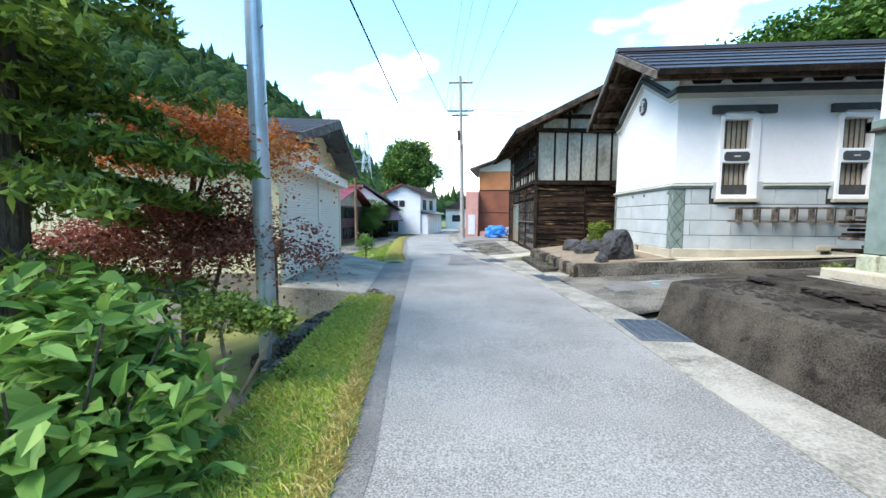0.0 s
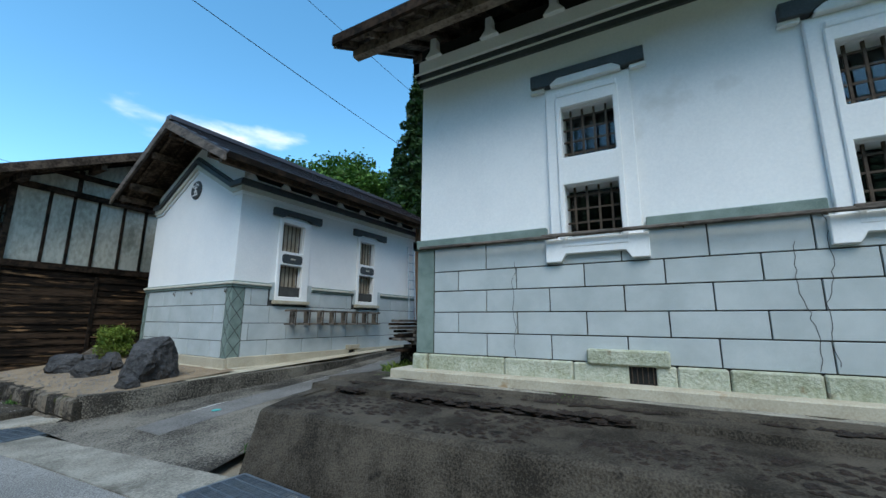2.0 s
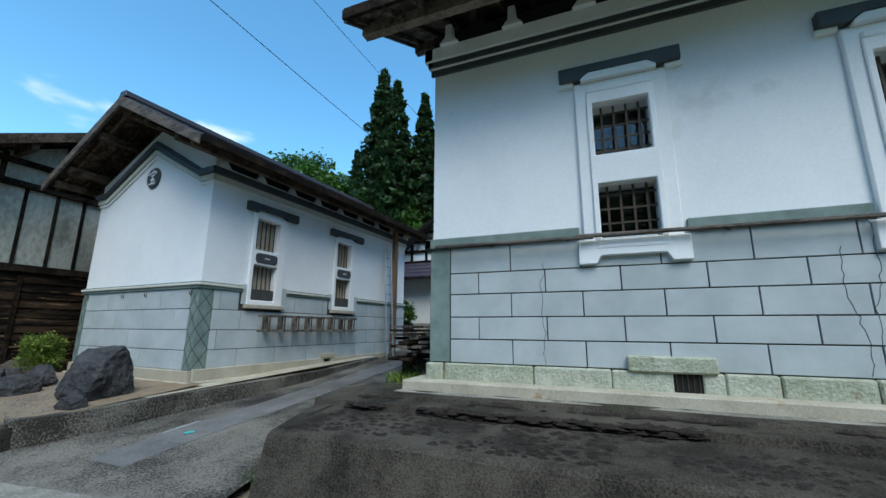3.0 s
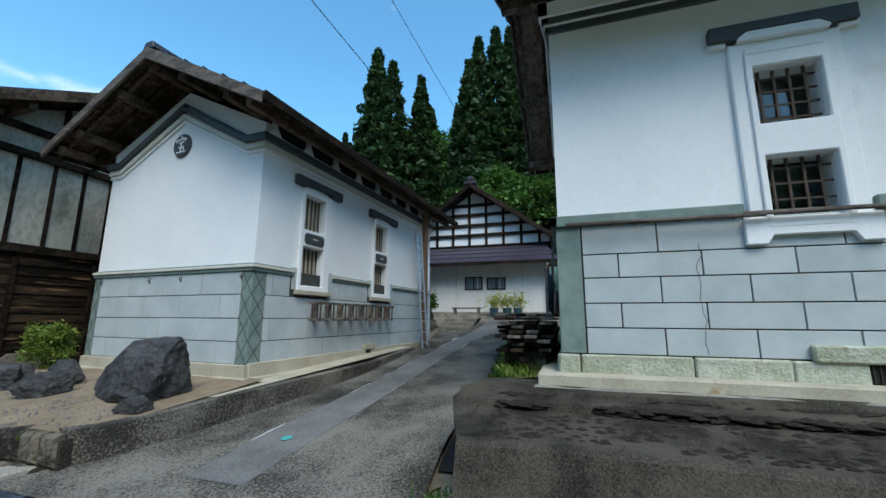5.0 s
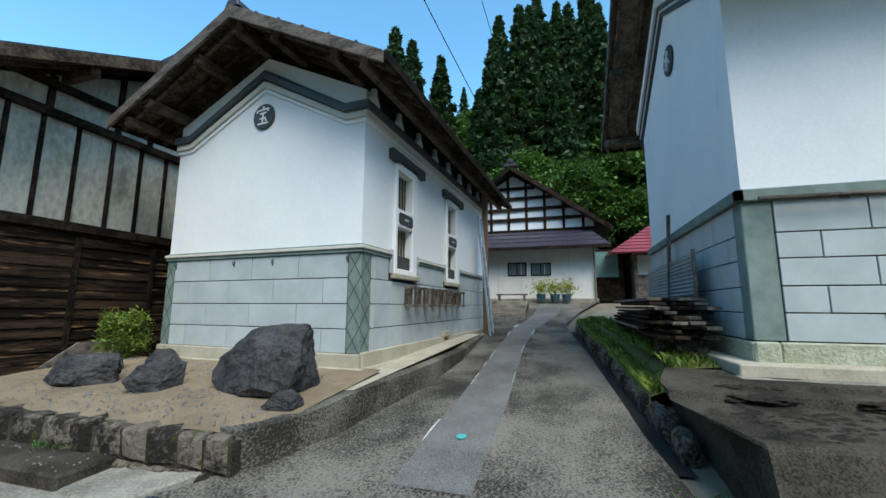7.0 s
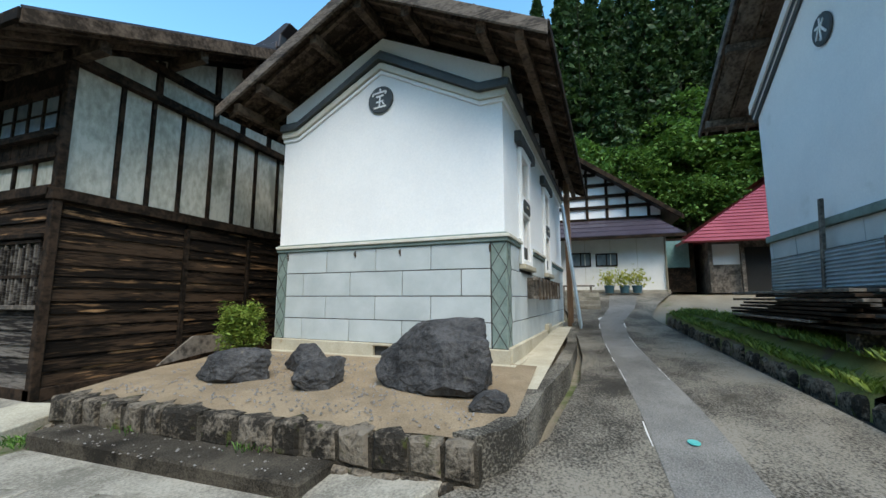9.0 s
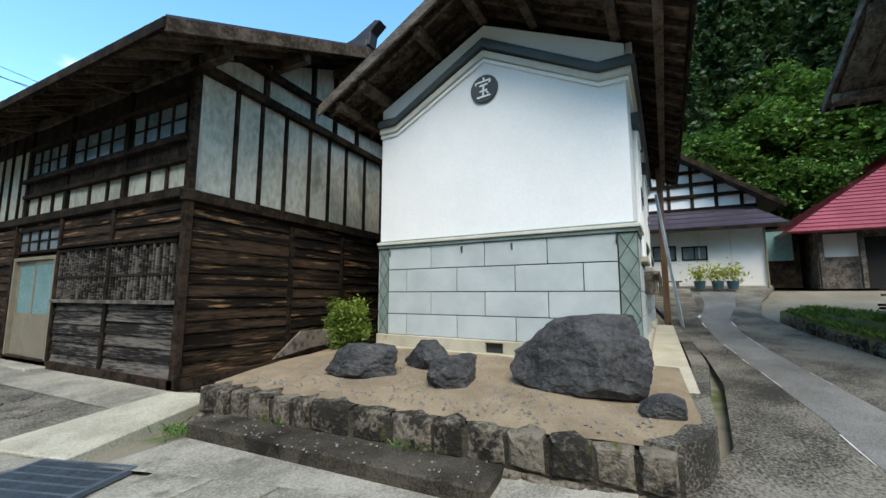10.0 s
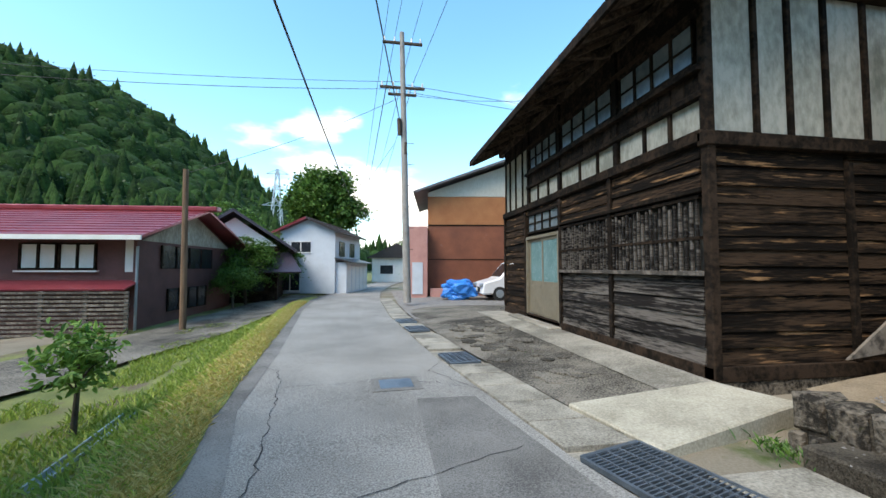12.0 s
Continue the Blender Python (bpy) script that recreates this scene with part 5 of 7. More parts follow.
for (x0, y0), (x1, y1) in zip(kp, kp[1:]):
    z0, z1 = lerp_rows(KERB_Z, x0), lerp_rows(KERB_Z, x1)
    kerb.slab((x0, y0 - 0.0, z0), (x1, y1, z1), (x1 + 0.03, y1 + 0.2, z1), (x0 + 0.05, y0 + 0.2, z0), 0.6)
structure("kerb", kerb, RAMP, "worn concrete kerb round the terrace", bevel=0.0)
structure("paving", M().add([(4.6, 9.9, 0.425), (11, 9.65, 0.685), (11, 10.2, 0.70), (5.5, 10.6, 0.49), (4.5, 10.5, 0.43)], [(0, 1, 2, 3, 4)]), BUFF, "pale concrete strip beside the storehouse")


def split_rock(w, d, h, seed, cuts=11):
    """A basalt boulder, w by d by h on z = 0: a rounded lump split along flat cleavage planes."""
    rg = random.Random(seed)
    bm = bmesh.new()
    bmesh.ops.create_icosphere(bm, subdivisions=5, radius=1.0)
    planes = []
    for i in range(cuts):
        a = 2 * math.pi * (i + rg.uniform(-0.3, 0.3)) / cuts * 2
        planes.append((Vector((math.cos(a), math.sin(a), rg.uniform(-0.15, 0.75))).normalized(), rg.uniform(0.50, 0.80)))
    planes.append((Vector((rg.uniform(-0.2, 0.2), rg.uniform(0.15, 0.35), 1)).normalized(), 0.66))
    planes.append((Vector((-0.5, -0.35, 0.8)).normalized(), 0.6))
    o = Vector((seed * 3.7, seed * 1.3, seed * 5.1))
    for v in bm.verts:
        p = v.co.copy()
        for nrm, off in planes:
            k = p.dot(nrm) - off
            if k > 0:
                p -= nrm * k
        p *= 1 + 0.08 * noise.noise(p * 1.6 + o) - 0.10 * abs(noise.noise(p * 3.0 + o)) + 0.04 * noise.noise(p * 8 + o) + 0.02 * noise.noise(p * 17 + o)
        v.co = p
    for k, size in ((0, w), (1, d), (2, h / 0.84)):
        lo, hi = min(v.co[k] for v in bm.verts), max(v.co[k] for v in bm.verts)
        for v in bm.verts:
            v.co[k] = (v.co[k] - (lo + hi) / 2) * size / (hi - lo)
    lo = min(v.co.z for v in bm.verts) + h * 0.19
    for v in bm.verts:
        v.co.z = max(v.co.z - lo, 0.0)
    me = bpy.data.meshes.new("boulder")
    bm.to_mesh(me)
    bm.free()
    me.materials.append(BASALT)
    return me


STONES = [(4.40, 11.05, 1.52, 0.95, 0.82, 1, -6), (4.0, 13.72, 0.98, 0.55, 0.42, 2, 12), (4.60, 13.05, 0.74, 0.45, 0.40, 3, -8), (4.02, 12.42, 0.62, 0.46, 0.36, 4, 30), (4.62, 14.35, 0.66, 0.42, 0.28, 6, 5), (3.82, 10.28, 0.42, 0.34, 0.20, 5, 20)]
for x, y, a, b, c, sd, turn in STONES:
    label = "large flat-topped dark basalt garden boulder on the earth bed" if c > 0.6 else "dark split basalt garden stone lying on the earth bed"
    b_ = tagged(new("boulder", split_rock(b, a, c, sd)), label, "rock", "garden stones")
    b_.matrix_basis = pose(x, y, 0.33 + (x - 3.1) * 0.075 - 0.02, 0, 0, turn)

# ---- foliage helpers ----
NR = np.random.RandomState(7)


def leaf_mesh(name, mat, pos, size, up=0.4, long=1.6, rs=NR, ovate=False):
    """Many small leaves: one folded four-cornered blade at each place, turned at random, tilted towards the sky."""
    pos = np.asarray(pos, dtype=float)
    n = len(pos)
    nor = rs.normal(size=(n, 3))
    nor[:, 2] += up * 2
    nor /= np.linalg.norm(nor, axis=1)[:, None]
    a = np.cross(nor, rs.normal(size=(n, 3)))
    a /= np.linalg.norm(a, axis=1)[:, None] + 1e-9
    b = np.cross(nor, a)
    s = (size * rs.uniform(0.6, 1.35, n))[:, None] if np.isscalar(size) else (size * rs.uniform(0.7, 1.3, n))[:, None]
    v = np.stack([pos - a * s * long / 2, pos + b * s / 2 - nor * s * 0.12, pos + a * s * long / 2, pos - b * s / 2 - nor * s * 0.12], 1).reshape(-1, 3)
    if ovate:
        base, tip = pos - a * s * long / 2, pos + a * s * long * 0.6 - nor * s * 0.25
        l1, l2 = pos - a * s * long * 0.22 + b * s * 0.46 + nor * s * 0.1, pos + a * s * long * 0.2 + b * s * 0.40 + nor * s * 0.06
        r1, r2 = pos - a * s * long * 0.22 - b * s * 0.46 + nor * s * 0.1, pos + a * s * long * 0.2 - b * s * 0.40 + nor * s * 0.06
        v = np.stack([base, l1, l2, tip, r2, r1], 1).reshape(-1, 3)
        i = np.arange(n)[:, None] * 6
        me = bpy.data.meshes.new(name)
        me.from_pydata(v.tolist(), [], np.concatenate([i + [0, 1, 2, 3], i + [0, 3, 4, 5]]).tolist())
        me.materials.append(mat)
        return me
    me = bpy.data.meshes.new(name)
    me.vertices.add(4 * n)
    me.vertices.foreach_set("co", v.ravel())
    me.loops.add(4 * n)
    me.loops.foreach_set("vertex_index", np.arange(4 * n, dtype=np.int32))
    me.polygons.add(n)
    me.polygons.foreach_set("loop_start", np.arange(0, 4 * n, 4, dtype=np.int32))
    me.update(calc_edges=True)
    me.materials.append(mat)
    return me


def clumps(n, centre, radii, lumps, spread, rs=NR, hollow=0.5):
    """Leaf places gathered in lumps over an uneven crown."""
    d = rs.normal(size=(lumps, 3))
    d /= np.linalg.norm(d, axis=1)[:, None]
    c = d * rs.uniform(hollow, 1.0, (lumps, 1)) * np.array(radii) + np.array(centre)
    w = rs.randint(0, lumps, n)
    return c[w] + rs.normal(size=(n, 3)) * spread


def sprays(n, centre, radii, lumps, spread, rs, hollow=0.5):
    """Leaf places in flat, slightly domed layers, as a broadleaf crown carries them."""
    d = rs.normal(size=(lumps, 3))
    d[:, 2] = np.abs(d[:, 2]) * 1.1 - 0.35
    d /= np.linalg.norm(d, axis=1)[:, None]
    c = d * rs.uniform(hollow, 1.0, (lumps, 1)) * np.array(radii) + np.array(centre)
    w = rs.randint(0, lumps, n)
    off = rs.normal(size=(n, 3)) * spread * rs.uniform(0.7, 1.3, (lumps, 1))[w]
    off[:, 2] = off[:, 2] * 0.28 - (off[:, 0] ** 2 + off[:, 1] ** 2) / (spread * 4)
    return c[w] + off


def limbs(m, base, top, targets, r, rs=NR):
    """A bent trunk, and tapering limbs from it out to the given places."""
    base, top = Vector(base), Vector(top)
    mid = base.lerp(top, 0.5) + Vector((rs.uniform(-1, 1), rs.uniform(-1, 1), 0)) * r * 1.2
    m.rod(base, mid, r, r * 0.75, 9).rod(mid, top, r * 0.75, r * 0.35, 9)
    for t in targets:
        t = Vector(t)
        f = rs.uniform(0.4, 0.95)
        s = base.lerp(mid, f * 2) if f < 0.5 else mid.lerp(top, f * 2 - 1)
        k = s.lerp(t, 0.5) + Vector((0, 0, (t - s).length * 0.12))
        m.rod(s, k, r * 0.35, r * 0.2, 6).rod(k, t, r * 0.2, r * 0.06, 6)


BARK = surface("rough_bark", (0.035, 0.028, 0.022), (0.12, 0.10, 0.08), 0.95, 6, 30, 1.0, 0.02, stretch=(3, 3, 0.6))
L_CEDAR = leaf_surface("cedar_foliage", (0.014, 0.036, 0.014), (0.030, 0.070, 0.022), (0.065, 0.125, 0.036))
L_GREEN = leaf_surface("broadleaf_foliage", (0.030, 0.078, 0.016), (0.075, 0.165, 0.030), (0.15, 0.28, 0.055))
L_SHRUB = leaf_surface("shrub_leaves", (0.065, 0.15, 0.03), (0.13, 0.26, 0.05), (0.24, 0.40, 0.095))
L_BOX = leaf_surface("small_garden_leaves", (0.07, 0.13, 0.02), (0.16, 0.24, 0.04), (0.30, 0.36, 0.08))
L_RED = leaf_surface("purple_maple_leaves", (0.11, 0.032, 0.026), (0.25, 0.075, 0.055), (0.42, 0.16, 0.10))
L_ORANGE = leaf_surface("orange_maple_leaves", (0.26, 0.07, 0.02), (0.50, 0.15, 0.03), (0.66, 0.26, 0.06))
L_SPRUCE = leaf_surface("spruce_needles", (0.045, 0.085, 0.016), (0.11, 0.19, 0.03), (0.27, 0.35, 0.06))
L_GRASS = leaf_surface("grass_blades", (0.15, 0.27, 0.03), (0.33, 0.44, 0.06), (0.55, 0.56, 0.14))
L_BANK = leaf_surface("bank_grass_blades", (0.06, 0.11, 0.018), (0.13, 0.20, 0.033), (0.25, 0.33, 0.065))
L_WEED = leaf_surface("weed_blades", (0.11, 0.19, 0.026), (0.25, 0.34, 0.055), (0.42, 0.47, 0.12))
L_STRAW = leaf_surface("dry_grass_blades", (0.30, 0.24, 0.06), (0.50, 0.40, 0.13), (0.66, 0.56, 0.26))


# ---- hillside woods ----
def cedar_mesh(seed, h=18.0, n=9000):
    """A Japanese cedar: trunk, and tiers of drooping sprays in a narrow uneven cone."""
    rs = np.random.RandomState(seed)
    lay = rs.randint(0, 34, n)
    z0 = h * (0.10 + 0.90 * (lay / 34.0) ** 0.95)
    rmax = 0.19 * h * (1 - z0 / h) ** 0.85 * (0.85 + 0.3 * np.sin(lay * 2.3 + seed)) + 0.06
    boughs = rs.randint(5, 9, 34)[lay]
    ang = 2 * np.pi * (rs.randint(0, 99, n) % boughs) / boughs + lay * 1.7 + rs.normal(0, 0.16, n)
    r = rmax * rs.uniform(0.25, 1.0, n) ** 0.6
    z = z0 - 0.34 * r + rs.normal(0, 0.12, n)
    return leaf_mesh("crown", L_CEDAR, np.stack([r * np.cos(ang), r * np.sin(ang), z], 1), 0.23, 0.45, 1.9, rs)


CEDARS = [cedar_mesh(s) for s in (1, 2, 3)]
TRUNK = M().rod((0, 0, -0.6), (0, 0, 16.5), 0.24, 0.03, 8).mesh("trunk", BARK)


def cedar(k, x, y, s):
    t = thing("cedar_tree", pose(x, y, ground_z(x, y)), "tall dark green Japanese cedar on the hillside", "tree", "hillside cedars")
    t.scale = (s, s, s)
    part("trunk", TRUNK, BARK, t)
    part("crown", CEDARS[k % 3], L_CEDAR, t, at=pose(0, 0, 0, 0, 0, k * 77))


def broad_mesh(seed, mat, h, r, n, size):
    rs = np.random.RandomState(seed)
    return leaf_mesh("crown", mat, sprays(n, (0, 0, h * 0.60), (r, r, h * 0.40), 40, r * 0.22, rs, 0.55), size, 0.9, 1.4, rs)


BROADS = [broad_mesh(s, L_GREEN, 9.0, 3.6, 11000, 0.20) for s in (11, 12, 13)]
wood = M()
limbs(wood, (0, 0, -0.5), (0, 0, 7.5), [(2.2 * math.cos(a), 2.2 * math.sin(a), 5 + a % 2) for a in range(6)], 0.24)
BROAD_TRUNK = wood.mesh("trunk", BARK)


def broadleaf(k, x, y, s, label="full green broadleaf tree on the hillside", group="hillside broadleaf trees"):
    t = thing("broadleaf_tree", pose(x, y, ground_z(x, y), 0, 0, k * 63), label, "tree", group)
    t.scale = (s, s, s)
    part("trunk", BROAD_TRUNK, BARK, t)
    part("crown", BROADS[k % 3], L_GREEN, t)


rng = random.Random(31)
k = 0
for x, y, s in ((27.5, 18.5, 1.15), (28.5, 20.5, 1.25), (29, 16.5, 1.05), (31, 24.5, 0.75), (34, 18, 0.8), (27, 11.8, 1.0), (29, 10, 1.15), (31.5, 12, 1.15), (30, 8, 1.05), (34, 9.5, 1.2), (33, 14.2, 0.8), (27, 6.8, 0.8), (37, 14, 0.9), (37, 6, 1.2), (31, 4, 1.1), (34, 27, 0.8), (36, 22, 0.8), (33, 1.5, 1.25), (36, -1, 1.3), (31, -2, 1.1), (34, -6, 1.2), (40, 4, 1.35), (41, -4, 1.35), (38, 9, 1.3), (43, 0, 1.3), (37, -10, 1.2), (44, 7, 1.3)):
    k += 1
    cedar(k, x, y, s)
for i in range(44):
    x, y = rng.uniform(36, 66), rng.uniform(-45, 42)
    if rng.random() < 0.45:
        k += 1
        cedar(k, x, y, rng.uniform(0.7, 1.05))
    else:
        k += 1
        broadleaf(k, x, y, rng.uniform(0.8, 1.35))
for i in range(46):
    y = -24 + i * 1.35
    x = 26.2 + rng.uniform(0, 8)
    if 9 < y < 13 and x < 28:
        continue
    k += 1
    broadleaf(k, x, y, rng.uniform(0.6, 1.1))
for x, y, s in ((24.5, 14, 0.75), (25.5, 16.5, 0.85), (26, 22, 0.95), (28, 27, 1.1), (30, 31, 1.15), (33, 35, 1.1), (27.5, 40, 1.75), (31.5, 36.5, 1.7), (34.5, 33, 1.6)):
    k += 1
    broadleaf(k, x, y, s)
# far woods across the valley: domed crowns, ragged with leaf clumps, joined as one
rs = np.random.RandomState(5)
pts, far = [], M()
ring = [(math.cos(a * math.pi / 3.5), math.sin(a * math.pi / 3.5)) for a in range(7)]
for i in range(7000):
    az = radians(rs.uniform(-64, 22))
    r = rs.uniform(62, 235)
    x, y = r * math.sin(az), 6 + r * math.cos(az)
    if hill(x, y) < 1.0:
        continue
    big, z = rs.uniform(0.65, 1.45), ground_z(x, y)
    conifer = rs.rand() < (0.5 if noise.noise(Vector((x * 0.02, y * 0.02, 5.0))) > 0.12 else 0.08)
    rows = ((0.0, 1.0), (0.35, 0.72), (0.7, 0.36)) if conifer else ((0.0, 0.86), (0.42, 1.0), (0.78, 0.66))
    wide, tall = (1.7 * big, 8.0 * big) if conifer else (2.9 * big, 4.6 * big)
    v = [(x + c * wide * f * rs.uniform(0.75, 1.2), y + s_ * wide * f * rs.uniform(0.75, 1.2), z + tall * h + rs.uniform(-0.3, 0.3)) for h, f in rows for c, s_ in ring]
    faces = [(7 * k_ + j, 7 * k_ + (j + 1) % 7, 7 * k_ + 7 + (j + 1) % 7, 7 * k_ + 7 + j) for k_ in range(2) for j in range(7)]
    far.add(v + [(x, y, z + tall)], faces + [(14 + j, 14 + (j + 1) % 7, 21) for j in range(7)])
    q = np.array(v)[rs.randint(0, 21, 34)] + rs.normal(size=(34, 3)) * 0.42 * big
    pts.append(q)
FAR_LEAF = leaf_surface("far_woodland", (0.010, 0.028, 0.009), (0.022, 0.055, 0.014), (0.042, 0.095, 0.022))
me = far.mesh("far_woods", surface("far_crowns", (0.008, 0.022, 0.007), (0.030, 0.068, 0.016), 0.95, 0.25, 1.6, 1.0, 0.5, island=True, rnd=0.35, spec=0.1), smooth=True)
tagged(part("far_woods", me, None), "dense mixed woodland covering the far mountainside", "woods", kind="stuff")
tagged(part("far_leaves", leaf_mesh("far_leaves", FAR_LEAF, np.concatenate(pts), 0.55, 0.7, 1.2, rs), None), "leaf clumps of the far mountain woodland", "woods", kind="stuff")

# ---- farmhouse at the head of the driveway ----
H = thing("farmhouse", pose(17.5, 6.14, 1.7), "white farmhouse with black timbered gable and purple-brown lower roof", "house")
WHITE_SIDING = surface("white_siding", (0.62, 0.61, 0.57), (0.72, 0.71, 0.68), 0.7, 2, 40, 0.1, 0.002)
part("wall", pierced(M(), "y", 0.0, 7.2, 0.0, 2.5, 0.0, 0.15, [(1.75, 2.6, 1.05, 1.6), (0.55 + 2.55, 0.55 + 3.45, 1.0, 1.6)][:1] + [(2.78, 3.6, 1.05, 1.65)]), WHITE_SIDING, H)
part("wall", M().box(0.15, 6, 0.0, 0.15, 0.0, 2.5), WHITE_SIDING, H)
# black core behind the windows, painted as the unlit inside
part("inner_wall", M().box(0.4, 6, 0.15, 7.2, 0, 2.5), SHADE_BLACK, H)
for v in (0.0, 1.0, 2.0, 3.0, 4.0):
    part("batten", M().box(-0.015, 0.0, v, v + 0.03, 0.1, 2.45), CREAM, H)
for a, b, c, d in ((1.75, 2.6, 1.05, 1.6), (2.78, 3.6, 1.05, 1.65)):
    w = tagged(new("window"), "small dark-framed sliding window")
    w.parent = H
    part("window_frame", pierced(M(), "y", a, b, c, d, -0.03, 0.06, [(a + 0.05, (a + b) / 2 - 0.02, c + 0.05, d - 0.05), ((a + b) / 2 + 0.02, b - 0.05, c + 0.05, d - 0.05)]), WOOD_DARK, w)
    part("pane", M().box(0.02, 0.03, a + 0.05, b - 0.05, c + 0.05, d - 0.05), PANE, w)
part("footing", M().box(-0.1, 6, -0.1, 7.3, -0.35, 0.08), CONCRETE, H, bevel=0.02)
m = M().slab((-0.85, -0.6, 2.2), (-0.85, 7.6, 2.2), (1.2, 7.6, 3.25), (1.2, 0.1, 3.25), -0.08)
low = part("lower_roof", m, PURPLE_METAL, H, "purple-brown sheet-metal pent roof")
for i in range(4):
    f = i / 4
    part("roof_seam", M().beam((-0.85 + 2.05 * f, -0.6 + 0.7 * f, 2.215 + 1.05 * f), (-0.85 + 2.05 * f, 7.6, 2.215 + 1.05 * f), 0.04, 0.03), PURPLE_METAL, low)
part("eaves_board", M().box(-0.86, -0.82, -0.6, 7.6, 2.08, 2.2), WOOD_DARK, H)
gz0, gp, gm, gw = 3.2, 6.2, 3.45, 3.6
part("gable_wall", M().prism([(gm - gw, gz0), (gm + gw, gz0), (gm + gw, gz0 + 0.55), (gm, gp - 0.2), (gm - gw, gz0 + 0.55)], 1.2, 1.4, "x"), PLASTER, H)
for i in range(9):
    v = gm - gw + 0.45 + i * 0.84
    top = gz0 + 0.55 + (gp - 0.75 - gz0) * (1 - abs(v - gm) / gw)
    part("gable_post", M().box(1.13, 1.2, v - 0.06, v + 0.06, gz0, max(top, gz0 + 0.3)), WOOD_DARK, H)
for z in (gz0 + 0.05, gz0 + 0.62, gz0 + 1.12, gz0 + 1.65, gz0 + 2.15):
    half = gw * min(1.0, 1 - (z - gz0 - 0.55) / (gp - 0.75 - gz0))
    part("gable_beam", M().box(1.1, 1.2, gm - half, gm + half, z - 0.07, z + 0.07), WOOD_DARK, H)
for s in (-1, 1):
    roof_slope(H, (0.5, gm + s * 4.3, 3.15), (7, gm + s * 4.3, 3.15), (7, gm, gp + 0.1), (0.5, gm, gp + 0.1), 0.1, ROOF_DARK, 0.5, "down", "dark sheet-metal main roof")
    part("barge_board", M().slab((0.45, gm + s * 4.3, 3.15), (0.45, gm, gp + 0.1), (0.45, gm, gp - 0.14), (0.45, gm + s * 4.3, 2.95), 0.06 * s), WOOD_DARK, H)
part("ridge_end", M().box(0.4, 0.9, gm - 0.3, gm + 0.3, gp + 0.02, gp + 0.2), ROOF_DARK, H, bevel=0.03)
part("ridge_ball", M().box(0.45, 0.8, gm - 0.14, gm + 0.14, gp + 0.2, gp + 0.45), ROOF_DARK, H, bevel=0.06)
part("side_lean_to", M().box(0.8, 4, -1.2, 0.0, 0, 2.2), WOOD_DARK, H, "dark boarded lean-to")
part("lean_to_panel", M().box(0.76, 0.8, -1.0, -0.1, 1.0, 2.1), FROSTED, H)
part("downpipe", M().rod((-0.1, 0.0, 0), (-0.1, 0.0, 2.2), 0.035, n=7), BRONZE, H)
bench = thing("garden_bench", pose(16.9, 8.85, 1.66), "low dark wooden bench by the farmhouse wall", "bench")
part("seat", M().box(-0.18, 0.18, 0, 1.3, 0.25, 0.3), WOOD_GREY, bench, bevel=0.01)
for v in (0.1, 1.15):
    part("leg", M().box(-0.14, 0.14, v, v + 0.08, 0, 0.25), WOOD_GREY, bench)
POT = surface("dark_teal_pot", (0.02, 0.06, 0.08), (0.05, 0.11, 0.13), 0.4, 5, 60, 0.1, 0.002)
for i, v in enumerate((7.55, 7.0, 6.55)):
    p = thing("potted_plant", pose(16.8, v + 0.75, 1.64), "yellow-green bamboo-like plant in a dark teal pot", "plant", "potted plants")
    part("pot", M().rod((0, 0, 0), (0, 0, 0.3), 0.15, 0.2, 14), POT, p, bevel=0.01)
    rs = np.random.RandomState(40 + i)
    part("foliage", leaf_mesh("foliage", leaf_surface("bamboo_leaves", (0.2, 0.24, 0.03), (0.34, 0.36, 0.06), (0.5, 0.48, 0.12)), rs.normal(size=(260, 3)) * (0.15, 0.17, 0.15) + (0, 0, 0.56), 0.05, 0.3, 3, rs), None, p)
    part("stem", M().rod((0, 0, 0.2), (0.02, 0.02, 0.6), 0.012, n=5), BARK, p)
stair = tagged(new("garden_steps"), "four concrete steps up to the farmhouse yard", "steps", kind="structure")
for i in range(4):
    part("step", M().box(14.3 + i * 0.38, 16.3, 8.75, 9.95, 0.8, 1.22 + i * 0.14), CONCRETE, stair, bevel=0.015)
for i in range(16):
    st = tagged(new("wall_rock", rough_stone("wall_rock", 0.5, 0.5, 0.45, MOSSY, i + 60, 2, 0.25)), "mossy stone of the low yard wall", "rock", "yard wall stones")
    st.matrix_basis = pose(13.5 + (i % 5) * 0.42, 10.5 + (i // 5) * 0.1, 0.75 + (i // 5) * 0.28)
sp = tagged(new("round_shrub"), "round clipped dark green shrub on the yard wall", "shrub")
sp.matrix_basis = pose(14.6, 10.7, 1.7)
part("foliage", leaf_mesh("foliage", L_GREEN, clumps(1500, (0, 0, 0.45), (0.55, 0.55, 0.45), 30, 0.09), 0.07), None, sp)

# red-roofed barn beside it
R = thing("red_roofed_barn", pose(17.5, 0.0, 1.65), "old timber barn under a steep red sheet-metal roof", "house")
part("wall", M().box(0.4, 5.5, 0.0, 4.6, 0, 2.0), WOOD_GREY, R)
# black plate on the closed wall paints the shaded opening
part("doorway", M().box(0.37, 0.4, 1.4, 3.4, 0, 1.75), SHADE_BLACK, R, "open doorway, its shade painted as a black plate")
for v in (0.05, 1.35, 3.45, 4.5):
    part("post", M().box(0.1, 0.24, v, v + 0.13, 0, 2.0), WOOD_GREY, R, bevel=0.01)
part("plaster_panel", M().box(0.36, 0.4, 3.5, 4.55, 1.1, 1.9), WHITE_SIDING, R)
cx, cy, zt, ze = 3.0, 2.3, 4.7, 1.95
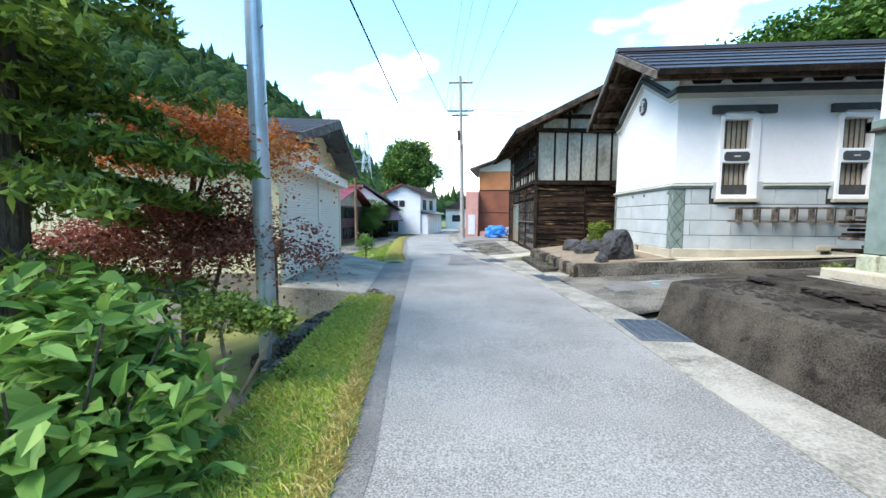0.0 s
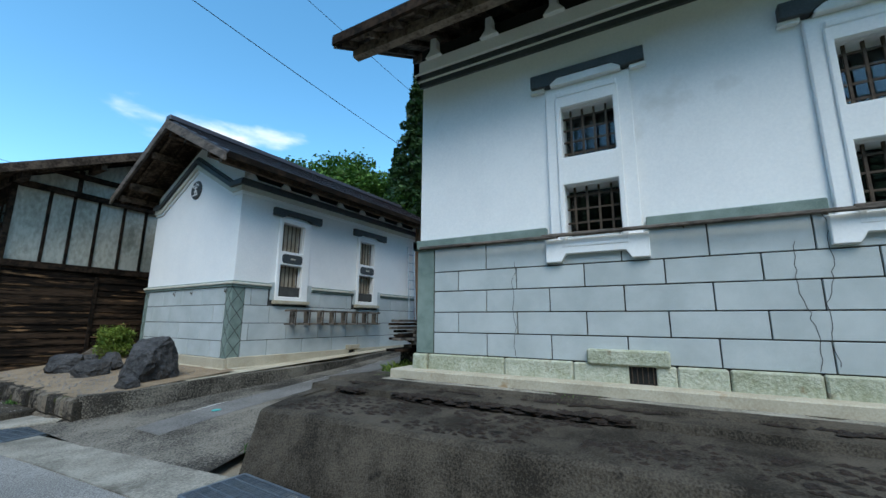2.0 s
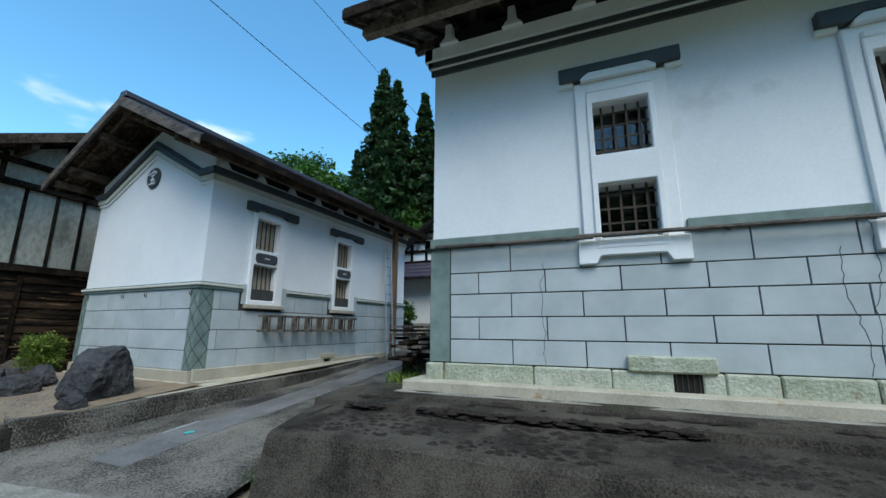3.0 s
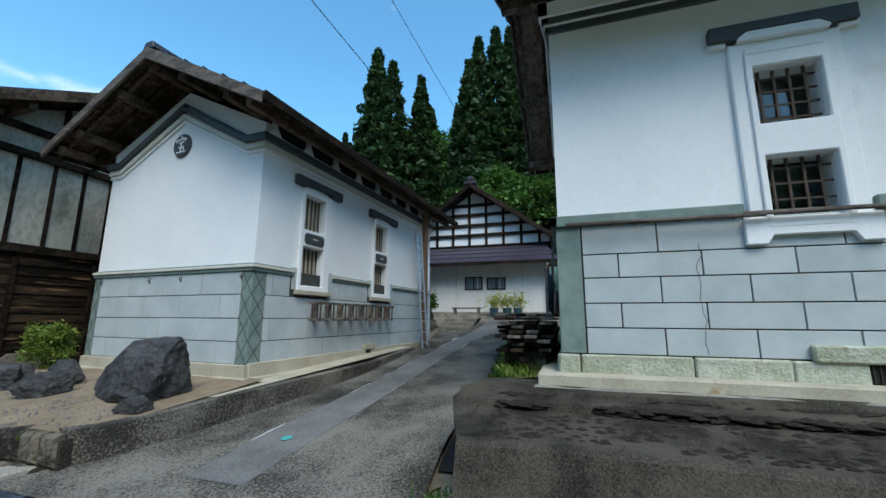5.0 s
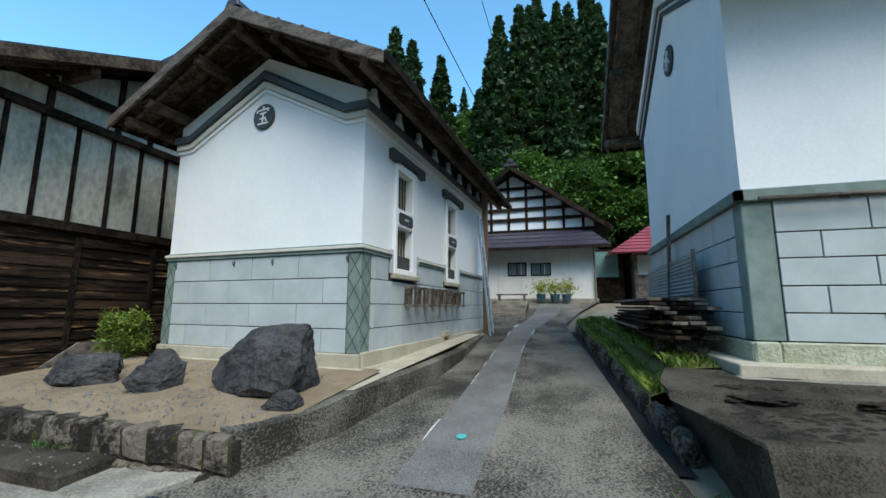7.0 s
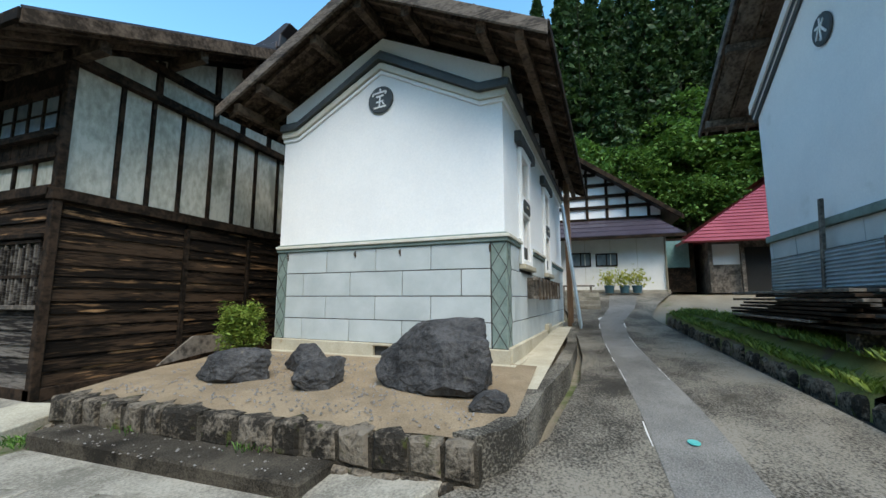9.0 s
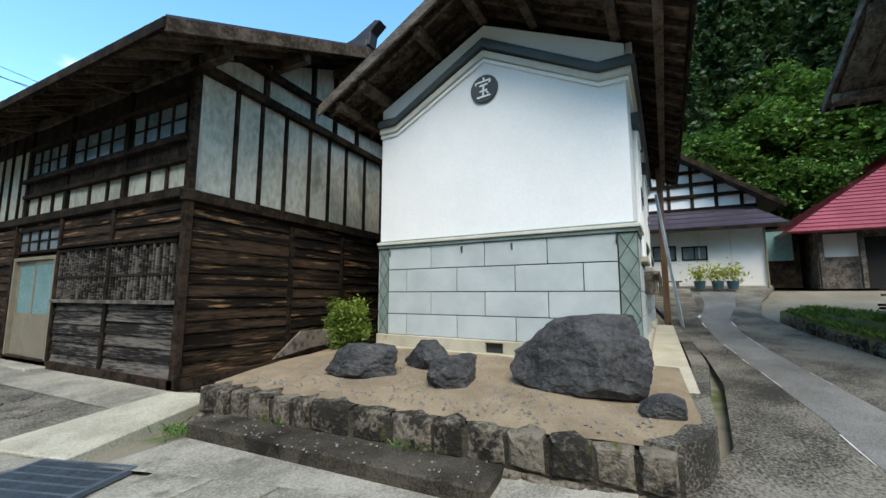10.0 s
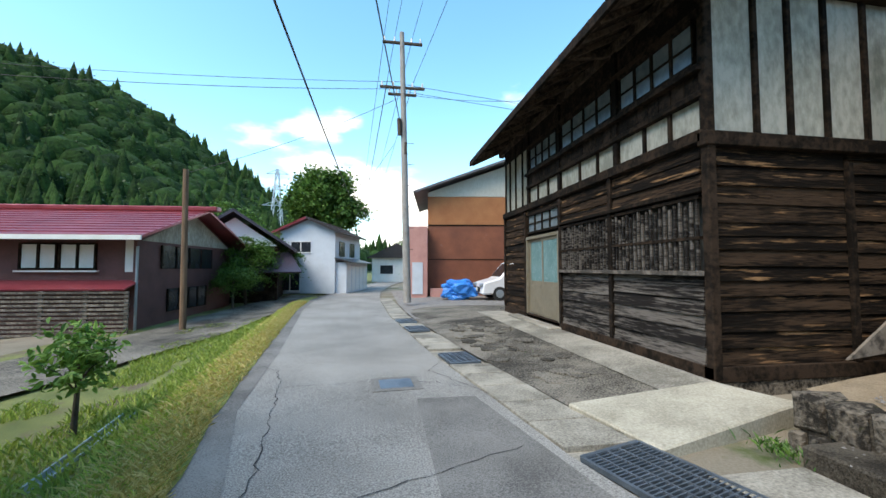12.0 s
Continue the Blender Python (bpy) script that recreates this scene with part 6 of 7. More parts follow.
e = [(-0.5, -0.9, ze), (6.3, -0.9, ze), (6.3, 5.6, ze), (-0.5, 5.6, ze)]
t_ = [(2.2, 0.5, zt), (4.1, 0.5, zt), (4.1, 1.7, zt), (2.2, 1.7, zt)]
for i in range(4):
    j = (i + 1) % 4
    roof_slope(R, e[i], e[j], t_[j], t_[i], 0.08, RED_METAL, 0.3, "across", "red sheet-metal hipped roof")
part("ridge_box", M().box(2.2, 4.1, 0.6, 1.6, zt - 0.1, zt + 0.25), RED_METAL, R, bevel=0.05)
part("ridge_cap", M().prism([(0.4, zt + 0.25), (1.8, zt + 0.25), (1.1, zt + 0.55)], 1.9, 4.4, "x"), RED_METAL, R)

# ---- grassy bank, ditch and plank pile beside the tall storehouse ----
m = M()
bx = [5.6 + i * 0.4 for i in range(19)]
for x in bx:
    yr = lerp_rows(DR, x)
    zd = lerp_rows(DRIVE, x)
    for y, z in ((yr - 0.22, zd - 0.35), (yr - 0.27, zd + 0.18), (yr - 0.5, zd + 0.28), (6.0, 0.66 + (x - 4.5) * 0.05), (5.4, 0.74 + (x - 4.5) * 0.04)):
        m.v.append((x, y, z + 0.03 * noise.noise(Vector((x * 3, y * 3, 2)))))
m.f = [(j * 5 + i, j * 5 + i + 1, j * 5 + i + 6, j * 5 + i + 5) for j in range(len(bx) - 1) for i in range(4)]
structure("grass_bank", m, TURF, "mossy grass bank above the ditch", smooth=True)
# a near-black strip paints the shade inside the driveway ditch
drive_strip("ditch", SHADE_BLACK, [(x, y - 0.24) for x, y in DR], [(x, y + 0.0) for x, y in DR], 4.2, 12.5, -0.09, "narrow ditch along the driveway, its shade painted as a black strip", 1)
bankwall = tagged(new("bank_wall"), "mossy stones facing the grass bank", "stone wall", kind="structure")
rng = random.Random(77)
x = 4.6
while x < 12.6:
    d = rng.uniform(0.2, 0.42)
    part("wall_stone", rough_stone("wall_stone", d * 1.1, 0.22, 0.36, MOSSY, rng.uniform(0, 90), 2, 0.2), None, bankwall, at=pose(x, lerp_rows(DR, x) - 0.3, lerp_rows(DRIVE, x) - 0.2))
    x += d


def blades(name, label, mat, places, h, w, lean=0.5, seed=0):
    """Grass: upright tapering blades, each bent over a little."""
    rs = np.random.RandomState(seed)
    p = np.asarray(places)
    n = len(p)
    a = rs.uniform(0, 2 * np.pi, n)
    hh = (h * rs.uniform(0.5, 1.3, n))[:, None]
    side = np.stack([np.cos(a), np.sin(a), np.zeros(n)], 1) * w
    out = np.stack([-np.sin(a), np.cos(a), np.zeros(n)], 1) * lean * rs.uniform(0.2, 1.4, (n, 1)) * hh
    up = np.array([0, 0, 1.0]) * hh
    v = np.stack([p - side, p + side, p + side * 0.6 + out * 0.4 + up * 0.6, p + out + up * 0.95], 1).reshape(-1, 3)
    me = bpy.data.meshes.new(name)
    me.vertices.add(4 * n)
    me.vertices.foreach_set("co", v.ravel())
    me.loops.add(4 * n)
    me.loops.foreach_set("vertex_index", np.arange(4 * n, dtype=np.int32))
    me.polygons.add(n)
    me.polygons.foreach_set("loop_start", np.arange(0, 4 * n, 4, dtype=np.int32))
    me.update(calc_edges=True)
    me.materials.append(mat)
    return tagged(part(name, me, None), label, "grass", kind="stuff")


rs = np.random.RandomState(9)
pl = []
for i in range(5200):
    x = rs.uniform(5.6, 12.5)
    y = lerp_rows(DR, x) - 0.25 - abs(rs.normal(0, 0.4))
    if y > 5.6:
        pl.append((x, y, lerp_rows(DRIVE, x) + 0.22 if y > lerp_rows(DR, x) - 0.5 else 0.68 + (x - 4.5) * 0.05))
blades("bank_grass", "fresh green grass and weeds on the bank", L_BANK, pl, 0.12, 0.012, 0.8, 2)
pile = thing("plank_pile", pose(5.75, 5.5, 0.78), "stack of weathered grey-black planks on stone blocks", "planks")
rng = random.Random(50)
for x in (0.4, 2.3, 4.1):
    part("support_block", M().box(x, x + 0.3, 0.1, 0.7, 0, 0.25), MOSSY, pile, bevel=0.02)
for lay in range(9):
    for j in range(4):
        l = rng.uniform(2.6, 4.2)
        x = rng.uniform(0, 4.4 - l)
        y = 0.02 + j * 0.2 + rng.uniform(-0.03, 0.03)
        part("plank", M().box(x, x + l, y, y + 0.17, 0.26 + lay * 0.062, 0.26 + lay * 0.062 + 0.042), WOOD_GREY if rng.random() < 0.6 else WOOD_DARK, pile, bevel=0.004)
sheet = thing("corrugated_sheet", pose(6.6, 5.58, 1.62), "pale corrugated metal sheet leaning on the storehouse", "sheet")
m = M()
for r_ in range(41):
    z = r_ * 0.0155
    o = 0.012 * math.sin(r_ * math.pi / 2) + 0.0
    m.v += [(0.0, o - z * 0.06, z), (3.4, o - z * 0.06, z)]
m.f = [(2 * i, 2 * i + 1, 2 * i + 3, 2 * i + 2) for i in range(40)]
part("sheet", m, STEEL, sheet)
part("edge_batten", M().box(-0.06, 0.0, -0.02, 0.02, -0.05, 0.66), WOOD_GREY, sheet)
part("prop", M().beam((1.5, 0.0, -0.1), (1.5, -0.08, 1.5), 0.08, 0.05), WOOD_GREY, sheet, "grey wooden prop")

# ---- left of the road: garage, apron, steel pole, garden ----
G = thing("garage", pose(-3.72, 8.15, 0.10, 0, 0, 6.1), "cream-coloured garage with two roller shutters and tiled roof", "garage")
G.scale = (0.867, 0.867, 0.867)
SHUT = surface("cream_shutter", (0.66, 0.62, 0.53), (0.76, 0.72, 0.64), 0.55, 1.5, 40, 0.05, 0.001)
YELLOW = surface("pale_yellow_siding", (0.62, 0.57, 0.36), (0.72, 0.67, 0.46), 0.6, 1.5, 40, 0.05, 0.001)
TILE = surface("grey_roof_tile", (0.07, 0.075, 0.085), (0.14, 0.145, 0.16), 0.5, 2, 40, 0.2, 0.002)
part("wall", M().prism([(0, 0.0), (8.0, 0.0), (8.0, 3.55), (4.0, 4.75), (0, 3.55)], -7.5, -0.12, "x"), YELLOW, G)
part("wall", M().box(-0.12, 0.0, 0.0, 0.35, 0.0, 3.2), YELLOW, G)
part("wall", M().box(-0.12, 0.0, 7.7, 8.0, 0.0, 3.2), YELLOW, G)
part("wall", M().prism([(0, 3.2), (8.0, 3.2), (8.0, 3.55), (4.0, 4.7), (0, 3.55)], -0.12, -0.02, "x"), YELLOW, G)
for i in range(46):
    part("siding_rib", M().box(-0.3 - i * 0.16, -0.22 - i * 0.16, -0.02, 0.0, 0.25, 3.2), YELLOW, G)
part("plinth", M().box(-7.5, -0.02, -0.06, 0.0, -1.3, 0.25), CONCRETE, G, "pale concrete plinth")
part("centre_post", M().box(-0.06, 0.02, 3.95, 4.07, 0, 2.85), WHITE_SIDING, G)
for a, b in ((0.35, 3.95), (4.07, 7.7)):
    sh_ = part("shutter", M().box(-0.06, -0.04, a, b, 0.0, 2.9), SHUT, G)
    slat = M().prism([(-0.05, 0.0), (-0.018, 0.02), (-0.018, 0.055), (-0.05, 0.075)], a, b, "y").mesh("slat", SHUT)
    for i in range(37):
        part("slat", slat, None, sh_, at=pose(0, 0, 0.02 + i * 0.077))
part("shutter_box", M().box(-0.05, 0.32, 0.1, 8.1, 2.85, 3.22), SHUT, G, "long cream shutter housing", bevel=0.015)
for s in (-1, 1):
    ye = 4.0 + s * 4.75
    roof_slope(G, (0.75, ye, 3.5), (-8, ye, 3.5), (-8, 4.0, 4.88), (0.75, 4.0, 4.88), 0.1, TILE, 0.28, "across", "grey tiled roof")
    part("barge_board", M().slab((0.78, ye, 3.5), (0.78, 4.0, 4.88), (0.78, 4.0, 4.6), (0.78, ye, 3.27), 0.05 * s), BARGE, G)
    for zf in (0.25, 0.62):
        part("purlin", M().beam((-0.1, 4 + s * 4 * (1 - zf), 3.55 + 1.2 * zf - 0.18), (0.72, 4 + s * 4 * (1 - zf), 3.2 + 1.7 * zf - 0.18), 0.12, 0.16), WOOD_GREY, G)
m = M().slab((-3.7, 7.85, 0.10), (-1.85, 7.95, -0.03), (-2.5, 13.9, -0.12), (-4.45, 15.0, 0.10), 1.1)
structure("apron_slab", m, CONCRETE, "sloping concrete apron before the garage", bevel=0.02)
structure("verge_slab", M().slab((-1.86, 7.95, -0.035), (-1.2, 7.4, -0.045), (-1.86, 14.0, -0.13), (-2.5, 14.0, -0.125), 0.5), PATCH, "patched asphalt edge beside the apron")
post = thing("gate_post", pose(-3.55, 7.45, -0.75), "dark rusty post before the garage wall", "post")
part("shaft", M().box(-0.07, 0.07, -0.05, 0.05, 0, 1.85), IRON, post, bevel=0.01)
part("cap", M().box(-0.14, 0.2, -0.1, 0.1, 1.6, 1.85), RUSTPOST, post, bevel=0.02)
sp_ = thing("steel_pole", pose(-2.42, 4.9, -0.5, 0, -0.8, 0), "tall galvanised steel utility pole with step bolts", "pole")
part("shaft", M().rod((0, 0, 0), (0, 0, 9), 0.118, 0.09, 20), STEEL, sp_, smooth=False)
for i in range(10):
    part("step_bolt", M().rod((0, 0.08 * (-1) ** i, 1.6 + i * 0.45), (0.16 * (-1) ** i, -0.1, 1.6 + i * 0.45), 0.009, n=5), IRON, sp_)
rng = random.Random(14)
edge = tagged(new("verge_wall"), "low row of dark rough stones edging the grass verge", "stone wall", kind="structure")
for i in range(15):
    f = i / 14
    part("wall_stone", rough_stone("wall_stone", 0.4, 0.34, 0.36, MOSSY, i + 5, 2, 0.25), None, edge, at=pose(-1.62 - 0.68 * f, 7.7 - 2.7 * f, -0.3 - 0.08 * f, 0, 0, rng.uniform(0, 90)))
    part("wall_stone", rough_stone("wall_stone", 0.36, 0.34, 0.3, MOSSY, i + 35, 2, 0.25), None, edge, at=pose(-1.85 - 0.68 * f, 7.7 - 2.7 * f, -0.52 - 0.08 * f, 0, 0, rng.uniform(0, 90)))
dg = thing("slatted_drain_cover", pose(-2.05, 4.85, -0.33), "weathered slatted drain cover beside the pole", "cover")
for i in range(9):
    part("slat", M().box(-0.4 + i * 0.09, -0.34 + i * 0.09, -0.25, 0.25, 0, 0.04), WOOD_GREY, dg)


def verge(y0, y1, wide, hump, name, label):
    """A humped grass verge along the road's left edge."""
    m, ys = M(), list(np.arange(y0, y1, 0.3))
    for y in ys:
        l, z = lerp_rows(LEFT, y), road_z(y)
        for f, h in ((-0.03, 0.01), (0.08, 0.05), (0.4, hump), (0.8, hump * 0.4), (1.0, -0.15)):
            m.v.append((l - wide * f + 0.05 * noise.noise(Vector((y * 2, f, 0))), y, z + h))
    m.f = [(j * 5 + i, j * 5 + i + 1, j * 5 + i + 6, j * 5 + i + 5) for j in range(len(ys) - 1) for i in range(4)]
    structure(name, m, GRASS_GROUND, label, smooth=True)


verge(-3, 7.6, 1.05, 0.08, "grass_verge", "strip of mown grass along the road")
verge(13.8, 35, 0.75, 0.06, "grass_verge", "strip of yellowing mown grass along the road")
rs = np.random.RandomState(3)
g1, g2 = [], []
for i in range(52000):
    y = rs.uniform(-0.5, 7.5) if i < 30000 else 14.6 + 17 * rs.uniform(0, 1) ** 1.6
    f = rs.uniform(-0.02, 1.0)
    wide = 1.05 if y < 9 else 0.75
    x = lerp_rows(LEFT, y) - wide * f
    hump = 0.08 if y < 9 else 0.06
    z = road_z(y) + lerp_rows([(-0.03, 0.01), (0.08, 0.05), (0.4, hump), (0.8, hump * 0.4), (1, -0.15)], f)
    straw = rs.rand() < (0.88 if f < 0.14 else 0.8 if f < 0.5 and y > 9 else 0.12 if y < 9 else 0.4)
    (g2 if straw else g1).append((x, y, z - 0.005))
blades("verge_grass", "short bright green mown grass on the verge", L_GRASS, g1, 0.055, 0.004, 1.0, 4)
blades("verge_straw", "dry yellow grass ends along the asphalt edge", L_STRAW, g2, 0.06, 0.004, 1.3, 5)
pl = []
for i in range(16000):
    y = rs.uniform(14.5, 27)
    d = rs.uniform(0.7, 3.0)
    x = lerp_rows(LEFT, y) - d
    if d > 1.5 and noise.noise(Vector((x * 0.9, y * 0.9, 4))) < 0.05:
        continue
    pl.append((x, y, ground_z(x, y)))
blades("bank_weeds", "rough weeds and grass on the slope below the road", L_WEED, pl, 0.10, 0.009, 0.8, 6)

# large-leaved shrub, clipped tree, spruce and maple of the roadside garden
sh1 = thing("hydrangea_shrub", pose(-2.2, 1.85, -0.3), "lush large-leaved green shrub overhanging the verge", "shrub")
rs = np.random.RandomState(17)
pos = np.concatenate([clumps(2300, (0, 0.1, 0.70), (0.8, 0.78, 0.64), 110, 0.10, rs, 0.6), clumps(160, (-0.5, 0.6, 1.25), (0.5, 0.4, 0.25), 14, 0.08, rs)])
part("foliage", leaf_mesh("foliage", L_SHRUB, pos, 0.088, 0.9, 1.6, rs, True), None, sh1)
m = M()
for i in range(12):
    a = i * 0.55
    m.rod((0.1 * math.cos(a), 0.1 * math.sin(a), 0), (0.6 * math.cos(a), 0.6 * math.sin(a), 0.95 + 0.2 * (i % 3)), 0.014, 0.006, 5)
part("stem", m, BARK, sh1)
tp = thing("clipped_garden_tree", pose(-1.72, 3.1, -0.3), "small cloud-pruned garden tree with pale leaning stems", "tree")
PALEBARK = surface("pale_bark", (0.20, 0.16, 0.12), (0.36, 0.30, 0.23), 0.9, 8, 60, 0.5, 0.004)
m = M().rod((0, 0, 0), (-0.2, 0.05, 0.35), 0.035, 0.03).rod((-0.2, 0.05, 0.35), (-0.28, 0.1, 0.9), 0.03, 0.012).rod((0.02, 0.03, 0), (-0.12, 0.1, 0.3), 0.03, 0.022).rod((-0.12, 0.1, 0.3), (0.2, 0.1, 0.9), 0.02, 0.01)
part("stem", m, PALEBARK, tp)
rs = np.random.RandomState(19)
for c, r in (((-0.25, 0.1, 1.02), 0.24), ((0.2, 0.1, 0.97), 0.15), ((0.0, 0.1, 0.98), 0.14)):
    part("leaf_pad", leaf_mesh("leaf_pad", L_BOX, clumps(int(5200 * r), c, (r, r, r * 0.7), 26, r * 0.2, rs), 0.032, 0.8, 1.4, rs), None, tp)
part("low_foliage", leaf_mesh("low_foliage", L_GREEN, clumps(1400, (0.1, 0.45, 0.12), (0.35, 0.3, 0.2), 22, 0.06, rs), 0.035, 0.8, 1.6, rs), None, tp)
spru = thing("spruce_tree", pose(-4.0, 3.3, -0.9), "dark spruce with drooping boughs by the roadside", "tree")
part("trunk", M().rod((0, 0, 0), (0.05, 0, 4), 0.2, 0.16, 14).rod((0.05, 0, 4), (0, 0, 8), 0.16, 0.05, 12), BARK, spru)
rs = np.random.RandomState(23)
boughs, tips = M(), []
for i in range(66):
    a = rs.uniform(0, 2 * math.pi)
    z0 = rs.uniform(2.0, 7.2)
    ln = rs.uniform(1.4, 2.5) * (1.25 - z0 / 9)
    if z0 < 2.6 and math.cos(a) < 0:
        ln *= 0.7
    e_ = Vector((ln * math.cos(a), ln * math.sin(a), z0 - 0.25 * ln))
    boughs.rod((0, 0, z0), e_, 0.03, 0.008, 5)
    for j in range(620):
        f = rs.uniform(0.12, 1.05)
        p = Vector((0, 0, z0)).lerp(e_, f)
        side = (1.05 - f) * 0.5 + 0.1
        q = Vector((-math.sin(a), math.cos(a), 0)) * rs.uniform(-side, side)
        tips.append(tuple(p + q + Vector((0, 0, rs.normal(0, 0.05) - 0.25 * abs(q.length)))))
part("bough", boughs, BARK, spru)
part("needles", leaf_mesh("needles", L_SPRUCE, tips, 0.040, 0.3, 3.6, rs), None, spru)
mp_ = thing("maple_tree", pose(-3.9, 5.45, -0.75), "Japanese maple with purple lower and orange upper leaves", "tree")
mp_.scale = (0.82, 0.82, 0.86)
m = M()
tg = [(1.9, -0.5, 2.4), (1.3, -0.6, 3.2), (-1.4, -0.4, 2.3), (-1.0, 0.3, 3.3), (0.4, -0.8, 2.0), (0.6, 0.4, 4.0), (-0.4, -0.6, 2.9)]
limbs(m, (0, 0, 0), (0.3, 0, 3.6), tg, 0.11, np.random.RandomState(2))
m.rod((-0.1, 0.1, 0), (-0.8, 0, 2.2), 0.08, 0.03).rod((0.1, -0.1, 0), (0.9, -0.2, 2.2), 0.07, 0.025)
part("trunk", m, BARK, mp_)
rs = np.random.RandomState(29)
part("purple_leaves", leaf_mesh("purple_leaves", L_RED, sprays(17000, (0.15, -0.3, 2.25), (2.5, 1.2, 1.0), 120, 0.26, rs, 0.3), 0.048, 0.9, 1.5, rs), None, mp_)
part("orange_leaves", leaf_mesh("orange_leaves", L_ORANGE, sprays(13000, (0.15, 0.1, 3.75), (2.2, 1.1, 0.8), 90, 0.26, rs, 0.3), 0.048, 0.9, 1.5, rs), None, mp_)
fern = thing("nandina_bush", pose(5.45, 15.12, 0.46), "feathery bright green bush beside the granite wall", "shrub")
rs = np.random.RandomState(37)
part("foliage", leaf_mesh("foliage", L_BOX, clumps(5200, (0, 0, 0.46), (0.46, 0.5, 0.42), 60, 0.07, rs, 0.4), 0.030, 0.8, 2.6, rs), None, fern)
m = M()
for i in range(9):
    m.rod((0, 0, 0), (0.3 * math.cos(i * 0.7), 0.3 * math.sin(i * 0.7), 0.6), 0.01, 0.004, 5)
part("stem", m, BARK, fern)
yt = thing("young_tree", pose(-4.1, 17.6, -0.58), "young broadleaf sapling on the grassy slope", "tree")
m = M()
limbs(m, (0, 0, 0), (0.02, 0, 1.1), [(0.3 * math.cos(a), 0.3 * math.sin(a), 0.9) for a in range(6)], 0.035, np.random.RandomState(3))
part("trunk", m, BARK, yt)
part("foliage", leaf_mesh("foliage", L_SHRUB, clumps(650, (0, 0, 0.95), (0.5, 0.5, 0.42), 40, 0.07, rs, 0.3), 0.05, 0.6, 2.0, rs, True), None, yt)
gut = thing("fallen_gutter", pose(-3.45, 16.2, -0.48, 0, 0, 8), "length of grey channel lying in the grass", "channel")
part("channel", M().box(-0.06, 0.06, 0, 1.7, 0, 0.02).box(-0.07, -0.05, 0, 1.7, 0, 0.07).box(0.05, 0.07, 0, 1.7, 0, 0.07), STEEL, gut)
LANE = [(9, -9.5), (14, -8.8), (20, -7.0), (25, -6.0), (30, -5.5), (34, -5.0), (37, -4.6)]
ribbon("lane", RAMP, [(y, x - 1.5) for y, x in LANE], [(y, x + 1.15) for y, x in LANE], 9, 37, 0.7, lift=0.07, z=ground_z, across=5, label="narrow worn concrete side lane")

# ---- houses across the lane ----
MAROON = surface("maroon_siding", (0.075, 0.03, 0.028), (0.13, 0.055, 0.05), 0.7, 2, 40, 0.1, 0.002)
E1 = thing("maroon_house", pose(-8.15, 26, -0.85, 0, 0, -4), "maroon-clad house with a faded red metal roof", "house")
part("wall", M().box(-9, -0.02, 0.1, 6.5, 0, 3.1), MAROON, E1)
part("wall", M().prism([(0, 0), (6.5, 0), (6.5, 3.1), (3.2, 4.38), (0, 3.1)], -0.1, 0.0, "x"), MAROON, E1)
part("wall", M().prism([(0.2, 3.1), (6.3, 3.1), (3.2, 4.3)], 0.0, 0.02, "x"), OLD_PLASTER, E1)
for s, y in ((-1, -0.75), (1, 7.2)):
    roof_slope(E1, (0.6, y, 3.2), (-9.5, y, 3.2), (-9.5, 3.2, 4.5), (0.6, 3.2, 4.5), 0.08, RED_METAL, 0.35, "across", "faded red sheet-metal roof in courses")
part("ridge_cap", M().box(-9.5, 0.95, 3.0, 3.4, 4.46, 4.64), RED_METAL, E1, bevel=0.03)
part("eaves_board", M().box(-9.5, 0.6, -0.8, -0.74, 3.06, 3.2), WHITE_SIDING, E1)
part("awning", M().slab((-9, -0.6, 1.6), (0.05, -0.6, 1.6), (0.05, 0.1, 1.85), (-9, 0.1, 1.85), 0.05), RED_METAL, E1, "narrow red awning")
for a in (-2.88, -1.76):
    w = tagged(new("window"), "sliding window with white lace curtains")
    w.parent = E1
    part("window_frame", pierced(M(), "x", a - 0.54, a + 0.54, 2.18, 3.0, 0.02, 0.1, [(a - 0.49, a - 0.03, 2.23, 2.95), (a + 0.03, a + 0.49, 2.23, 2.95)]), WOOD_DARK, w)
    for c in (-0.26, 0.26):
        part("curtain", M().box(a + c - 0.23, a + c + 0.23, 0.08, 0.09, 2.23, 2.95), WHITE_SIDING, w, "white lace curtain behind glass")
part("window_ledge", M().box(-3.5, -1.15, -0.03, 0.1, 2.1, 2.15), WHITE_SIDING, E1)
part("corner_board", M().box(-0.35, -0.1, 0.02, 0.1, 2.1, 3.1), WHITE_SIDING, E1)
for v0, v1, z0, z1 in ((1.2, 4.6, 2.2, 3.0), (1.6, 4.2, 0.7, 1.5)):
    w = tagged(new("window"), "dark sliding window in the gable end")
    w.parent = E1
    part("pane", M().box(0.0, 0.03, v0, v1, z0, z1), DIM_PANE, w)
    for k_ in range(5):
        p = v0 + (v1 - v0) * k_ / 4
        part("window_bar", M().box(0.02, 0.06, p - 0.03, p + 0.03, z0, z1), WOOD_DARK, w)
part("downpipe", M().rod((0.05, -0.05, 0), (0.05, -0.05, 2.9), 0.04, n=7), STEEL, E1)
fence = thing("slatted_screen", pose(-7.9, 25.25, -0.8, 0, 0, -4), "grey weathered horizontal-slat screen before the house", "screen")
for i in range(12):
    part("slat", M().box(-6, 0.0, -0.02, 0.0, 0.08 + i * 0.122, 0.145 + i * 0.122), WOOD_GREY, fence)
for x in (-5.9, -4.7, -3.6, -2.4, -1.2, -0.08):
    part("post", M().box(x - 0.05, x + 0.05, 0.0, 0.06, 0, 1.5), WOOD_GREY, fence)
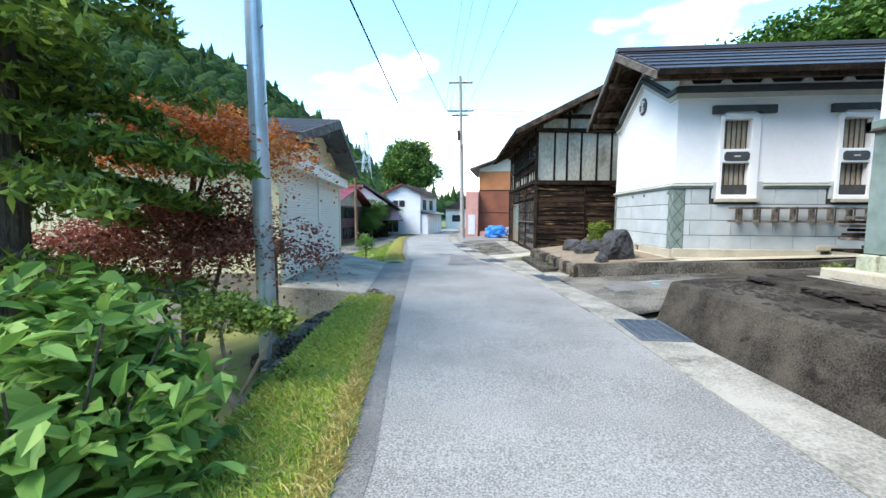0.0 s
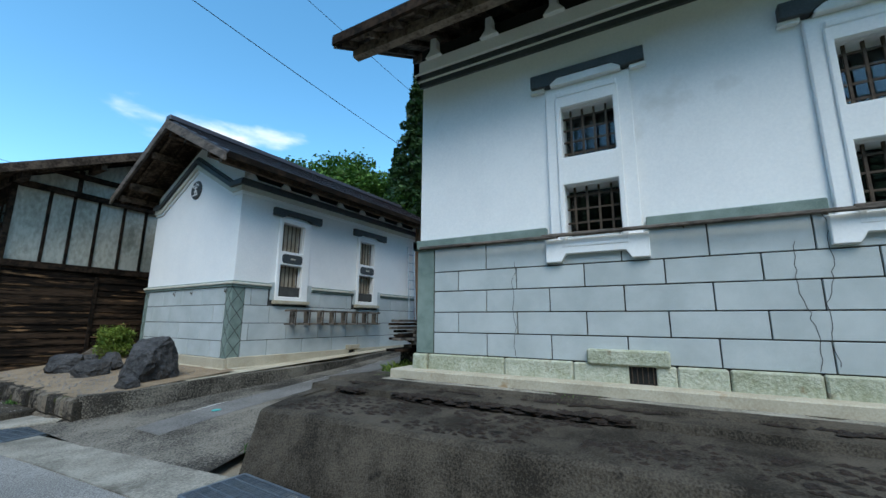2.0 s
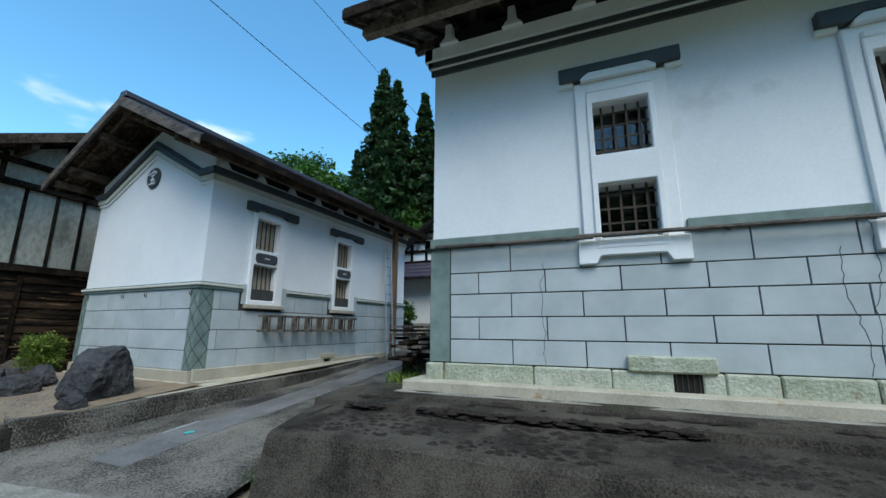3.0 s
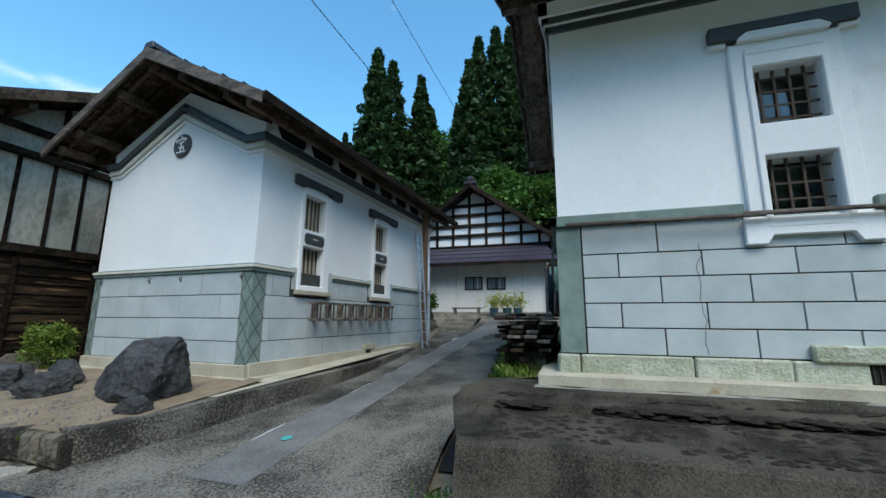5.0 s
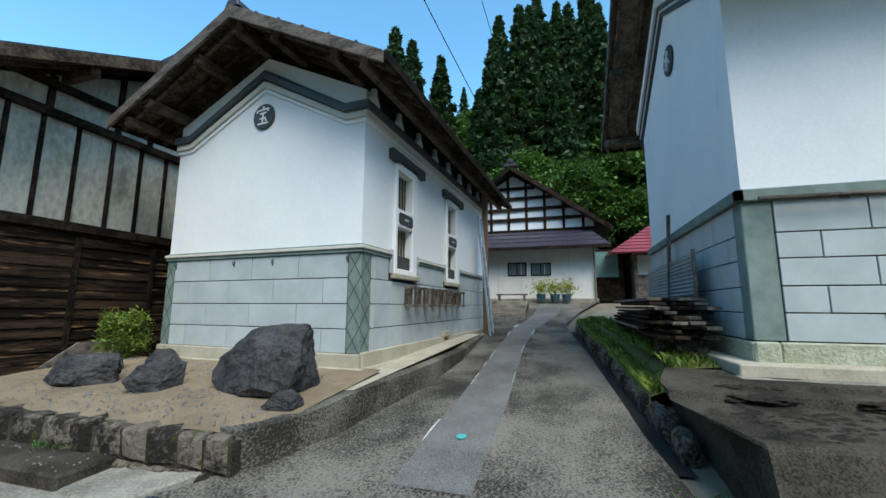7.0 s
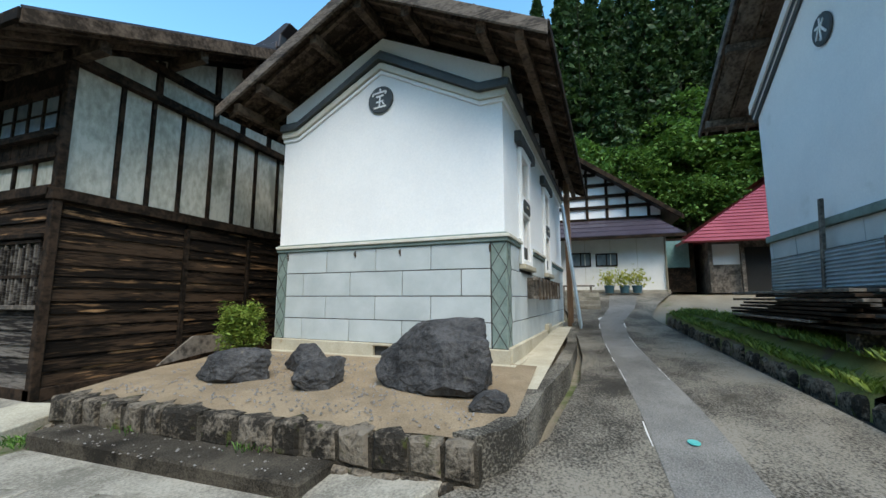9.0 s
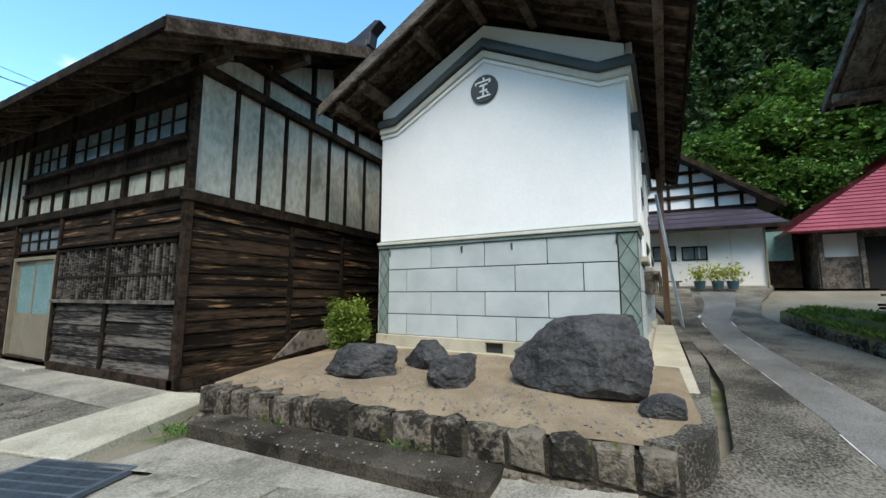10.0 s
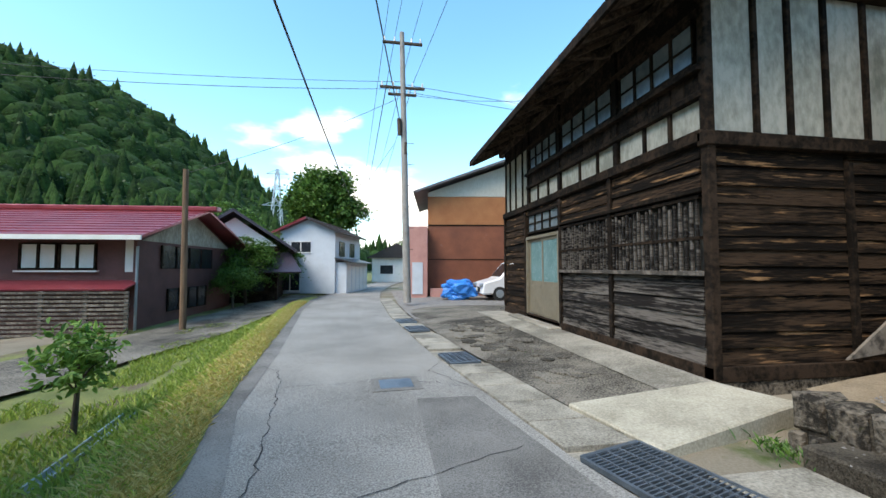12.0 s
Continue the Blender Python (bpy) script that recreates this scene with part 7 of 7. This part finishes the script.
wp = thing("wooden_pole", pose(-6.5, 25.4, -0.55), "weathered brown wooden utility pole", "pole")
part("shaft", M().rod((0, 0, 0), (-0.05, 0, 4.95), 0.1, 0.08, 10), RUSTPOST, wp)
E2 = thing("dark_roofed_house", pose(-9.8, 33, -0.7, 0, 0, 10), "old house with dark purple-brown roofs and white gable", "house")
part("wall", M().box(0, 4, 0, 6, 0, 3.2), WOOD_DARK, E2)
part("gable_wall", M().prism([(0, 3.2), (4, 3.2), (2, 4.6)], -0.05, 0.0, "y"), PLASTER, E2)
for s in (-1, 1):
    roof_slope(E2, (2 + s * 2.9, -0.7, 3.0), (2 + s * 2.9, 6.5, 3.0), (2, 6.5, 4.95), (2, -0.7, 4.95), 0.1, PURPLE_METAL, 0.4, "down")
part("lower_roof", M().slab((0.5, -1.6, 1.9), (5.2, -1.6, 1.9), (4.6, 0, 2.9), (0.5, 0, 2.9), 0.08), PURPLE_METAL, E2)
part("pane", M().box(2.4, 3.4, -0.03, 0, 0.9, 1.7), DIM_PANE, E2)
BLUEWHITE = surface("pale_blue_siding", (0.46, 0.50, 0.54), (0.56, 0.60, 0.64), 0.7, 1.5, 30, 0.1, 0.002)
E3 = thing("white_house", pose(-7.02, 39.0, -0.25, 0, 0, -12), "pale blue-white two-storey house with brown roof", "house")
part("wall", M().prism([(0, 0), (3.6, 0), (3.6, 4.0), (1.8, 4.75), (0, 4.0)], 0, 6, "y"), BLUEWHITE, E3)
for s in (-1, 1):
    roof_slope(E3, (1.8 + s * 2.3, -0.4, 3.88), (1.8 + s * 2.3, 6.3, 3.88), (1.8, 6.3, 4.9), (1.8, -0.4, 4.9), 0.1, RED_METAL if s < 0 else ROOF_DARK, 0.4, "down")
for a, b, c, d in ((0.75, 2.0, 2.65, 3.3), (0.1, 1.3, 0.2, 1.6)):
    w = tagged(new("window"), "white-framed sliding window")
    w.parent = E3
    part("pane", M().box(a, b, -0.03, 0, c, d), DIM_PANE, w)
    part("window_frame", M().box(a - 0.04, b + 0.04, -0.05, 0, d, d + 0.06).box(a - 0.04, b + 0.04, -0.06, 0, c - 0.06, c).box((a + b) / 2 - 0.03, (a + b) / 2 + 0.03, -0.05, -0.03, c, d), WHITE_SIDING, w)
for v in (0.8, 3.2):
    part("pane", M().box(3.6, 3.63, v, v + 1.2, 2.4, 3.4), DIM_PANE, E3)
part("lean_to", M().box(3.6, 4.3, 0.2, 5.6, 0, 2.0), BLUEWHITE, E3)
part("lean_to_roof", M().slab((4.7, -0.1, 2.0), (4.7, 5.9, 2.0), (3.6, 5.9, 2.3), (3.6, -0.1, 2.3), 0.06), ROOF_DARK, E3)
for i in range(5):
    part("shutter_line", M().box(4.3, 4.32, 0.4 + i * 1.0, 1.2 + i * 1.0, 0.1, 1.8), WHITE_SIDING, E3)
bt = thing("big_tree", pose(-6.7, 57, -0.3), "large spreading dark green tree behind the white house", "tree")
m = M()
limbs(m, (0, 0, 0), (0, 0, 9), [(3.5 * math.cos(a), 3.5 * math.sin(a), 8 + a % 3) for a in range(7)], 0.5, np.random.RandomState(6))
part("trunk", m, BARK, bt)
part("crown", leaf_mesh("crown", L_GREEN, clumps(26000, (0, 0, 8.7), (4.3, 4.3, 3.6), 120, 0.45, np.random.RandomState(8), 0.4), 0.25, 0.5, 1.4), None, bt)
for x, y, s in ((-7.0, 32.6, 0.36), (-6.9, 30.6, 0.22), (-8.6, 37.5, 0.5), (-6.3, 35.6, 0.34), (-7.6, 35.0, 0.46), (-10.5, 41, 0.6), (-13, 46, 0.8), (2.5, 62, 0.6), (6, 70, 0.8)):
    k += 1
    broadleaf(k, x, y, s, "bushy green garden tree by the lane", "garden trees")
ORANGE = surface("orange_rusty_cladding", (0.30, 0.105, 0.035), (0.42, 0.17, 0.06), 0.7, 0.8, 20, 0.15, 0.002)
BROWN = surface("brown_rusty_cladding", (0.16, 0.05, 0.025), (0.26, 0.085, 0.04), 0.7, 0.8, 20, 0.2, 0.002, spots=(0.16, 0.24, 0.27), spot_scale=0.8, spot_at=0.66)
PINK = surface("pink_plaster", (0.42, 0.20, 0.17), (0.52, 0.27, 0.23), 0.8, 1.5, 30, 0.1, 0.002)
O = thing("orange_building", pose(1.93, 33.75, 0.02, 0, 0, -8), "tall shed clad in orange and brown metal sheets", "building")
O.scale = (0.79, 0.79, 0.79)
part("lower_wall", M().box(0, 9, 0, 8, -0.5, 4.7), BROWN, O, "rusty brown lower cladding with blue streaks")
part("upper_wall", M().box(0, 9, 0.02, 8, 4.72, 6.7), ORANGE, O)
part("gable_wall", M().prism([(0, 6.72), (9, 6.72), (9, 7.6), (5.5, 8.9), (0, 7.0)], 0.03, 8, "y"), CREAM, O, "cream ribbed gable")
for i in range(60):
    part("rib", M().box(i * 0.15, i * 0.15 + 0.06, -0.02, 0.03, 6.72, 7.0 + min(i * 0.15, 5.5) * 0.34), CREAM, O)
part("seam", M().box(-0.02, 9, -0.03, 0.0, 2.3, 2.34), WOOD_DARK, O)
part("seam", M().box(-0.02, 9, -0.03, 0.02, 4.66, 4.74), WOOD_DARK, O)
part("roof", M().slab((-1.0, -0.8, 6.95), (5.5, -0.8, 9.25), (5.5, 8.5, 9.25), (-1.0, 8.5, 6.95), 0.14), TILE, O, "grey sheet roof")
part("roof", M().slab((5.5, -0.8, 9.25), (10, -0.8, 7.5), (10, 8.5, 7.5), (5.5, 8.5, 9.25), 0.14), TILE, O)
part("annex", M().box(-1.3, 0, -1.2, 4, -0.5, 4.5), PINK, O, "pink plastered annex")
part("annex_door", M().box(-1.0, -0.3, -1.24, -1.2, 0, 2.1), BLUEWHITE, O)
part("annex_base", M().box(0.2, 2.5, -1.0, -0.2, -0.4, 0.35), PINK, O)
TARP = surface("blue_tarpaulin", (0.015, 0.17, 0.55), (0.03, 0.27, 0.72), 0.4, 3, 12, 0.6, 0.02)
tarp = tagged(new("tarpaulin", rough_stone("tarpaulin", 1.6, 1.1, 0.85, TARP, 71, 4, 0.45, 1.0)), "bright blue tarpaulin draped over a heap", "tarpaulin")
tarp.matrix_basis = pose(3.1, 30.9, -0.14)
CARWHITE = surface("white_car_paint", (0.72, 0.72, 0.72), (0.78, 0.78, 0.78), 0.2, 2, 10, 0, 0)
BLACK = surface("black_rubber", (0.012, 0.012, 0.012), (0.025, 0.025, 0.025), 0.7, 6, 40, 0.1, 0.002)
car = thing("minivan", pose(3.95, 30.7, -0.118), "white minivan parked on the gravel yard", "car")
prof = [(0, 0.28), (4.4, 0.28), (4.45, 0.9), (4.3, 1.75), (1.5, 1.78), (0.85, 1.02), (0.1, 0.82)]
part("body", M().prism(prof, -0.85, 0.85, "y"), CARWHITE, car, bevel=0.06)
part("windscreen", M().slab((0.92, -0.72, 1.08), (0.92, 0.72, 1.08), (1.46, 0.66, 1.70), (1.46, -0.66, 1.70), 0.03), DIM_PANE, car, "dark windscreen")
for s in (-1, 1):
    part("side_window", M().prism([(1.2, 1.1), (4.1, 1.1), (4.1, 1.62), (1.6, 1.64)], s * 0.85, s * 0.868, "y"), DIM_PANE, car)
    part("headlight", M().box(-0.02, 0.25, s * 0.6 - 0.18, s * 0.6 + 0.18, 0.62, 0.8), STEEL, car, bevel=0.03)
    for x in (0.85, 3.55):
        wh = part("wheel", M().rod((x, s * 0.72, 0.32), (x, s * 0.88, 0.32), 0.32, n=20), BLACK, car)
        part("rim", M().rod((x, s * 0.86, 0.32), (x, s * 0.895, 0.32), 0.19, n=14), STEEL, wh)
part("grille", M().box(-0.03, 0.02, -0.4, 0.4, 0.38, 0.62), BLACK, car)
part("number_plate", M().box(-0.045, -0.03, -0.17, 0.17, 0.42, 0.58), WHITE_SIDING, car)
fh = thing("far_house", pose(-1.6, 60, -0.3, 0, 0, -10), "low pale far-off house at the bend of the road", "house")
part("wall", M().box(0, 6, 0, 5, 0, 3), WHITE_SIDING, fh)
part("roof", M().prism([(-0.6, 2.9), (6.6, 2.9), (3, 4.6)], -0.5, 5.5, "y"), ROOF_DARK, fh)
part("pane", M().box(1, 2.5, -0.03, 0, 1, 2), DIM_PANE, fh)

# ---- poles, wires, pylon ----
UP = thing("utility_pole", pose(0.48, 28.8, -0.05), "concrete utility pole with two crossarms and insulators", "pole")
part("shaft", M().rod((0, 0, 0), (-0.28, 0, 11.5), 0.165, 0.10, 16), POLE, UP)
INS = surface("white_insulator", (0.6, 0.6, 0.6), (0.7, 0.7, 0.7), 0.3, 5, 30, 0, 0)
for z, w in ((11.0, 0.85), (9.05, 0.95), (8.75, 0.6)):
    arm = part("crossarm", M().box(-0.25 - w, -0.25 + w, -0.06, 0.06, z, z + 0.08), IRON, UP)
    for f in (-0.9, -0.4, 0.45, 0.9):
        part("insulator", M().rod((-0.25 + w * f, 0, z + 0.08), (-0.25 + w * f, 0, z + 0.28), 0.045, 0.03, 8), INS, arm)
part("cable_box", M().rod((-0.35, -0.12, 7.0), (-0.38, -0.12, 7.7), 0.09, n=8), IRON, UP)
part("cable_box", M().rod((-0.1, -0.15, 6.2), (-0.1, -0.15, 6.7), 0.06, n=8), IRON, UP)
for i in range(12):
    part("step_bolt", M().rod((0, 0, 2.2 + i * 0.45), (0.25 * (-1) ** i, 0, 2.2 + i * 0.45), 0.012, n=5), IRON, UP)
WIRE = surface("black_cable", (0.012, 0.012, 0.013), (0.03, 0.03, 0.03), 0.6, 5, 30, 0, 0)


def wire(a, b, r, sag):
    a, b = Vector(a), Vector(b)
    m, n = M(), 18
    pts = [a.lerp(b, i / n) - Vector((0, 0, sag * 4 * (i / n) * (1 - i / n))) for i in range(n + 1)]
    side = (b - a).cross(Vector((0, 0, 1))).normalized()
    for p in pts:
        m.v += [tuple(p + side * r), tuple(p + Vector((0, 0, r))), tuple(p - side * r), tuple(p - Vector((0, 0, r)))]
    m.f = [(4 * i + j, 4 * i + (j + 1) % 4, 4 * i + 4 + (j + 1) % 4, 4 * i + 4 + j) for i in range(n) for j in range(4)]
    tagged(part("overhead_wire", m, WIRE), "black overhead cable strung between the poles", "cable", "overhead wires")


wire((-2.4, -18, 8.0), (-3.1, 46, 7.2), 0.028, 0.7)
wire((-4.2, -6, 9.2), (0.15, 28.8, 7.5), 0.018, 0.4)
for dx, z, t in ((-0.75, 11.25, (2.2, -14, 10.6)), (-0.3, 11.25, (2.7, -14, 10.6)), (0.45, 11.25, (3.4, -14, 10.6)), (0.5, 9.3, (4.6, -14, 9.4))):
    wire((0.2 + dx, 28.8, z), t, 0.009, 0.5)
for dx, z in ((-0.75, 11.25), (-0.3, 11.25), (0.45, 11.25), (-0.6, 9.3), (0.5, 9.3)):
    wire((0.2 + dx, 28.8, z), (-4 + dx, 85, z - 1.5), 0.012, 0.6)
wire((0.2, 28.8, 9.3), (-40, 34, 12.5), 0.011, 0.8)
wire((0.2, 28.8, 9.0), (-30, 22, 6.6), 0.011, 0.8)
wire((0.2, 28.8, 9.2), (45, 38, 11.5), 0.011, 0.6)
wire((0.2, 28.8, 8.9), (45, 36, 10.0), 0.011, 0.6)
wire((0.2, 28.8, 8.8), (6.0, 22, 6.2), 0.009, 0.3)
wire((-0.1, 28.8, 6.6), (-4.5, 41, 4.2), 0.009, 0.3)
wire((0.5, 10.5, 8.6), (19, 9.2, 7.4), 0.012, 0.2)
wire((0.5, 9.3, 9.6), (22, 9.0, 9.8), 0.009, 0.2)
wire((-6.5, 25.4, 4.3), (0.1, 28.8, 8.6), 0.009, 0.2)
pylon = thing("transmission_tower", pose(-26.5, 116, -0.4), "grey lattice steel transmission tower far off", "tower")
pylon.scale = (0.8, 0.8, 0.8)
m = M()
for i in range(8):
    z0, z1 = i * 4.2, (i + 1) * 4.2
    w0, w1 = 2.8 * (1 - i / 9), 2.8 * (1 - (i + 1) / 9)
    c0 = [(w0 * a, w0 * b, z0) for a, b in ((-1, -1), (1, -1), (1, 1), (-1, 1))]
    c1 = [(w1 * a, w1 * b, z1) for a, b in ((-1, -1), (1, -1), (1, 1), (-1, 1))]
    for j in range(4):
        m.rod(c0[j], c1[j], 0.14, n=4).rod(c0[j], c1[(j + 1) % 4], 0.08, n=4).rod(c0[(j + 1) % 4], c1[j], 0.08, n=4)
part("lattice", m, STEEL, pylon)
for z, w in ((22, 4.5), (27, 4.0), (32, 3.4)):
    part("crossarm", M().rod((-w, 0, z), (w, 0, z), 0.13, n=4).rod((-w, 0, z), (0, 0, z + 1.4), 0.1, n=4).rod((w, 0, z), (0, 0, z + 1.4), 0.1, n=4), STEEL, pylon)

# ---- small wear: hairline cracks in the granite of the tall storehouse, weeds, litter ----
rng = random.Random(61)
for y0, z0, z1 in ((-1.55, 1.1, 2.36), (-4.6, 1.1, 2.36), (-4.75, 1.15, 2.6)):
    m, y, z = M(), y0, z0
    while z < z1:
        y2, z2 = y + rng.uniform(-0.035, 0.035), z + rng.uniform(0.04, 0.09)
        m.beam((-0.031, y, z), (-0.031, y2, z2), 0.006, 0.003, (1, 0, 0))
        y, z = y2, z2
    part("hairline_crack", m, SEAM, B, "thin dark crack across the granite")
pl = []
for x0, y0, n_ in ((4.9, 3.0, 60), (3.6, 6.35, 90), (5.3, 5.75, 70), (3.0, 12.4, 60), (3.0, 14.0, 50), (2.6, 15.2, 160), (3.2, 18.5, 60), (2.3, 20.3, 60), (2.0, 19.0, 50)):
    for i in range(n_):
        x, y = rng.gauss(x0, 0.08), rng.gauss(y0, 0.12)
        z = 0.68 if x0 > 4.8 else 0.04 if x0 < 3.05 and y0 < 15 and y0 > 11 else -0.12 if y0 > 15 else 0.02
        pl.append((x, y, z))
blades("weeds", "small green weeds in the joints of the concrete", L_GREEN, pl, 0.07, 0.007, 0.9, 11)
m = M()
for i in range(1500):
    x, y = rng.uniform(3.2, 5.4), rng.uniform(10.3, 15.0)
    z = 0.33 + (x - 3.1) * 0.075
    r = rng.uniform(0.006, 0.018)
    m.add([(x - r, y - r, z), (x + r, y - r * 0.6, z), (x + r * 0.7, y + r, z), (x - r * 0.8, y + r, z), (x, y, z + r * 1.1)], [(0, 1, 4), (1, 2, 4), (2, 3, 4), (3, 0, 4)])
for i in range(110):
    y = rng.uniform(11.6, 14.9)
    x = rng.uniform(2.5, 3.05)
    r = rng.uniform(0.005, 0.014)
    m.add([(x - r, y - r, 0.03), (x + r, y - r * 0.6, 0.03), (x + r * 0.7, y + r, 0.03), (x - r * 0.8, y + r, 0.03), (x, y, 0.03 + r)], [(0, 1, 4), (1, 2, 4), (2, 3, 4), (3, 0, 4)])
tagged(part("pebbles", m, GRAVEL), "loose pebbles and crumbs on the earth bed and ledge", "pebbles", kind="stuff")
# broken old paving before the wooden house
rng = random.Random(90)
apron_z = lambda x, y: road_z(y) + 0.1 * min(max(x - lerp_rows(GUTTER, y), 0), 2.0) * smooth(31, 24, y)
apron = bpy.data.objects["apron"]
for i in range(70):
    x, y = rng.uniform(1.15, 2.3), rng.uniform(17.3, 22.5)
    if x < lerp_rows(GUTTER, y) + 0.2:
        continue
    r, k_ = rng.uniform(0.1, 0.24), rng.randint(5, 7)
    pts = [(r * rng.uniform(0.7, 1.1) * math.cos(2 * math.pi * j / k_), r * 1.2 * rng.uniform(0.7, 1.1) * math.sin(2 * math.pi * j / k_)) for j in range(k_)]
    part("paving_shard", M().prism(pts, 0, 0.03, "z"), RAMP, apron, bevel=0.004, at=pose(x, y, apron_z(x, y) + 0.008, rng.uniform(-4, 4), rng.uniform(-4, 4), 0))
